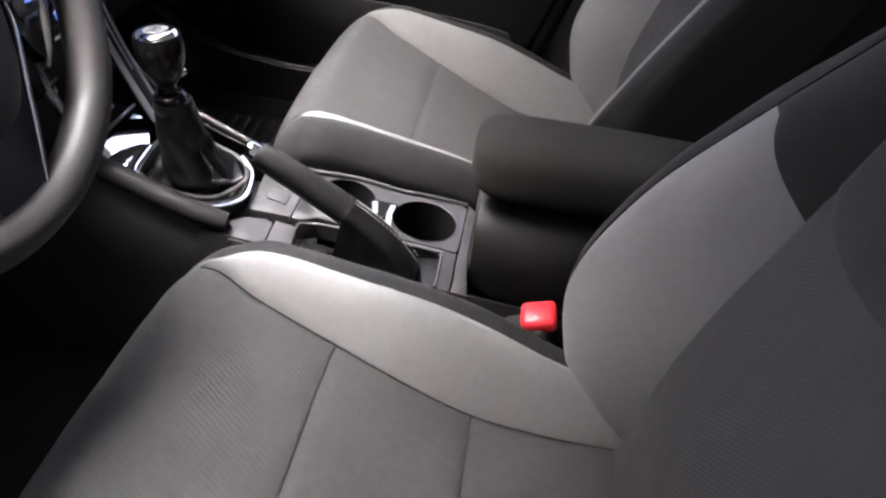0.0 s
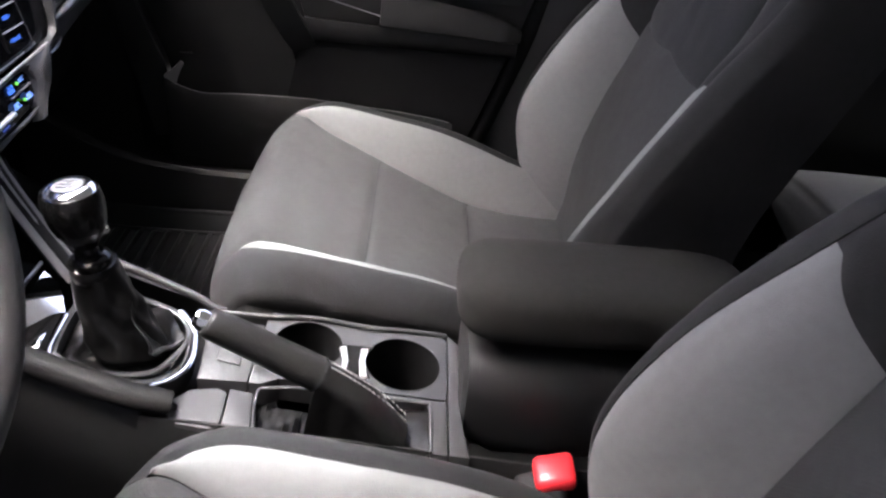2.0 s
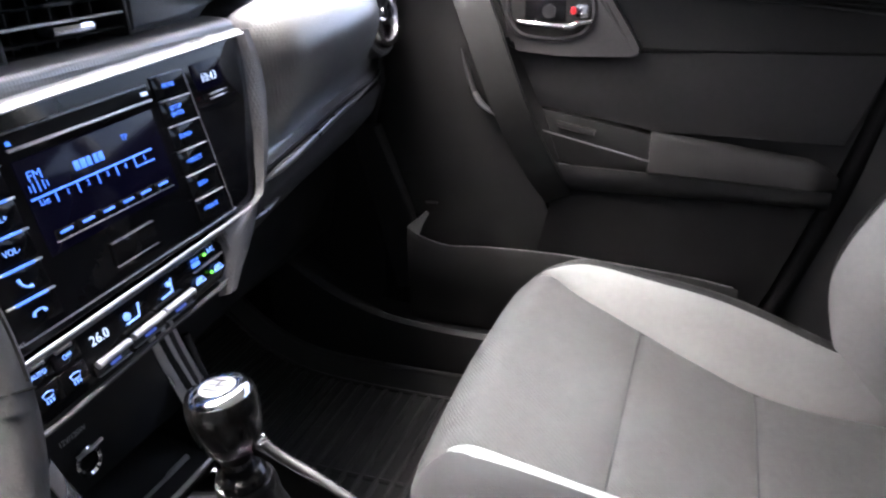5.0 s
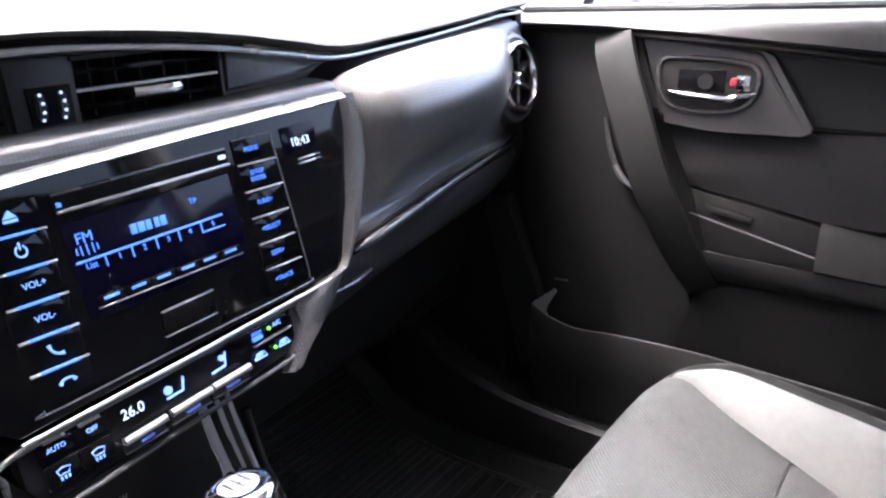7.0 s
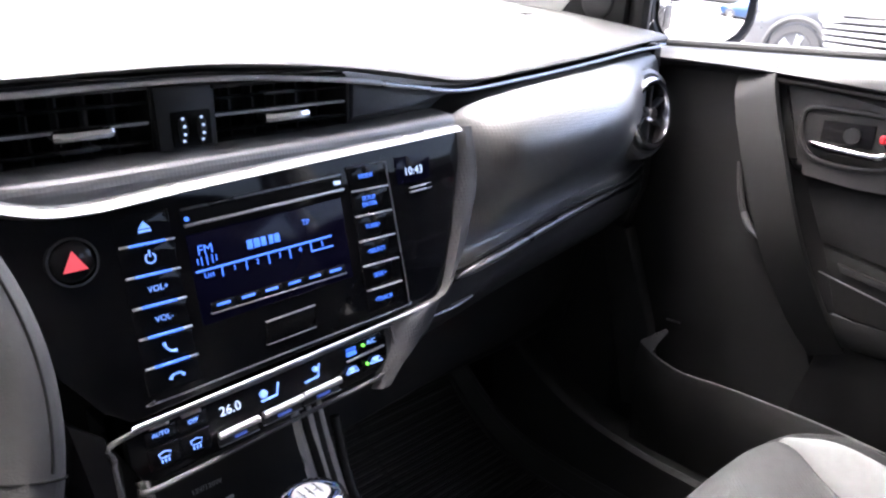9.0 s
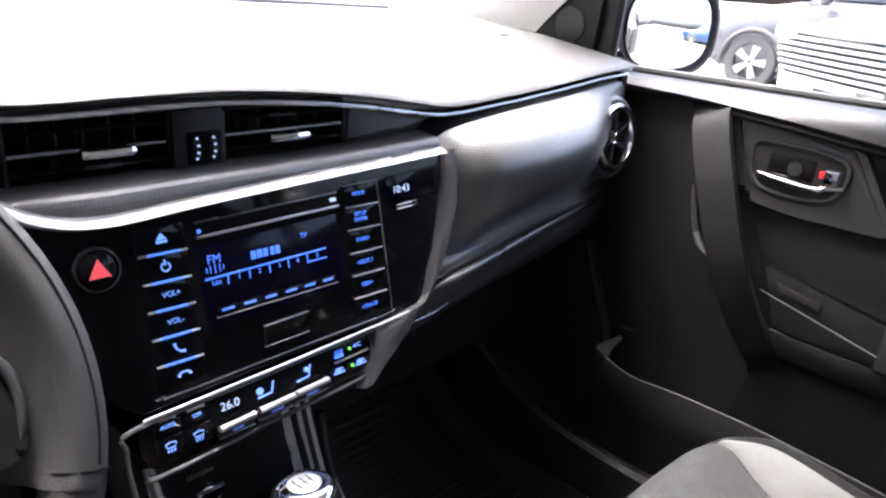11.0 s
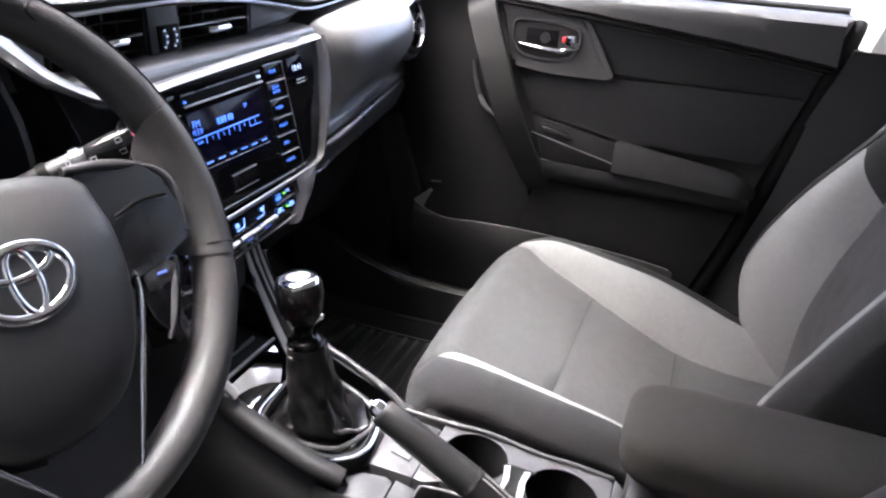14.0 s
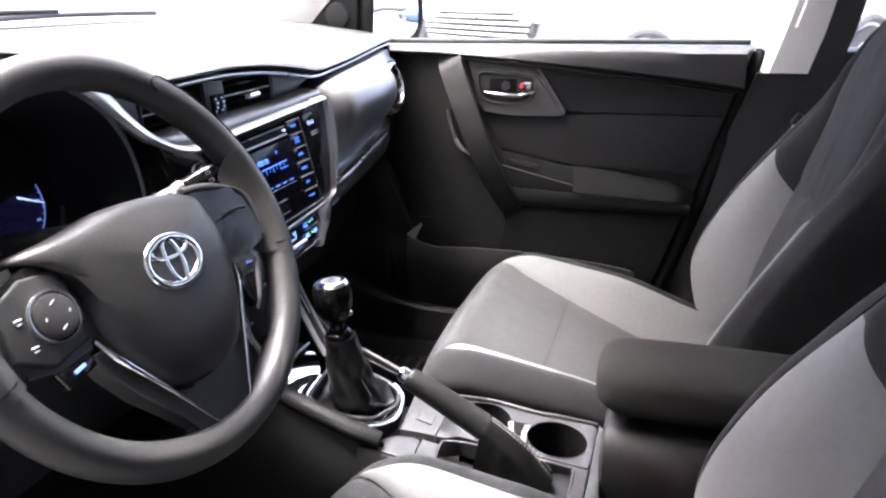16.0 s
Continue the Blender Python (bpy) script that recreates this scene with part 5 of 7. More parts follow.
for well in (cup, cup_front):
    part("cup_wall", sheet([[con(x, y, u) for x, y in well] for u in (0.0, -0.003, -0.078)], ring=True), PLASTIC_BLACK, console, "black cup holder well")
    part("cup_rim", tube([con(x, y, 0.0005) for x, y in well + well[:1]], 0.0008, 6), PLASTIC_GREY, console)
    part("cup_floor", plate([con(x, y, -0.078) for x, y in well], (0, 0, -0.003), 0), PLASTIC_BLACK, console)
bridge = part("bridge", plate([con(x, y, 0.0015) for x, y in [(-0.172, 0.037), (-0.131, 0.040), (-0.138, 0.033), (-0.1425, 0.020), (-0.141, 0.004), (-0.134, -0.008), (-0.170, -0.006), (-0.164, 0.006), (-0.1625, 0.020), (-0.166, 0.030)]], (0, 0, -0.004), 0.001), PLASTIC_BLACK, console)
part("bright_divider", plate([con(x, y, 0.004) for x, y in [(-0.170, 0.030), (-0.163, 0.033), (-0.1585, 0.012), (-0.160, -0.006), (-0.165, -0.006), (-0.164, 0.012)]], (0, 0, -0.004), 0.001), SATIN, bridge)
part("bright_divider", plate([con(x, y, 0.004) for x, y in [(-0.147, 0.032), (-0.138, 0.034), (-0.1425, 0.015), (-0.137, -0.010), (-0.145, -0.010), (-0.1475, 0.012)]], (0, 0, -0.004), 0.001), SATIN, bridge)
part("side_deck", plate([con(x, y) for x, y in [(-0.253, 0.052), (-0.253, -0.036), (-0.241, -0.036), (-0.226, -0.0265), (-0.245, 0.020)]], (0, 0, -0.03), 0.0015), DECK, console)
blank = part("switch_deck", plate([con(x, y) for x, y in [(-0.312, 0.055), (-0.254, 0.052), (-0.254, -0.036), (-0.302, -0.040)]], (0, 0, -0.03), 0.0015), DECK, console, "pale grey switch plate")
part("switch_blank", plate([con(x, y, 0.0018) for x, y in [(-0.292, 0.011), (-0.266, 0.007), (-0.265, -0.016), (-0.289, -0.012)]], (0, 0, -0.004), 0.0012), DECK, blank)
part("left_deck", plate([con(x, y, -0.004) for x, y in rounded([(-0.321, -0.072), (-0.304, -0.052), (-0.271, -0.0435), (-0.268, -0.098), (-0.312, -0.096)], keep=0.86)], (0, 0, -0.03), 0.004, 3), DECK, console)
part("left_deck", plate([con(x, y, -0.004) for x, y in [(-0.2695, -0.0435), (-0.246, -0.0455), (-0.239, -0.098), (-0.2665, -0.098)]], (0, 0, -0.03), 0.002), DECK, console)
part("brake_frame", plate([con(x, y, 0.0) for x, y in [(-0.150, -0.0265), (-0.053, -0.0265), (-0.053, -0.098), (-0.070, -0.098), (-0.070, -0.040), (-0.076, -0.033), (-0.150, -0.034)]], (0, 0, -0.03), 0.002), DECK, console)
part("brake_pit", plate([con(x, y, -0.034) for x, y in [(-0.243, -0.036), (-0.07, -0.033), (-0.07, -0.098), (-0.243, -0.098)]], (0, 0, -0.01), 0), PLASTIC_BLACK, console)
part("pit_edge", tube([con(-0.236, -0.097, -0.001), con(-0.2405, -0.070, -0.001), con(-0.2415, -0.050, 0.0), con(-0.236, -0.042, 0.0), con(-0.20, -0.036, 0.001), con(-0.12, -0.0345, 0.001), con(-0.078, -0.0345, 0.001), con(-0.071, -0.040, 0.001), con(-0.0695, -0.097, 0.001)], 0.0018, 8, smooth=50), SATIN_PLASTIC, console)
part("right_rim", tube([con(-0.31, 0.060, 0.002), con(-0.25, 0.064, 0.003), con(-0.20, 0.072, 0.003), con(-0.14, 0.070, 0.002), con(-0.10, 0.074, 0.002), con(-0.053, 0.076, 0.001)], 0.0028, 8, smooth=24), PLASTIC_GREY, console)
part("rear_collar", plate([con(x, y, 0.001) for x, y in [(-0.0515, 0.078), (-0.040, 0.064), (-0.0385, 0.03), (-0.043, -0.02), (-0.038, -0.06), (-0.032, -0.098), (-0.0515, -0.098)]], (0, 0, -0.03), 0.0015), DECK, console)
part("skirt", sheet([[con(x, -0.094, -0.002), con(x, -0.104, -0.03), con(x, -0.108, -0.10), (x, -0.108, 0.32)] for x in np.linspace(-0.34, 0.15, 14)], 0.004), PLASTIC_DEEP, console)

# raised rails and the gear lever surround
near_rail = spline([(-0.314, -0.080, 0.541), (-0.345, -0.084, 0.552), (-0.40, -0.080, 0.568), (-0.46, -0.072, 0.585), (-0.52, -0.070, 0.61)], 20)
part("rail", tube(near_rail, [0.012, 0.0135, 0.0135, 0.0135, 0.0135], 14, flat=0.85), RAIL, console, "black side rail")
far_rail = spline([(-0.300, 0.048, 0.548), (-0.325, 0.056, 0.560), (-0.38, 0.066, 0.578), (-0.44, 0.072, 0.600), (-0.485, 0.074, 0.64), (-0.505, 0.074, 0.70)], 26)
part("rail", tube(far_rail, 0.0044, 12, flat=1.1), PLASTIC_SHINE, console, "dark glossy side rail")
for y, thick in ((0.036, 0.0046), (0.0495, 0.0028), (0.0595, 0.0026)):
    part("leg", tube([(-0.440, y - 0.006, 0.590), (-0.468, y - 0.002, 0.64), (-0.492, y - 0.004, 0.70), (-0.499, y - 0.007, 0.738)], thick, 10, smooth=12, flat=0.6), SATIN, console, "silver strip up to the dashboard")
part("leg_core", tube([(-0.446, 0.042, 0.592), (-0.474, 0.046, 0.64), (-0.498, 0.048, 0.70), (-0.505, 0.048, 0.735)], 0.012, 10, smooth=12, flat=0.6), PLASTIC_DEEP, console)
part("leg", tube([(-0.445, -0.072, 0.600), (-0.470, -0.082, 0.64), (-0.490, -0.090, 0.69), (-0.498, -0.094, 0.725)], 0.0065, 10, smooth=12, flat=0.6), SATIN, console, "silver leg up to the dashboard")
part("far_side", sheet([[(x, 0.078, z + 0.0), (x, 0.086, z - 0.05), (x, 0.088, 0.31)] for x, z in [(-0.30, 0.53), (-0.38, 0.56), (-0.45, 0.59), (-0.52, 0.64), (-0.60, 0.68)]], 0.004), PLASTIC_DEEP, console)
part("near_side", sheet([[(x, -0.078, z), (x, -0.100, z - 0.03), (x, -0.105, z - 0.10), (x, -0.105, 0.31)] for x, z in [(-0.31, 0.535), (-0.38, 0.555), (-0.45, 0.575), (-0.52, 0.60), (-0.62, 0.66)]], 0.004), PLASTIC_DEEP, console)
ring = [(-0.405, 0.046), (-0.360, 0.043), (-0.337, 0.036), (-0.319, 0.016), (-0.3115, -0.012), (-0.3105, -0.037), (-0.319, -0.058), (-0.335, -0.0735), (-0.356, -0.0795), (-0.384, -0.080), (-0.418, -0.076), (-0.4255, -0.060), (-0.4285, -0.036), (-0.430, -0.012), (-0.428, 0.025), (-0.418, 0.043)]
ring_s = spline(ring + ring[:1], 60)[:-1]
inner = [(x * 0.90 + -0.368 * 0.10, y * 0.88 + -0.019 * 0.12) for x, y in ring_s]
surround = part("gear_surround", rings([[fore(x, y, u) for x, y in r] for r, u in ((ring_s, -0.02), (ring_s, 0.0), (inner, 0.001), (inner, -0.012))], False), PLASTIC, console, "black gear surround")
part("chrome_edge", tube([fore(x, y, 0.0012) for x, y in spline(ring[2:10], 50)], [0.0040, 0.0046, 0.0050, 0.0046, 0.0038, 0.0034, 0.0026, 0.0012], 10, flat=0.45), CHROME, surround, "chrome edge")
part("chrome_edge", tube([fore(x, y, 0.0012) for x, y in spline(ring[10:14], 18)], 0.0036, 10, flat=0.5), CHROME, surround, "chrome edge")
# Paler plastic draws the highlight along this ridge.
part("gaiter_frame", tube([fore(x, y, 0.001) for x, y in spline([(-0.420, -0.064), (-0.398, -0.0735), (-0.368, -0.0715), (-0.338, -0.0575), (-0.325, -0.032), (-0.3195, -0.004), (-0.327, 0.020), (-0.350, 0.034), (-0.392, 0.0385)], 60)], 0.0030, 10, flat=0.9), SATIN_PLASTIC, surround, "smooth frame round the boot, paler for its highlight")
blade = [(-0.4300, -0.009), (-0.4360, -0.0140), (-0.4420, -0.0225), (-0.4505, -0.040), (-0.4545, -0.0628), (-0.444, -0.0735), (-0.4225, -0.0765), (-0.4278, -0.060), (-0.4312, -0.036), (-0.4328, -0.012)]
part("surround_blade", plate([fore(x, y, 0.0026) for x, y in blade], (0, 0, -0.02), 0.0008), PLASTIC_BLACK, surround, "black wing of the gear surround")
# Chrome patch drawn for a glint on the wing.
part("blade_glint", plate([fore(x, y, 0.0032) for x, y in [(-0.4338, -0.040), (-0.4390, -0.0555), (-0.4375, -0.0650), (-0.4310, -0.0640), (-0.4332, -0.0520)]], (0, 0, -0.01), 0.0006), CHROME, surround, "glint drawn as a chrome patch on the surround wing")
part("front_plate", plate([(x, y, 0.5875 - 0.40 * (x + 0.455)) for x, y in [(-0.4695, 0.0390), (-0.4525, 0.0290), (-0.4420, 0.0120), (-0.4320, -0.0080), (-0.4400, -0.0170), (-0.4480, -0.0300), (-0.4530, -0.050), (-0.4540, -0.0700), (-0.4680, -0.0700)]], (0, 0, -0.02), 0), CHROME, console, "polished silver plate before the gear lever")
tray = part("tray", plate([(-0.485, 0.055, 0.590), (-0.485, -0.080, 0.590), (-0.60, -0.085, 0.605), (-0.60, 0.070, 0.605)], (0, 0, -0.01), 0.002), PLASTIC_DEEP, console, "open tray under the climate panel")
part("tray_lip", tube([(-0.477, 0.050, 0.5955), (-0.477, -0.060, 0.5955)], 0.0022, 8), SATIN, tray)
# Silver tube draws the light along the tray's rear edge.
part("tray_edge", tube([(-0.5015, 0.043, 0.594), (-0.5010, 0.018, 0.5945), (-0.5010, 0.015, 0.5935), (-0.5015, -0.048, 0.594)], [0.0026, 0.0026, 0.0017, 0.0017], 8), SATIN, tray, "silver tube drawn for light on the tray edge")
part("tray_back", box((-0.56, -0.10, 0.612), (-0.5335, 0.08, 0.735), 0.003), PLASTIC, console)
part("tray_side", plate([(-0.50, -0.096, 0.735), (-0.475, -0.090, 0.62), (-0.60, -0.096, 0.60), (-0.60, -0.096, 0.735)], (0, 0.01, 0), 0.002), PLASTIC, console)
SOCKET_TURN = Matrix.Rotation(radians(84), 4, "Y")
socket = part("power_socket", lathe([(0.0075, -0.006), (0.0085, 0.003), (0.0105, 0.0045), (0.0125, 0.003), (0.013, -0.008)], Matrix.Translation((-0.531, -0.029, 0.640)) @ SOCKET_TURN, 28, False), CHROME, console, "power socket with chrome ring")
part("socket_cap", lathe([(0.0, 0.002), (0.0075, 0.001), (0.0080, -0.004)], Matrix.Translation((-0.531, -0.029, 0.640)) @ SOCKET_TURN, 20), PLASTIC_BLACK, socket)
part("socket_flap", tube([(-0.525, -0.041, 0.653), (-0.523, -0.029, 0.6535), (-0.525, -0.016, 0.653)], 0.0016, 8), SATIN, socket)
part("socket_words", mesh_text("12V/120W", 0.0060, Matrix.Translation((-0.5325, -0.034, 0.667)) @ PANEL_TURN), SATIN, socket)


# ---- gear lever ----
gear = thing("gear_lever", (-0.38, -0.022, 0.55), "gear lever with gloss black knob and leather boot", "gear lever")
KN = pose(-0.396, -0.022, 0.730, 0, -5, 0)
part("knob", lathe([(0.0112, -0.058), (0.0128, -0.0555), (0.0165, -0.0495), (0.0212, -0.041), (0.0240, -0.032), (0.0252, -0.023), (0.0256, -0.014), (0.0250, -0.008), (0.0238, -0.003), (0.021, -0.001)], KN, 36), KNOB, gear, "glossy black knob")
cap_ = part("cap_ring", lathe([(0.0130, 0.0020), (0.0185, 0.0018), (0.0228, -0.001), (0.0241, -0.005)], KN, 40, False), CHROME, gear, "chrome cap ring")
part("cap", lathe([(0.0, 0.0024), (0.010, 0.0022), (0.0134, 0.0014), (0.0136, -0.002)], KN, 36), SATIN_DARK, gear)
for y in (-0.006, 0.0, 0.006):
    part("gate_mark", box((-0.0072, y - 0.0006, 0.0022), (0.0072, y + 0.0006, 0.0031), 0.0002), CHROME_DULL, gear).matrix_basis = KN @ Matrix.Translation((0, 0, 0))
part("gate_mark", box((-0.0006, -0.0062, 0.0022), (0.0006, 0.0062, 0.0031), 0.0002), CHROME_DULL, gear)
for m_ in [o for o in gear.children if o.name.startswith("gate_mark")]:
    m_.matrix_basis = Matrix.Translation(-gear.location) @ KN @ Matrix.Translation(gear.location)
part("pin", lathe([(0.0, 0.006), (0.0035, 0.005), (0.0045, 0.0), (0.0035, -0.005), (0.0, -0.006)], pose(-0.3795, -0.010, 0.681, 0, 80, 40), 14), CHROME, gear)
part("neck", lathe([(0.010, -0.01), (0.0108, 0.002), (0.0105, 0.02)], pose(-0.3915, -0.022, 0.662, 0, -5, 0), 20), KNOB, gear)
part("collar", lathe([(0.0165, -0.008), (0.0185, -0.002), (0.0185, 0.005), (0.0150, 0.0085), (0.0105, 0.009)], pose(-0.3895, -0.022, 0.654, 0, -6, 0), 30), KNOB, gear, "glossy collar")
boot = []
for k, (h, w) in enumerate(((0.0, 0.99), (0.02, 0.97), (0.05, 0.90), (0.07, 0.82), (0.06, 0.74), (0.03, 0.68), (0.02, 0.60), (0.06, 0.54), (0.14, 0.0), (0.26, 0.0), (0.40, 0.0), (0.55, 0.0), (0.70, 0.0), (0.84, 0.0), (0.95, 0.0), (1.0, 0.0))):
    lift = max(0.0, (h - 0.05) / 0.95)
    cx, cy = -0.368 + (-0.389 + 0.368) * lift ** 0.8, -0.020
    zc = 0.549 + (0.652 - 0.549) * h
    row = []
    for x, y in inner:
        a = math.atan2(y + 0.019, x + 0.368)
        rr = math.hypot(x + 0.368, y + 0.019)
        r = rr * w if w else 0.0210 + 0.017 * (1 - lift) ** 1.25
        crease = abs(math.sin(1.5 * a + 0.6 + 2.2 * h)) - 0.6
        wrinkle = abs(math.sin(3.0 * a + 6.5 * h + 0.8 * math.sin(11 * h))) - 0.6
        fold_ = 1 + (0.13 * crease + 0.12 * wrinkle + 0.05 * math.sin(5 * a - 23 * h)) * math.sin(math.pi * min(1, lift * 0.92 + 0.06)) ** 0.6 if not w else 1 + 0.025 * math.sin(4 * a + k)
        slope = -0.28 * r * math.cos(a) * (1 - lift)
        row.append((cx + r * fold_ * math.cos(a), cy + r * fold_ * math.sin(a), zc + slope + (0.003 * math.sin(5 * a + 9 * h) * (1 - lift))))
    boot.append(row)
part("boot", rings(spline(boot, 64), True), LEATHER, gear, "creased black leather boot")
part("boot_band", lathe([(0.0195, -0.008), (0.0212, -0.006), (0.0215, 0.001), (0.0200, 0.004), (0.0170, 0.005)], pose(-0.3885, -0.021, 0.6475, 0, -6, 0), 30), LEATHER, gear, "gathered leather band")
fold_rows = []
for k in np.linspace(0, 1, 15):
    k = float(k)
    near = Vector((-0.364, -0.026, 0.622)).lerp(Vector((-0.336, -0.053, 0.577)), k) + Vector((0.003, -0.001, 0.0)) * math.sin(3 * math.pi * k)
    far = Vector((-0.346, 0.033, 0.559)).lerp(Vector((-0.3215, -0.004, 0.5530)), k)
    fold_rows.append([near.lerp(far, float(q)) + Vector((-0.006, 0.004, -0.010)) * math.sin(math.pi * q) * (0.6 + 0.4 * k) + Vector((0, 0, 0.0022)) * math.sin(9 * q + 4 * k) * math.sin(math.pi * q) for q in np.linspace(0, 1, 15)])
flap_ = part("boot_fold", sheet(fold_rows, 0.0015), LEATHER, gear, "crumpled flap of the leather boot")
part("fold_edge", tube([p_[0] for p_ in fold_rows], 0.0014, 8), LEATHER, flap_)
# Lower fold edge made paler to draw its highlight.
part("fold_edge", tube(fold_rows[-1], [0.0022, 0.0030, 0.0032, 0.0026, 0.0018], 8), SATIN_PLASTIC, flap_, "paler fold edge drawn for its highlight")

# ---- handbrake ----
brake = thing("handbrake", (-0.18, -0.07, 0.5), "lowered black leather handbrake lever with stitched boot", "handbrake")
part("grip", tube([(-0.276, -0.0715, 0.6345), (-0.272, -0.0713, 0.632), (-0.255, -0.0705, 0.6225), (-0.225, -0.069, 0.604), (-0.195, -0.068, 0.586), (-0.180, -0.0675, 0.577)], [0.011, 0.0135, 0.0143, 0.0150, 0.0158, 0.0160], 20, flat=1.08, smooth=30), GRIP, brake, "smooth black grip")
part("button", tube([(-0.275, -0.0715, 0.634), (-0.281, -0.072, 0.6378), (-0.285, -0.0721, 0.640)], [0.0100, 0.0100, 0.0072], 20), CHROME, brake, "chrome release button")
part("ring", tube([(-0.181, -0.0675, 0.5775), (-0.178, -0.0674, 0.5757)], 0.0168, 22, flat=1.05), PLASTIC_SHINE, brake)
bsec = []
for x, y, z, r in spline([(-0.1795, -0.0674, 0.5765, 0.0165), (-0.165, -0.067, 0.566, 0.0172), (-0.148, -0.068, 0.553, 0.0185), (-0.130, -0.069, 0.535, 0.0205), (-0.116, -0.070, 0.514, 0.0225), (-0.100, -0.070, 0.490, 0.024)], 22):
    foot = 0.478
    top_ = [(y + r * math.cos(a), z + r * math.sin(a)) for a in np.linspace(-0.25, math.pi + 0.25, 15)]
    hang = max(0.0, z - foot)
    wave = 0.0022 * math.sin(x * 260)
    bsec.append([(x + 0.3 * r * (q[1] - z) / r, q[0], q[1]) for q in top_] + [(x - 0.10 * hang, y - r * 1.0 + wave, z - 0.5 * hang), (x - 0.16 * hang, y - r * 1.12 - wave, foot), (x - 0.16 * hang, y + r * 1.12 + wave, foot), (x - 0.10 * hang, y + r * 1.0 - wave, z - 0.5 * hang)])
part("boot", rings(bsec), LEATHER, brake, "black leather boot")
part("boot_skirt", sheet([[con(x, y, -0.030 + 0.004 * abs(math.sin(70 * y + 1.3 * k)) + 0.0015 * math.sin(3 * k)) for y in np.linspace(-0.097, -0.040, 14)] for k, x in enumerate(np.linspace(-0.240, -0.200, 9))], 0.002), LEATHER, brake, "crumpled leather skirt")
part("boot_skirt", sheet([[con(x, y, -0.022 + 0.005 * k + 0.003 * math.sin(70 * y + 9 * k)) for y in np.linspace(-0.097, -0.034, 9)] for k, x in enumerate(np.linspace(-0.125, -0.071, 4) )], 0.002), LEATHER, brake, "crumpled leather skirt")
boot_line = spline([(-0.177, -0.0674, 0.5745, 0.0168), (-0.165, -0.067, 0.566, 0.0172), (-0.148, -0.068, 0.553, 0.0187), (-0.130, -0.069, 0.535, 0.0217), (-0.116, -0.070, 0.514, 0.0252)], 20)
for phi in (76, 98):
    for (ax, ay, az, ar), (bx, by, bz, br) in zip(boot_line, boot_line[1:]):
        d_ = Vector((bx - ax, by - ay, bz - az)).normalized()
        side_v = Vector((0, 1, 0))
        top_v = Vector((0, 1, 0)).cross(d_) * -1
        top_v = top_v if top_v.z > 0 else -top_v
        c = Vector((ax, ay, az)) + float(ar + 0.0004) * (math.cos(radians(phi)) * side_v + math.sin(radians(phi)) * top_v)
        part("stitch", tube([c, c + d_ * 0.0034], 0.0007, 5), STITCH, brake)

# ---- armrest between the seats ----
arm = thing("armrest_box", (0.1, 0.01, 0.47), "charcoal cloth armrest lid on a black storage box", "armrest")


def slab(rows_, n=28):
    """A rounded slab: rows of (x, y centre, half width, z centre, half height)."""
    out = []
    for x, yc, w, zc, h in rows_:
        out.append([(x, yc + w * math.copysign(abs(math.cos(a)) ** 0.55, math.cos(a)), zc + h * math.copysign(abs(math.sin(a)) ** 0.6, math.sin(a))) for a in np.linspace(0, 2 * math.pi, n, endpoint=False)])
    return rings(out)


part("lid", slab(spline([(-0.0525, 0.024, 0.014, 0.625, 0.006), (-0.051, 0.024, 0.032, 0.625, 0.018), (-0.044, 0.024, 0.046, 0.625, 0.027), (-0.030, 0.024, 0.055, 0.624, 0.033), (-0.005, 0.024, 0.060, 0.623, 0.0355), (0.06, 0.024, 0.061, 0.623, 0.036), (0.13, 0.024, 0.061, 0.624, 0.035), (0.20, 0.024, 0.060, 0.623, 0.034), (0.235, 0.024, 0.054, 0.620, 0.029), (0.25, 0.024, 0.036, 0.617, 0.018)], 54), 48), CLOTH_ARM, arm, "charcoal cloth lid")
part("storage_box", slab([(-0.040, 0.014, 0.050, 0.53, 0.025), (-0.036, 0.014, 0.058, 0.515, 0.055), (0.0, 0.014, 0.060, 0.505, 0.068), (0.22, 0.014, 0.060, 0.505, 0.068), (0.23, 0.014, 0.056, 0.505, 0.06)], 36), PLASTIC, arm, "black storage box")

buckle = thing("belt_buckle", (0.05, -0.1, 0.45), "seat belt buckle with red release button", "buckle")
BT = Matrix.Rotation(radians(-18), 4, "Y") @ Matrix.Rotation(radians(8), 4, "X")
part("stem", box((0.025, -0.124, 0.40), (0.075, -0.084, 0.497), 0.008, 3, BT), PLASTIC_DEEP, buckle)
part("release_button", box((0.030, -0.121, 0.492), (0.070, -0.086, 0.512), 0.007, 3, BT), RED, buckle, "red release button")

# ---- steering wheel ----
wheel = thing("steering_wheel", (-0.42, -0.345, 0.85), "black steering wheel with silver spoke trims and round emblem", "steering wheel")
wn_ = Vector((math.cos(radians(24.5)), -0.075, math.sin(radians(24.5)))).normalized()
wx = Vector((0, 0, 1)).cross(wn_).normalized()
wy = wn_.cross(wx)
WM = Matrix.Translation((-0.405, -0.345, 0.877)) @ Matrix((wx, wy, wn_)).transposed().to_4x4()


def wp(u, v, h):
    return WM @ Vector((u, v, h))


RR, TR = 0.1685, 0.0160
part("rim", rings([[WM @ Vector(((RR + TR * math.cos(b)) * math.cos(a), (RR + TR * math.cos(b)) * math.sin(a), 0.0175 * math.sin(b))) for b in np.linspace(0, 2 * math.pi, 18, endpoint=False)] for a in np.linspace(0, 2 * math.pi, 97)], False), WHEEL_SKIN, wheel, "grained black rim")
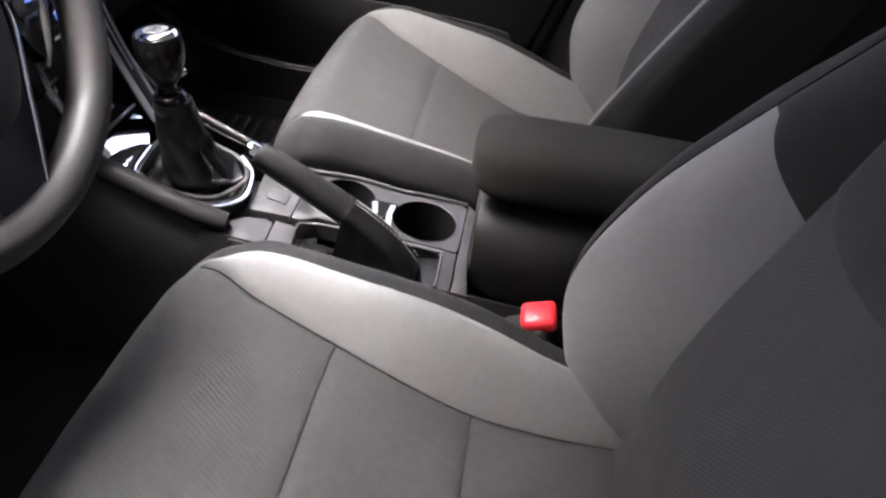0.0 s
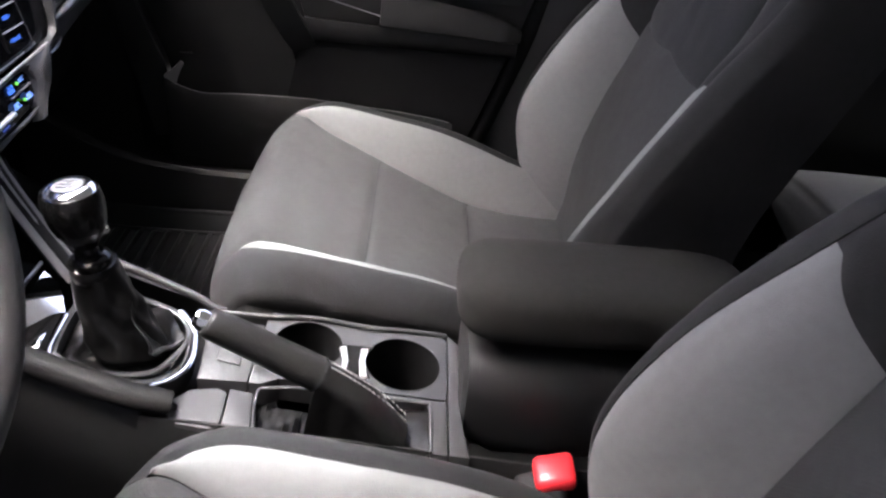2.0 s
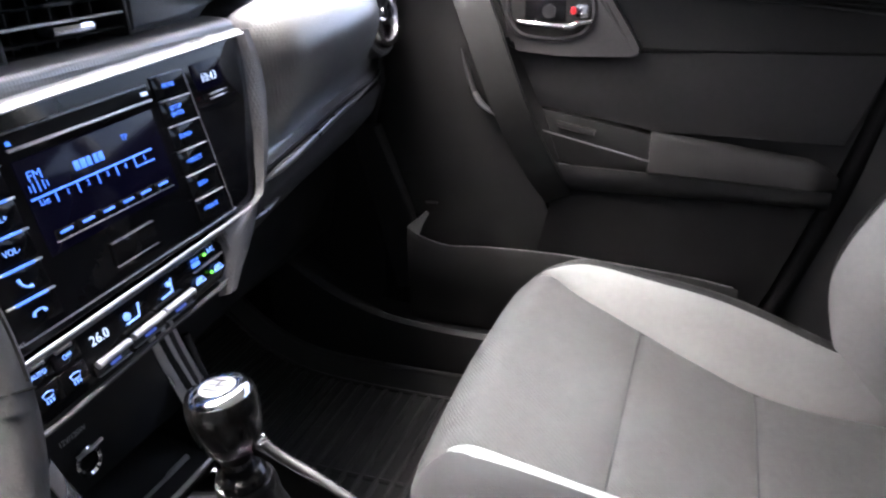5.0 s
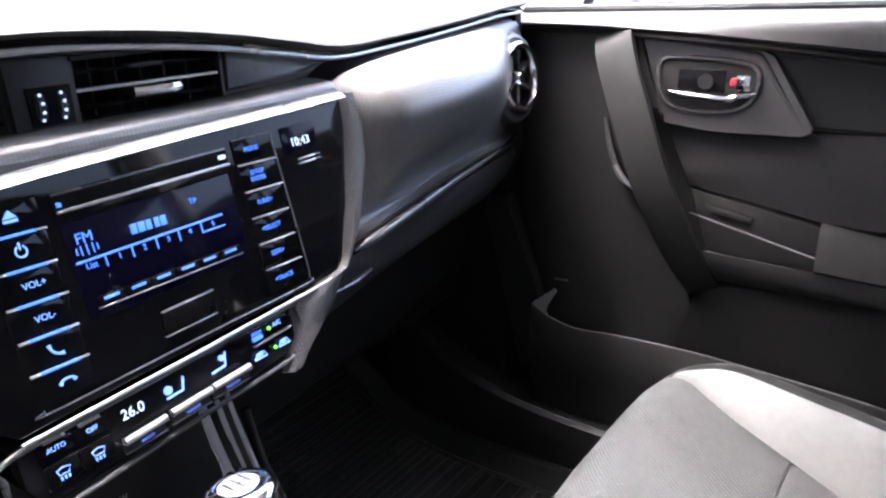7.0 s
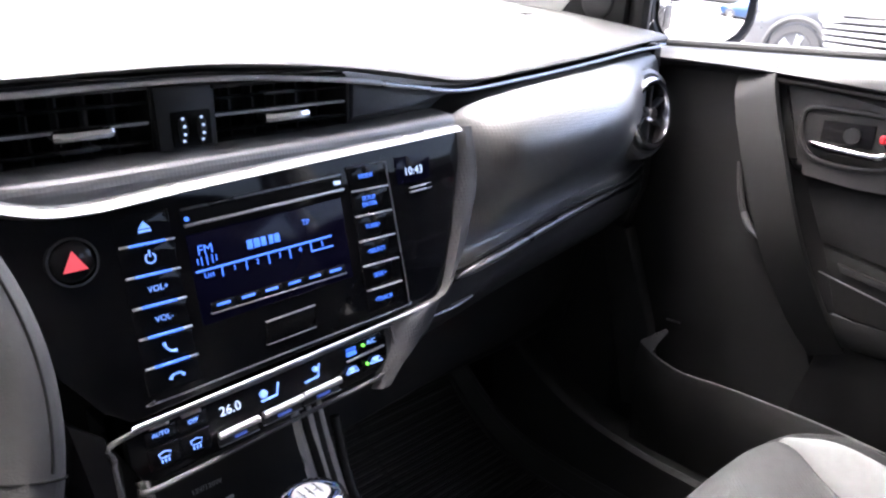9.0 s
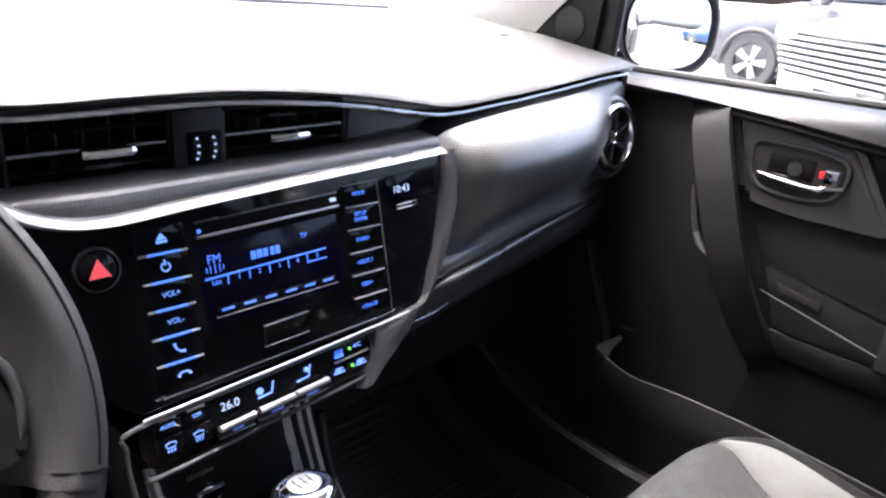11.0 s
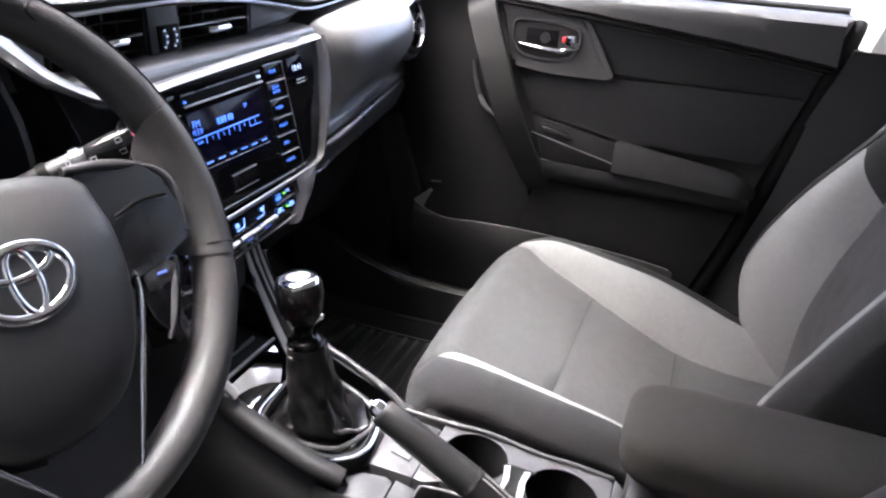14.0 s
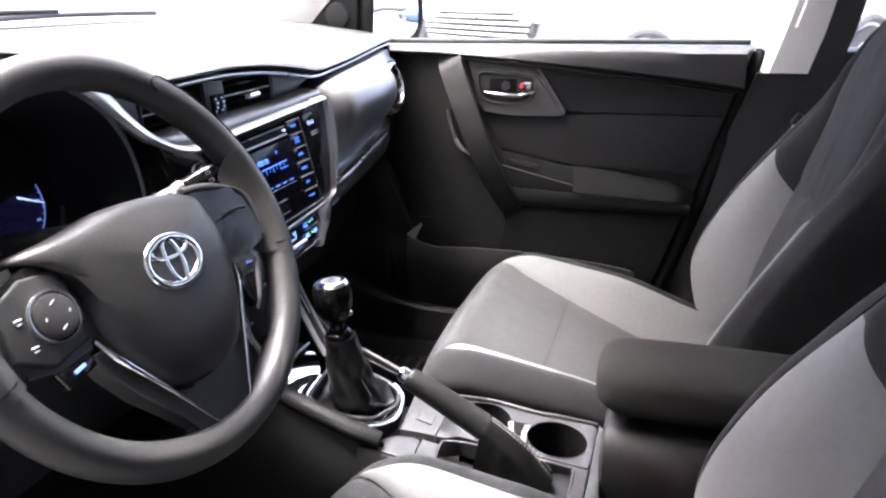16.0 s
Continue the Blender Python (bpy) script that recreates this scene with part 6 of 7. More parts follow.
for deg in (-15, 195):
    a = radians(deg)
    part("rim_seam", tube([WM @ Vector(((RR + (TR + 0.0002) * math.cos(b)) * math.cos(a), (RR + (TR + 0.0002) * math.cos(b)) * math.sin(a), 0.0177 * math.sin(b))) for b in np.linspace(0, 2 * math.pi, 25)], 0.0007, 6), PLASTIC_BLACK, wheel)
for sg in (1, -1):
    # leather web that runs from the spoke up on to the rim
    web = []
    for k in np.linspace(0, 1, 33):
        a, v = radians(-18 + 40 * k), -0.036 + 0.068 * k
        c_, s_ = math.cos(a), math.sin(a)
        flare = 0.006 * (2 * k - 1) ** 4
        rim_at = lambda r, h: np.array((r * c_, r * s_, h))
        block = np.array((0.124, v, 0.0070))
        inside = rim_at(RR - 0.0145, 0.0100)
        keys_ = [rim_at(RR + 0.010, 0.0140), rim_at(RR + 0.004, 0.0172), rim_at(RR - 0.004, 0.0176), inside, inside * 0.66 + block * 0.34 - (0, 0, 0.0035 + flare), inside * 0.3 + block * 0.7 - (0, 0, 0.0025 + flare), block - (0, 0, flare * 0.5), np.array((0.112, v, 0.002))]
        web.append([wp(sg * u, w, h) for u, w, h in spline(keys_, 26)])
    part("thumb_rest", sheet(web, 0.006), WHEEL_SKIN, wheel)
    part("rim_piping", tube([WM @ Vector((sg * (RR + 0.0085) * math.cos(a), (RR + 0.0085) * math.sin(a), 0.0152)) for a in np.linspace(radians(-14), radians(56), 40)], 0.0008, 6), PLASTIC_BLACK, wheel)
    part("rim_piping", tube([WM @ Vector((sg * (RR + 0.0085 - 0.016 * math.sin(q)) * math.cos(radians(56) + 0.05 * math.sin(2 * q)), (RR + 0.0085 - 0.016 * math.sin(q)) * math.sin(radians(56) + 0.05 * math.sin(2 * q)), 0.0152 + 0.002 * math.sin(2 * q))) for q in np.linspace(0, math.pi / 2, 10)], 0.0008, 6), PLASTIC_BLACK, wheel)
right_line = spline([(0.0, 0.050), (0.029, 0.048), (0.056, 0.043), (0.076, 0.034), (0.080, 0.018), (0.082, -0.005), (0.079, -0.036), (0.066, -0.072), (0.045, -0.101), (0.022, -0.1125), (0.0, -0.115)], 44)
left_line = spline([(0.0, 0.050), (-0.030, 0.049), (-0.066, 0.043), (-0.092, 0.0405), (-0.110, 0.039), (-0.113, 0.034), (-0.101, 0.028), (-0.085, 0.017), (-0.077, -0.002), (-0.078, -0.036), (-0.069, -0.068), (-0.045, -0.101), (-0.022, -0.1125), (0.0, -0.115)], 56)
shield = [tuple(p) for p in right_line] + [tuple(p) for p in left_line[-2:0:-1]]
plain_left = spline([(-u, v) for u, v in right_line], 56)
plain = [tuple(p) for p in right_line] + [tuple(p) for p in plain_left[-2:0:-1]]
cover_rows = []
for k, h, even in ((0.98, -0.03, 0.0), (1.0, 0.002, 0.0), (0.985, 0.010, 0.05), (0.95, 0.0165, 0.25), (0.90, 0.0205, 0.55), (0.80, 0.0240, 0.9), (0.65, 0.0268, 1.0), (0.45, 0.0288, 1.0), (0.2, 0.030, 1.0)):
    cover_rows.append([wp((a + (c - a) * even) * k, -0.012 + (b + (d - b) * even + 0.012) * k, h - (0.10 * max(0, b) if k > 0.5 else 0)) for (a, b), (c, d) in zip(shield, plain)])
part("airbag_cover", rings(cover_rows), COVER, wheel, "grained black airbag cover")
spk = lambda pts, h, d, b, seg=3: plate([wp(u, v, h) for u, v in pts], wn_ * -d, b, seg)
part("right_spoke", spk(rounded([(0.066, 0.040), (0.095, 0.037), (0.126, 0.030), (0.138, 0.014), (0.145, -0.018), (0.142, -0.028), (0.115, -0.036), (0.078, -0.042)], keep=0.85), 0.0095, 0.03, 0.007, 4), SPOKE, wheel)
part("cover_gap", tube([wp(u, v, 0.0075) for u, v in left_line[27:52]], 0.0022, 8), PLASTIC_BLACK, wheel)
part("spoke_line", tube([wp(0.088, 0.003, 0.0098), wp(0.112, 0.0075, 0.0100), wp(0.134, 0.0055, 0.0098)], [0.0009, 0.0015, 0.0011], 6, smooth=12), PLASTIC_BLACK, wheel)
# Paler tubes draw highlights on the spoke's groove, upper edge and crease.
part("spoke_line_glint", tube([wp(0.088, 0.0010, 0.0097), wp(0.112, 0.0050, 0.0099), wp(0.135, 0.0028, 0.0097)], 0.0008, 6, smooth=12), SATIN_PLASTIC, wheel)
part("spoke_brow", tube([wp(0.066, 0.0405, 0.0085), wp(0.088, 0.0385, 0.0080), wp(0.108, 0.0345, 0.0070), wp(0.128, 0.0295, 0.0060)], [0.0030, 0.0042, 0.0044, 0.0024], 10, smooth=18), WHEEL_SKIN, wheel, "rounded upper edge of the spoke")
part("spoke_ridge", tube([wp(0.120, 0.0310, 0.0075), wp(0.1335, 0.0255, 0.0085), wp(0.1420, 0.0150, 0.0090), wp(0.1445, 0.0, 0.0090), wp(0.1430, -0.015, 0.0085), wp(0.1395, -0.026, 0.0070)], [0.0012, 0.0024, 0.0030, 0.0026, 0.0020, 0.0012], 10, smooth=30), SATIN_PLASTIC, wheel, "paler tube drawn for the highlight on the leather crease")
part("left_spoke", spk(rounded([(-0.066, 0.035), (-0.095, 0.031), (-0.126, 0.023), (-0.140, 0.012), (-0.150, -0.026), (-0.146, -0.044), (-0.115, -0.050), (-0.078, -0.044)], keep=0.85), 0.008, 0.03, 0.005), SPOKE, wheel)
pad = part("switch_pad", spk([(-0.080, 0.018), (-0.115, 0.022), (-0.142, 0.010), (-0.146, -0.030), (-0.120, -0.046), (-0.086, -0.038)], 0.0105, 0.01, 0.003), PLASTIC, wheel)
part("switch_ring", lathe([(0.0178, 0.0), (0.0184, 0.0022), (0.0198, 0.0024), (0.0206, 0.0)], WM @ Matrix.Translation((-0.104, -0.012, 0.0105)), 40, False), SATIN_DARK, pad, "satin ring round the four-way switch")
part("round_switch", lathe([(0.0, 0.0045), (0.012, 0.0045), (0.0165, 0.003), (0.018, 0.0), (0.018, -0.006)], WM @ Matrix.Translation((-0.104, -0.012, 0.011)), 32), PLASTIC_GREY, pad, "round four-way switch")
for du, dv in ((0.010, 0.0), (-0.010, 0.0), (0.0, 0.010), (0.0, -0.010)):
    c = wp(-0.104 + du, -0.012 + dv, 0.0158)
    part("switch_mark", tube([c + wx * 0.0022 * (1 if dv else 0.3) + wy * 0.0012, c, c - wx * 0.0022 * (1 if dv else 0.3) - wy * 0.0012], 0.0005, 6), LAMP_PALE_PAINT, pad)
for u, v in ((-0.130, -0.004), (-0.128, -0.026)):
    c = wp(u, v, 0.0108)
    part("switch_mark", tube([c - wx * 0.003, c + wx * 0.003], 0.0008, 6), LAMP_PALE_PAINT, pad)
    part("switch_mark", tube([c - wx * 0.002 - wy * 0.003, c + wx * 0.002 - wy * 0.003], 0.0007, 6), LAMP_PALE_PAINT, pad)
lowpad = part("lower_switch", spk([(-0.122, -0.050), (-0.092, -0.046), (-0.090, -0.058), (-0.118, -0.064)], 0.0095, 0.008, 0.002), GLOSS, wheel)
part("switch_mark", tube([wp(-0.110, -0.055, 0.0097), wp(-0.100, -0.053, 0.0097)], 0.0014, 6), LAMP_PALE, lowpad)
rpad = part("right_switch", spk(rounded([(0.082, -0.036), (0.108, -0.033), (0.125, -0.038), (0.122, -0.050), (0.106, -0.078), (0.093, -0.086), (0.085, -0.070)], keep=0.88), 0.0080, 0.012, 0.002), GLOSS, wheel, "black lower switch block")
part("switch_key", spk(rounded([(0.090, -0.040), (0.112, -0.037), (0.119, -0.043), (0.114, -0.052), (0.090, -0.054)], keep=0.9), 0.0092, 0.003, 0.001), PLASTIC_DEEP, rpad)
part("switch_mark", tube([wp(0.101, -0.0445, 0.0094), wp(0.109, -0.0450, 0.0094)], 0.0009, 6), LAMP_BLUE_DIM, rpad)
part("switch_rail", tube([wp(0.1165, -0.046, 0.0075), wp(0.1085, -0.061, 0.0085), wp(0.0995, -0.077, 0.0080), wp(0.091, -0.089, 0.0060)], [0.0016, 0.0026, 0.0026, 0.0016], 8, smooth=18), SATIN_PLASTIC, rpad)
part("lower_spoke", spk([(-0.090, -0.050), (-0.050, -0.050), (-0.030, -0.080), (0.0, -0.090), (0.030, -0.080), (0.050, -0.050), (0.084, -0.046), (0.066, -0.082), (0.050, -0.116), (0.036, -0.145), (0.034, -0.163), (-0.040, -0.163), (-0.034, -0.156), (-0.031, -0.146), (-0.043, -0.130), (-0.069, -0.097), (-0.084, -0.070)], 0.006, 0.02, 0.003), PLASTIC_GREY, wheel)
part("spoke_trim", tube([wp(0.0850, -0.040, 0.009), wp(0.0795, -0.056, 0.0105), wp(0.065, -0.084, 0.0105), wp(0.048, -0.119, 0.009), wp(0.032, -0.152, 0.007)], [0.0015, 0.0021, 0.0022, 0.0019, 0.0011], 10, flat=1.2, smooth=26), CHROME_DULL, wheel, "satin silver spoke trim")
part("spoke_trim", tube([wp(-0.0835, -0.042, 0.009), wp(-0.073, -0.064, 0.0105), wp(-0.055, -0.090, 0.0105), wp(-0.034, -0.121, 0.009), wp(-0.013, -0.153, 0.007)], [0.0014, 0.0027, 0.0020, 0.0013, 0.0009], 10, flat=1.2, smooth=26), CHROME_DULL, wheel, "satin silver spoke trim")
EM = WM @ Matrix.Translation((0.003, -0.012, 0.0285))


def loop_bar(rx, ry, oy, r, flat=0.6, n=44):
    return tube([EM @ Vector((rx * math.cos(a), oy + ry * math.sin(a), 0.001)) for a in np.linspace(0, 2 * math.pi, n + 1)], r, 10, flat=flat, up=wn_, cap=False)


part("emblem_seat", lathe([(0.0, -0.0005), (0.030, -0.0008), (0.032, -0.002)], EM @ Matrix.Diagonal((1, 0.76, 1, 1)), 40), PLASTIC_DEEP, wheel)
em = part("emblem", loop_bar(0.0285, 0.0205, 0.0, 0.0034), CHROME, wheel, "chrome oval emblem")
part("emblem_loop", loop_bar(0.0085, 0.0195, 0.0, 0.0024), CHROME, em)
part("emblem_loop", loop_bar(0.0200, 0.0080, 0.0105, 0.0024), CHROME, em)

# ---- floor of the passenger side ----
mat_ = thing("rubber_floor_mat", (-0.55, 0.35, 0.30), "black ribbed rubber floor mat in the passenger footwell", "floor mat")
prof = spline([(-0.30, 0.315), (-0.45, 0.308), (-0.62, 0.308), (-0.72, 0.320), (-0.80, 0.36), (-0.88, 0.43)], 24)
part("tray", sheet([[(x, y, z + (0.028 if y in (0.105, 0.585) else 0.0) ) for y in (0.105, 0.125, 0.25, 0.40, 0.565, 0.585)] for x, z in prof], 0.004), RUBBER, mat_)
for x, z in spline(prof[1:-1], 34):
    part("rib", tube([(x, 0.150, z + 0.002), (x, 0.155, z + 0.0045), (x, 0.545, z + 0.0045), (x, 0.550, z + 0.002)], 0.0048, 8), RUBBER, mat_)
for y in (0.145, 0.35, 0.555):
    part("cross_rib", tube([(x, y, z + 0.003) for x, z in prof[1:-1]], 0.005, 8), RUBBER, mat_)
for x0 in (0.105, 0.585):
    part("rim", tube([(x, x0, z + 0.030) for x, z in prof], 0.005, 8), RUBBER, mat_)
side_ = spline([(0.30, 0.600, 0.405), (-0.10, 0.600, 0.412), (-0.40, 0.600, 0.416), (-0.50, 0.600, 0.420), (-0.60, 0.600, 0.436), (-0.69, 0.600, 0.475), (-0.78, 0.600, 0.54)], 40)
solid("sill_trim", sheet([[(x, 0.585, 0.29), (x, 0.588, z - 0.03), (x, 0.592, z - 0.006), (x, 0.600, z), (x, 0.615, z - 0.001), (x, 0.66, z - 0.004), (x, 0.67, z - 0.10)] for x, y, z in side_], 0.004), PLASTIC, "black door sill scuff trim", "sill trim", "structure")
solid("sill_trim_left", sheet([[(x, -0.585, 0.29), (x, -0.592, z - 0.006), (x, -0.60, z), (x, -0.68, z - 0.004), (x, -0.70, z - 0.2)] for x, y, z in side_], 0.004), PLASTIC, "black door sill scuff trim", "sill trim", "structure")
solid("floor", box((-1.1, -0.66, 0.22), (1.3, 0.66, 0.295), 0), CARPET, "black carpeted cabin floor", "floor", "structure")
solid("toe_board", box((-1.12, -0.66, 0.2), (-0.95, 0.66, 0.62), 0.05, 3, Matrix.Rotation(radians(-12), 4, "Y")), CARPET, "black carpeted toe board", "wall", "structure")
solid("firewall", box((-1.22, -0.70, 0.2), (-1.12, 0.70, 0.985), 0), PLASTIC_DEEP, "black bulkhead behind the dashboard", "wall", "structure")

# ---- pillars, roof and rear of the cabin ----
solid("pillar_trim_lower", rings([[(x + dx, y, z) for dx, y in ((0.0, 0.665), (0.10, 0.655), (0.13, 0.675), (0.13, 0.73), (0.0, 0.73))] for x, z in ((-0.02, 0.40), (0.045, 0.62), (0.10, 0.78), (0.152, 0.928))]), PLASTIC, "dark lower door pillar trim", "pillar trim", "structure")
solid("pillar_trim_upper", rings([[(x + dx, y - 0.10 * max(0, z - 0.98), z) for dx, y in ((0.0, 0.672), (0.012, 0.652), (0.080, 0.647), (0.096, 0.668), (0.096, 0.73), (0.0, 0.73))] for x, z in ((0.158, 0.930), (0.172, 0.98), (0.192, 1.06), (0.225, 1.20), (0.255, 1.38))]), PILLAR, "pale grey upper door pillar trim", "pillar trim", "structure")
solid("pillar_cover", rings([[(x + dx, y - 0.10 * max(0, z - 0.98), z) for dx, y in ((0.020, 0.66), (0.026, 0.642), (0.074, 0.640), (0.080, 0.66))] for x, z in ((0.180, 1.010), (0.192, 1.06), (0.225, 1.20), (0.255, 1.38))]), PILLAR, "pale grey belt guide cover on the pillar", "pillar trim", "structure")
solid("door_seal", tube([(0.158, 0.712, 0.965), (0.136, 0.690, 0.90), (0.072, 0.676, 0.68), (0.010, 0.668, 0.50), (-0.032, 0.666, 0.38)], [0.010, 0.018, 0.019, 0.019, 0.019], 10, smooth=20), PLASTIC_BLACK, "black rubber door seal", "seal", "structure")
for side_name, sg in (("right", 1), ("left", -1)):
    edge_a = spline([(-1.075, 0.690, 1.026), (-0.93, 0.668, 1.078), (-0.72, 0.635, 1.165), (-0.36, 0.550, 1.375)], 24)
    edge_b = spline([(-0.800, 0.705, 0.990), (-0.700, 0.692, 1.085), (-0.590, 0.665, 1.165), (-0.30, 0.585, 1.375)], 24)
    solid("pillar_front_" + side_name, sheet([[(a[0] + (b[0] - a[0]) * k, sg * (a[1] + (b[1] - a[1]) * k - 0.016 * math.sin(math.pi * k)), a[2] + (b[2] - a[2]) * k) for k in np.linspace(0, 1, 9)] for a, b in zip(edge_a, edge_b)], 0.012), PILLAR, "pale windscreen pillar trim", "pillar trim", "structure")
solid("pillar_left", rings([[(x + dx, y, z) for dx, y in ((0.0, -0.73), (0.12, -0.73), (0.12, -0.67), (0.0, -0.68))] for x, z in ((0.16, 0.30), (0.20, 0.93), (0.28, 1.38))]), PLASTIC, "dark door pillar", "pillar trim", "structure")
belt = thing("seat_belt", (0.19, 0.63, 0.50), "dark grey seat belt strap along the door pillar", "seat belt")
part("strap", sheet([[(x, y, z), (x + 0.045, y - 0.004, z)] for x, y, z in ((0.285, 0.610, 1.20), (0.250, 0.628, 1.0), (0.195, 0.636, 0.80), (0.135, 0.640, 0.62), (0.11, 0.62, 0.46))], 0.0015), STRAP, belt)
tongue = thing("belt_tongue", (0.212, 0.62, 0.826), "small chrome seat belt tongue hanging on the strap", "seat belt")
part("plate", box((0.208, 0.618, 0.808), (0.222, 0.623, 0.846), 0.003, 2, Matrix.Rotation(radians(32), 4, "Y")), CHROME, tongue, "chrome tongue plate")
part("grip", box((0.216, 0.615, 0.840), (0.236, 0.627, 0.862), 0.004, 2, Matrix.Rotation(radians(32), 4, "Y")), PLASTIC_DEEP, tongue)
roof_rows = [[(x, y, 1.40 + 0.05 * (1 - (y / 0.6) ** 2) - 0.09 * max(0, abs(x - 0.4) - 0.5) - 0.8 * max(0, abs(y) - 0.56)) for y in np.linspace(-0.68, 0.68, 35)] for x in np.linspace(-0.42, 1.45, 12)]
solid("roof", sheet(roof_rows, -0.03), LINING, "pale cloth headlining under the roof", "ceiling", "structure")
solid("wall_right_rear", box((0.26, 0.66, 0.22), (1.45, 0.74, 0.97), 0.01), PLASTIC, "dark rear door panel", "wall", "structure")
solid("wall_left_rear", box((0.28, -0.74, 0.22), (1.45, -0.67, 0.97), 0.01), PLASTIC, "dark rear door panel", "wall", "structure")
# Closed up to the roof, out of view, to keep rear light out.
solid("wall_rear", box((1.45, -0.74, 0.22), (1.50, 0.74, 1.40), 0.01), PLASTIC, "unseen full-height rear panel added to block light", "wall", "structure")
solid("pillar_rear_right", rings([[(x, 0.60 - k, z), (x + 0.26, 0.58 - k, z), (x + 0.26, 0.70 - k, z), (x, 0.73 - k, z)] for x, z, k in ((1.20, 0.96, 0.0), (1.15, 1.40, 0.1))]), PILLAR, "pale rear pillar trim", "pillar trim", "structure")
solid("pillar_rear_left", rings([[(x, k - 0.60, z), (x + 0.26, k - 0.58, z), (x + 0.26, k - 0.70, z), (x, k - 0.73, z)] for x, z, k in ((1.20, 0.96, 0.0), (1.15, 1.40, 0.1))]), PILLAR, "pale rear pillar trim", "pillar trim", "structure")
rear = thing("rear_seat", (0.9, 0.0, 0.30), "grey cloth rear bench seat", "car seat")
part("plinth", box((0.57, -0.56, 0.293), (1.1, 0.56, 0.43), 0.02), CARPET, rear)
# Lighter cloth makes up for rear window light missing on the cushion.
part("cushion", slab(spline([(0.525, 0.0, 0.54, 0.485, 0.02), (0.535, 0.0, 0.57, 0.485, 0.05), (0.57, 0.0, 0.59, 0.488, 0.068), (0.80, 0.0, 0.595, 0.482, 0.068), (1.05, 0.0, 0.595, 0.475, 0.065)], 24), 40), CLOTH_LIGHT, rear, "light grey cloth cushion, lightened in place of rear window light")
part("backrest", slab(spline([(0.93, 0.0, 0.58, 0.72, 0.20), (0.97, 0.0, 0.59, 0.75, 0.27), (1.08, 0.0, 0.59, 0.77, 0.27), (1.12, 0.0, 0.57, 0.77, 0.24)], 12), 40), CLOTH_MID, rear)

# windscreen and its lower edge
screen_rows = []
for k, z in ((0.0, 1.02), (0.5, 1.20), (1.0, 1.38)):
    screen_rows.append([(-1.28 + 0.17 * (y / 0.66) ** 2 + 0.86 * k + 0.10 * k * (y / 0.66) ** 2, y * (1 - 0.12 * k), z) for y in np.linspace(-0.68, 0.68, 15)])
wind = solid("windscreen", sheet(screen_rows, 0.004), GLASS, "clear sloping windscreen", "windscreen", "structure")
wind.visible_shadow = False
solid("windscreen_edge", tube([(-1.250 + 0.17 * (y / 0.66) ** 2, y, 1.032) for y in np.linspace(-0.66, 0.66, 25)], 0.006, 8), RUBBER, "black lower windscreen edge", "seal", "structure")
own = thing("bonnet", (-1.7, 0.0, 0.85), "pale bonnet of the car beyond the windscreen", "bonnet")
part("panel", sheet([[(x, y, z - 0.05 * (y / 0.75) ** 2 - 0.10 * max(0, abs(y) - 0.62)) for y in np.linspace(-0.80, 0.80, 17)] for x, z in ((-1.30, 0.975), (-1.45, 0.965), (-1.75, 0.93), (-2.05, 0.86), (-2.20, 0.76))], 0.004), PAINT_OUT, own)
wiper = thing("wiper", (-1.3, 0.2, 1.0), "black windscreen wiper resting on the glass", "wiper")
part("blade", tube([(-1.30, 0.22, 1.046), (-1.26, 0.50, 1.052), (-1.20, 0.74, 1.048)], 0.006, 8, smooth=12), RUBBER, wiper)
part("arm", tube([(-1.36, 0.06, 1.02), (-1.30, 0.32, 1.056), (-1.26, 0.50, 1.060)], [0.011, 0.008, 0.005], 8, smooth=10), PLASTIC_DEEP, wiper)


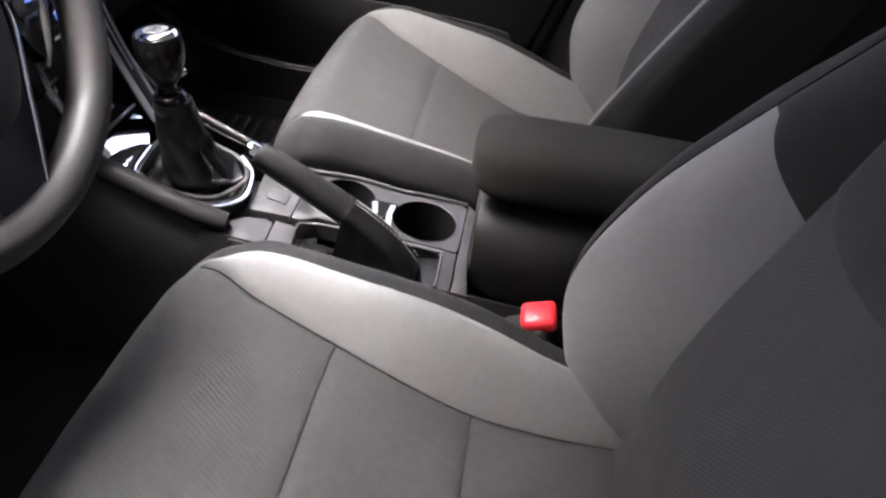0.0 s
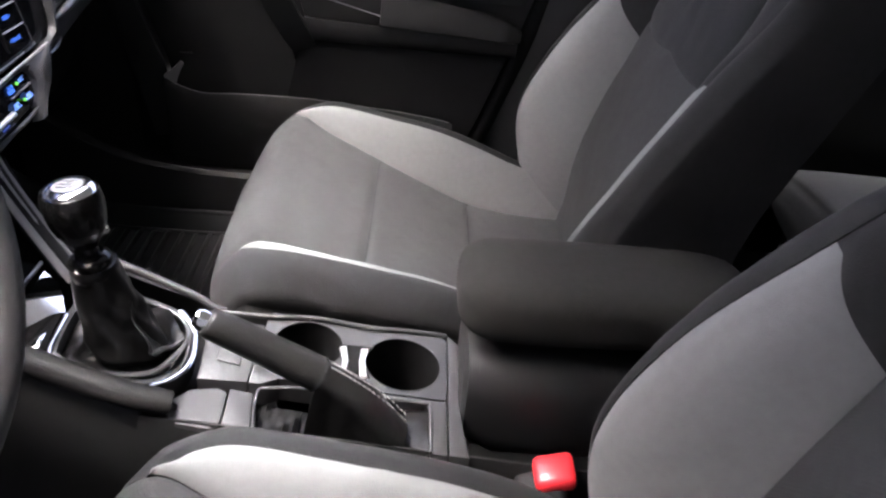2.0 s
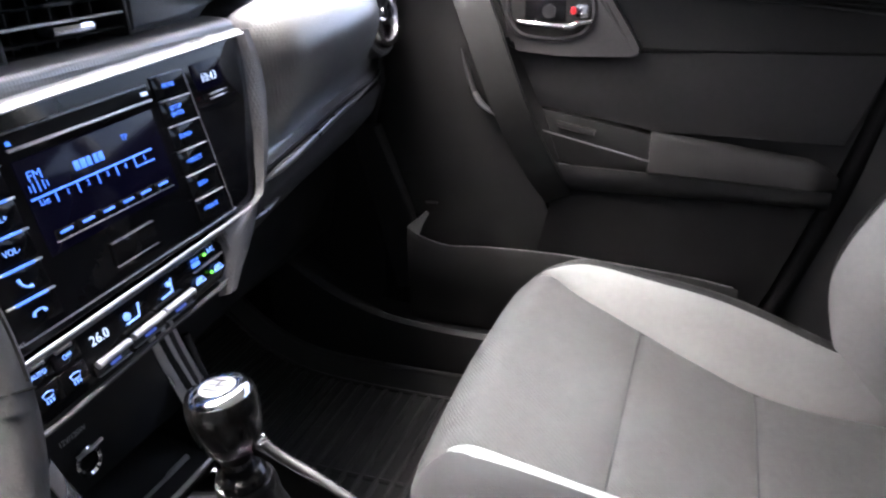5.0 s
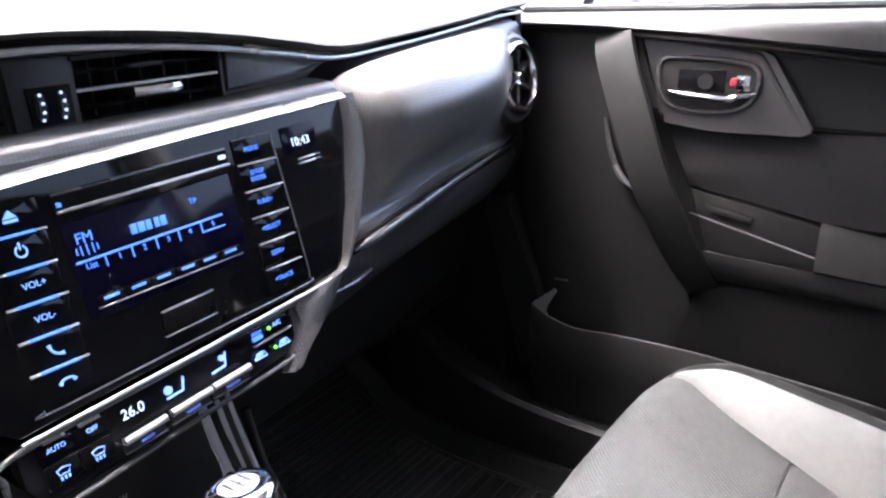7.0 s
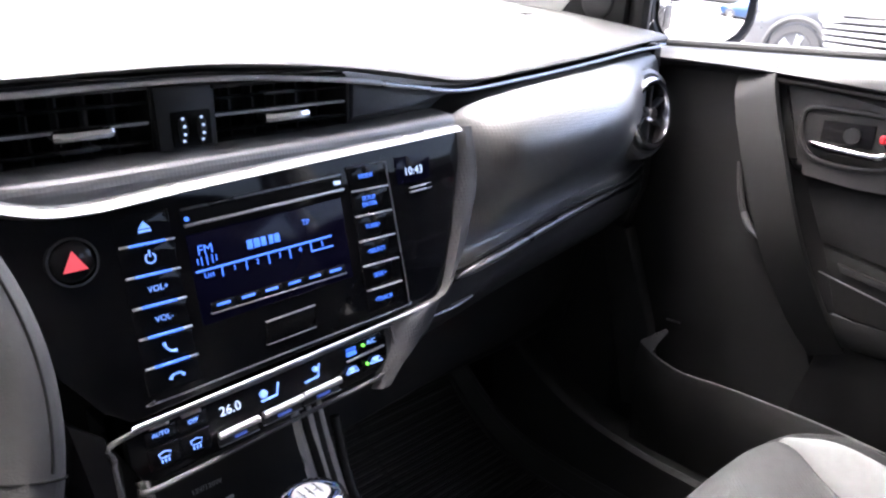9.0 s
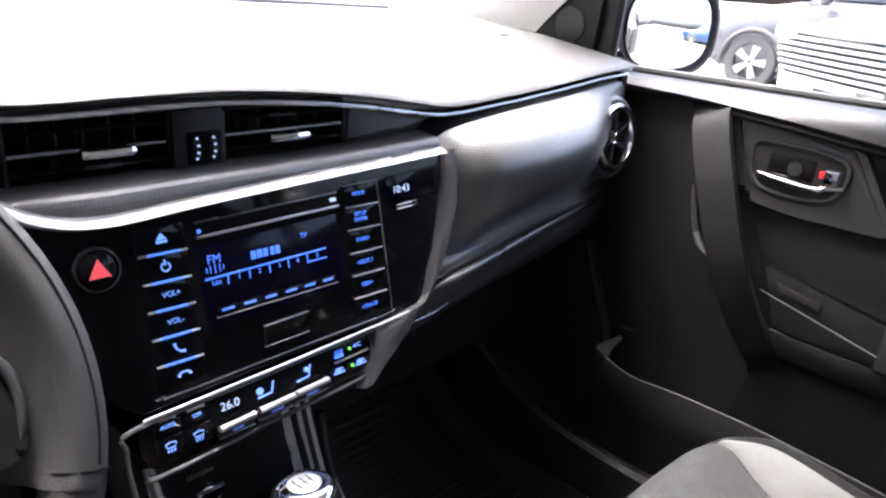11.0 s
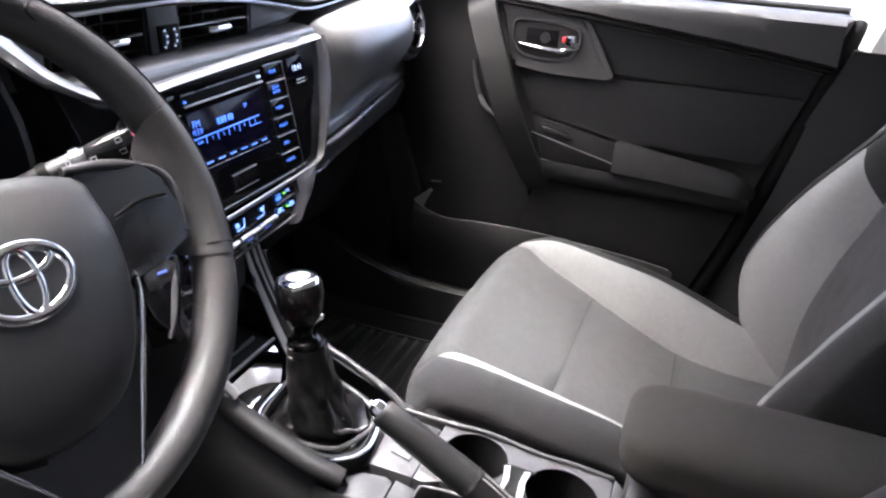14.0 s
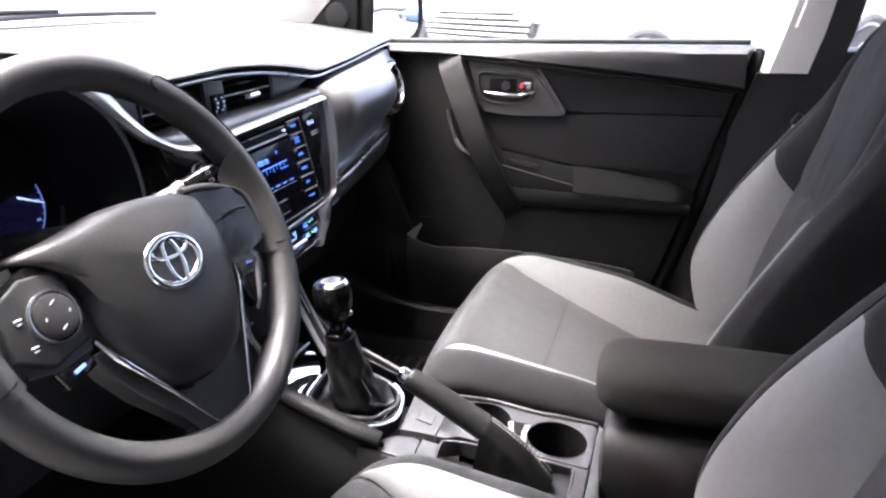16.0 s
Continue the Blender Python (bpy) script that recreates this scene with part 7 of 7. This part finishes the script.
# ---- outside ----
def parked_car(name, label, m, paint, size, grille=True):
    """A parked car: nose towards -y of the pose m; length, width and height from size."""
    L, W, H = size
    c = thing(name, (0, 0, 0), label, "car", group="parked cars")
    g = H * 0.13
    side_line = [(0.0, 0.30, 0.50), (0.02, 0.22, 0.58), (0.08, 0.17, 0.63), (0.22, 0.16, 0.68), (0.32, 0.16, 0.72), (0.60, 0.16, 0.74), (0.85, 0.17, 0.76), (0.97, 0.22, 0.72), (1.0, 0.32, 0.60)]
    secs = []
    for f, lo, hi in spline(side_line, 34):
        w = W / 2 * (1 - 0.22 * max(0, 0.10 - f) / 0.10 - 0.16 * max(0, f - 0.92) / 0.08)
        zl, zh = lo * H, hi * H
        secs.append([m @ Vector((sx * w * k, f * L, zl + (zh - zl) * h)) for sx, k, h in ((-1, 0.90, 0.0), (-1, 0.99, 0.25), (-1, 1.0, 0.55), (-1, 0.96, 0.85), (-1, 0.86, 1.0), (-1, 0.4, 1.03), (1, 0.4, 1.03), (1, 0.86, 1.0), (1, 0.96, 0.85), (1, 1.0, 0.55), (1, 0.99, 0.25), (1, 0.90, 0.0))])
    part("body", rings(secs), paint, c)
    cab = []
    for f, hi, k in ((0.30, 0.72, 0.84), (0.44, 0.985, 0.66), (0.55, 1.0, 0.66), (0.72, 0.985, 0.65), (0.90, 0.76, 0.76)):
        cab.append([m @ Vector((sx * W / 2 * kk, f * L, z)) for sx, kk, z in ((-1, 0.90, 0.70 * H), (-1, k + 0.06, 0.70 * H + (hi - 0.70) * H * 0.75), (-1, k, hi * H), (1, k, hi * H), (1, k + 0.06, 0.70 * H + (hi - 0.70) * H * 0.75), (1, 0.90, 0.70 * H))])
    part("roof", rings(spline(cab, 22)), paint, c)
    for sx in (-1, 1):
        for f0, f1 in ((0.40, 0.56), (0.58, 0.78)):
            q = [m @ Vector((sx * (W / 2 * kk + 0.012), f * L, z * H)) for f, z, kk in ((f0 - 0.04 if f0 < 0.5 else f0, 0.745, 0.885), (f1, 0.745, 0.885), (f1 - 0.01, 0.94, 0.745), (f0 + 0.03 if f0 < 0.5 else f0, 0.94, 0.745))]
            part("side_window", plate(q, (m.to_3x3() @ Vector((-sx * 0.02, 0, 0))), 0.004), DARK_GLASS, c)
    part("windscreen", plate([m @ Vector((x * W / 2, f * L, z * H)) for x, f, z in ((-0.80, 0.315, 0.755), (0.80, 0.315, 0.755), (0.66, 0.425, 0.965), (-0.66, 0.425, 0.965))], m.to_3x3() @ Vector((0, 0.02, -0.03)), 0.004), DARK_GLASS, c)
    r = H * 0.22
    for sx in (-1, 1):
        for f in (0.18, 0.80):
            wm = m @ Matrix.Translation((sx * (W / 2 - 0.10), f * L, r)) @ Matrix.Rotation(radians(90 * sx), 4, "Y")
            tyre = part("wheel", lathe([(r * 0.62, -0.08), (r * 0.95, -0.09), (r, -0.06), (r, 0.09), (r * 0.94, 0.112), (r * 0.70, 0.112), (r * 0.68, 0.09)], wm, 40, False), GLARE_GREY, c, "tyre greyed for glare with silver rim")
            part("rim", lathe([(r * 0.69, 0.100), (r * 0.64, 0.104), (r * 0.62, 0.05), (r * 0.16, 0.055), (r * 0.12, 0.09), (0.0, 0.09)], wm, 40, False), GLARE_GREY, tyre)
            for i in range(5):
                a = 2 * math.pi * i / 5 + 0.3
                part("spoke", plate([wm @ Vector((r * k * math.cos(a + d), r * k * math.sin(a + d), 0.100)) for k, d in ((0.10, -0.9), (0.66, -0.26), (0.66, 0.26), (0.10, 0.9))], wm.to_3x3() @ Vector((0, 0, -0.03)), 0.006), SATIN, tyre)
            part("wheel_arch", tube([m @ Vector((sx * (W / 2 + 0.004), f * L + (r + 0.055) * math.cos(a), r + (r + 0.055) * math.sin(a))) for a in np.linspace(-0.2, math.pi + 0.2, 22)], 0.035, 8), GLARE_GREY, c)
    for sx in (-1, 1):
        part("headlight", slab_at(m, (sx * W * 0.36, 0.05, 0.565 * H), (W * 0.12, 0.10, H * 0.045)), HEADLIGHT, c, "clear headlight")
        part("door_mirror", slab_at(m, (sx * (W / 2 + 0.08), 0.36 * L, 0.74 * H), (0.09, 0.06, 0.06)), paint, c)
    if grille:
        gr = part("grille", plate([m @ Vector((x * W / 2, -0.035, z * H)) for x, z in ((-0.70, 0.565), (-0.47, 0.594), (0.47, 0.594), (0.70, 0.565), (0.81, 0.52), (0.73, 0.43), (0.56, 0.390), (-0.56, 0.390), (-0.73, 0.43), (-0.81, 0.52))], m.to_3x3() @ Vector((0, 0.04, 0)), 0.006), GLARE_GREY, c, "dark grille with bright bars")
        for i in range(8):
            f = 0.402 + 0.0245 * i
            k, z = np.interp(f, [0.39, 0.43, 0.52, 0.565, 0.594], [0.54, 0.71, 0.79, 0.68, 0.45]), f * H
            part("grille_bar", tube([m @ Vector((-k * W / 2, -0.04, z)), m @ Vector((0, -0.06, z)), m @ Vector((k * W / 2, -0.04, z))], 0.0125, 8, smooth=9), SATIN, gr)
        part("bumper_slot", plate([m @ Vector((x * W / 2, -0.01, z * H)) for x, z in ((-0.55, 0.33), (0.55, 0.33), (0.50, 0.25), (-0.50, 0.25))], m.to_3x3() @ Vector((0, 0.04, 0)), 0.006), PLASTIC_DEEP, c)
        plate_ = part("number_plate", plate([m @ Vector((x, -0.03, z)) for x, z in ((-0.26, 0.39 * H), (0.26, 0.39 * H), (0.26, 0.39 * H - 0.11), (-0.26, 0.39 * H - 0.11))], m.to_3x3() @ Vector((0, 0.01, 0)), 0.002), PLATE_WHITE, c)
        part("plate_bar", plate([m @ Vector((x, -0.034, z)) for x, z in ((-0.18, 0.39 * H - 0.03), (0.2, 0.39 * H - 0.03), (0.2, 0.39 * H - 0.08), (-0.18, 0.39 * H - 0.08))], m.to_3x3() @ Vector((0, 0.004, 0)), 0), PLASTIC_DEEP, plate_)
    return c


def slab_at(m, at, half):
    bm = bmesh.new()
    bmesh.ops.create_icosphere(bm, subdivisions=3, radius=1)
    for v in bm.verts:
        v.co = Vector([math.copysign(abs(q) ** 0.7, q) for q in v.co])
    bmesh.ops.transform(bm, matrix=m @ Matrix.Translation(at) @ Matrix.Diagonal((*half, 1)), verts=bm.verts)
    return bm


parked_car("white_suv", "white sport utility car with bright barred grille", pose(-1.45, 4.7, 0, 0, 0, -42), PAINT_OUT, (4.4, 1.80, 1.62))
parked_car("grey_car", "dark grey car standing across the yard", pose(-4.8, 10.6, 0, 0, 0, -90), PAINT_GREY, (4.5, 1.8, 1.58))
parked_car("white_van", "white van parked beside the other cars", pose(4.2, 9.5, 0, 0, 0, 4), PAINT_OUT, (4.9, 2.0, 2.0), False)
# White paint stands in for the glare that washes this car out.
parked_car("pale_car", "hatchback parked across the yard ahead, painted white for glare", pose(-9.5, 1.5, 0, 0, 0, -60), PAINT_OUT, (4.2, 1.78, 1.5))
parked_car("blue_estate", "blue estate car parked to the rear", pose(5.5, 4.5, 0, 0, 0, 30), PAINT_BLUE, (4.5, 1.8, 1.5))
# Added wall, out of view, that cuts the light from the driver side.
solid("wall_light_block", box((-14, -2.0, -0.05), (16, -1.8, 5.2), 0.02), RENDERED_WALL, "unseen plain wall added to block light from the driver side", "wall", "structure")
solid("ground", sheet([[(x, y, 0.0) for y in np.linspace(-600, 600, 3)] for x in np.linspace(-600, 600, 3)], 0.05), CONCRETE, "worn grey paved yard", "ground", "structure")
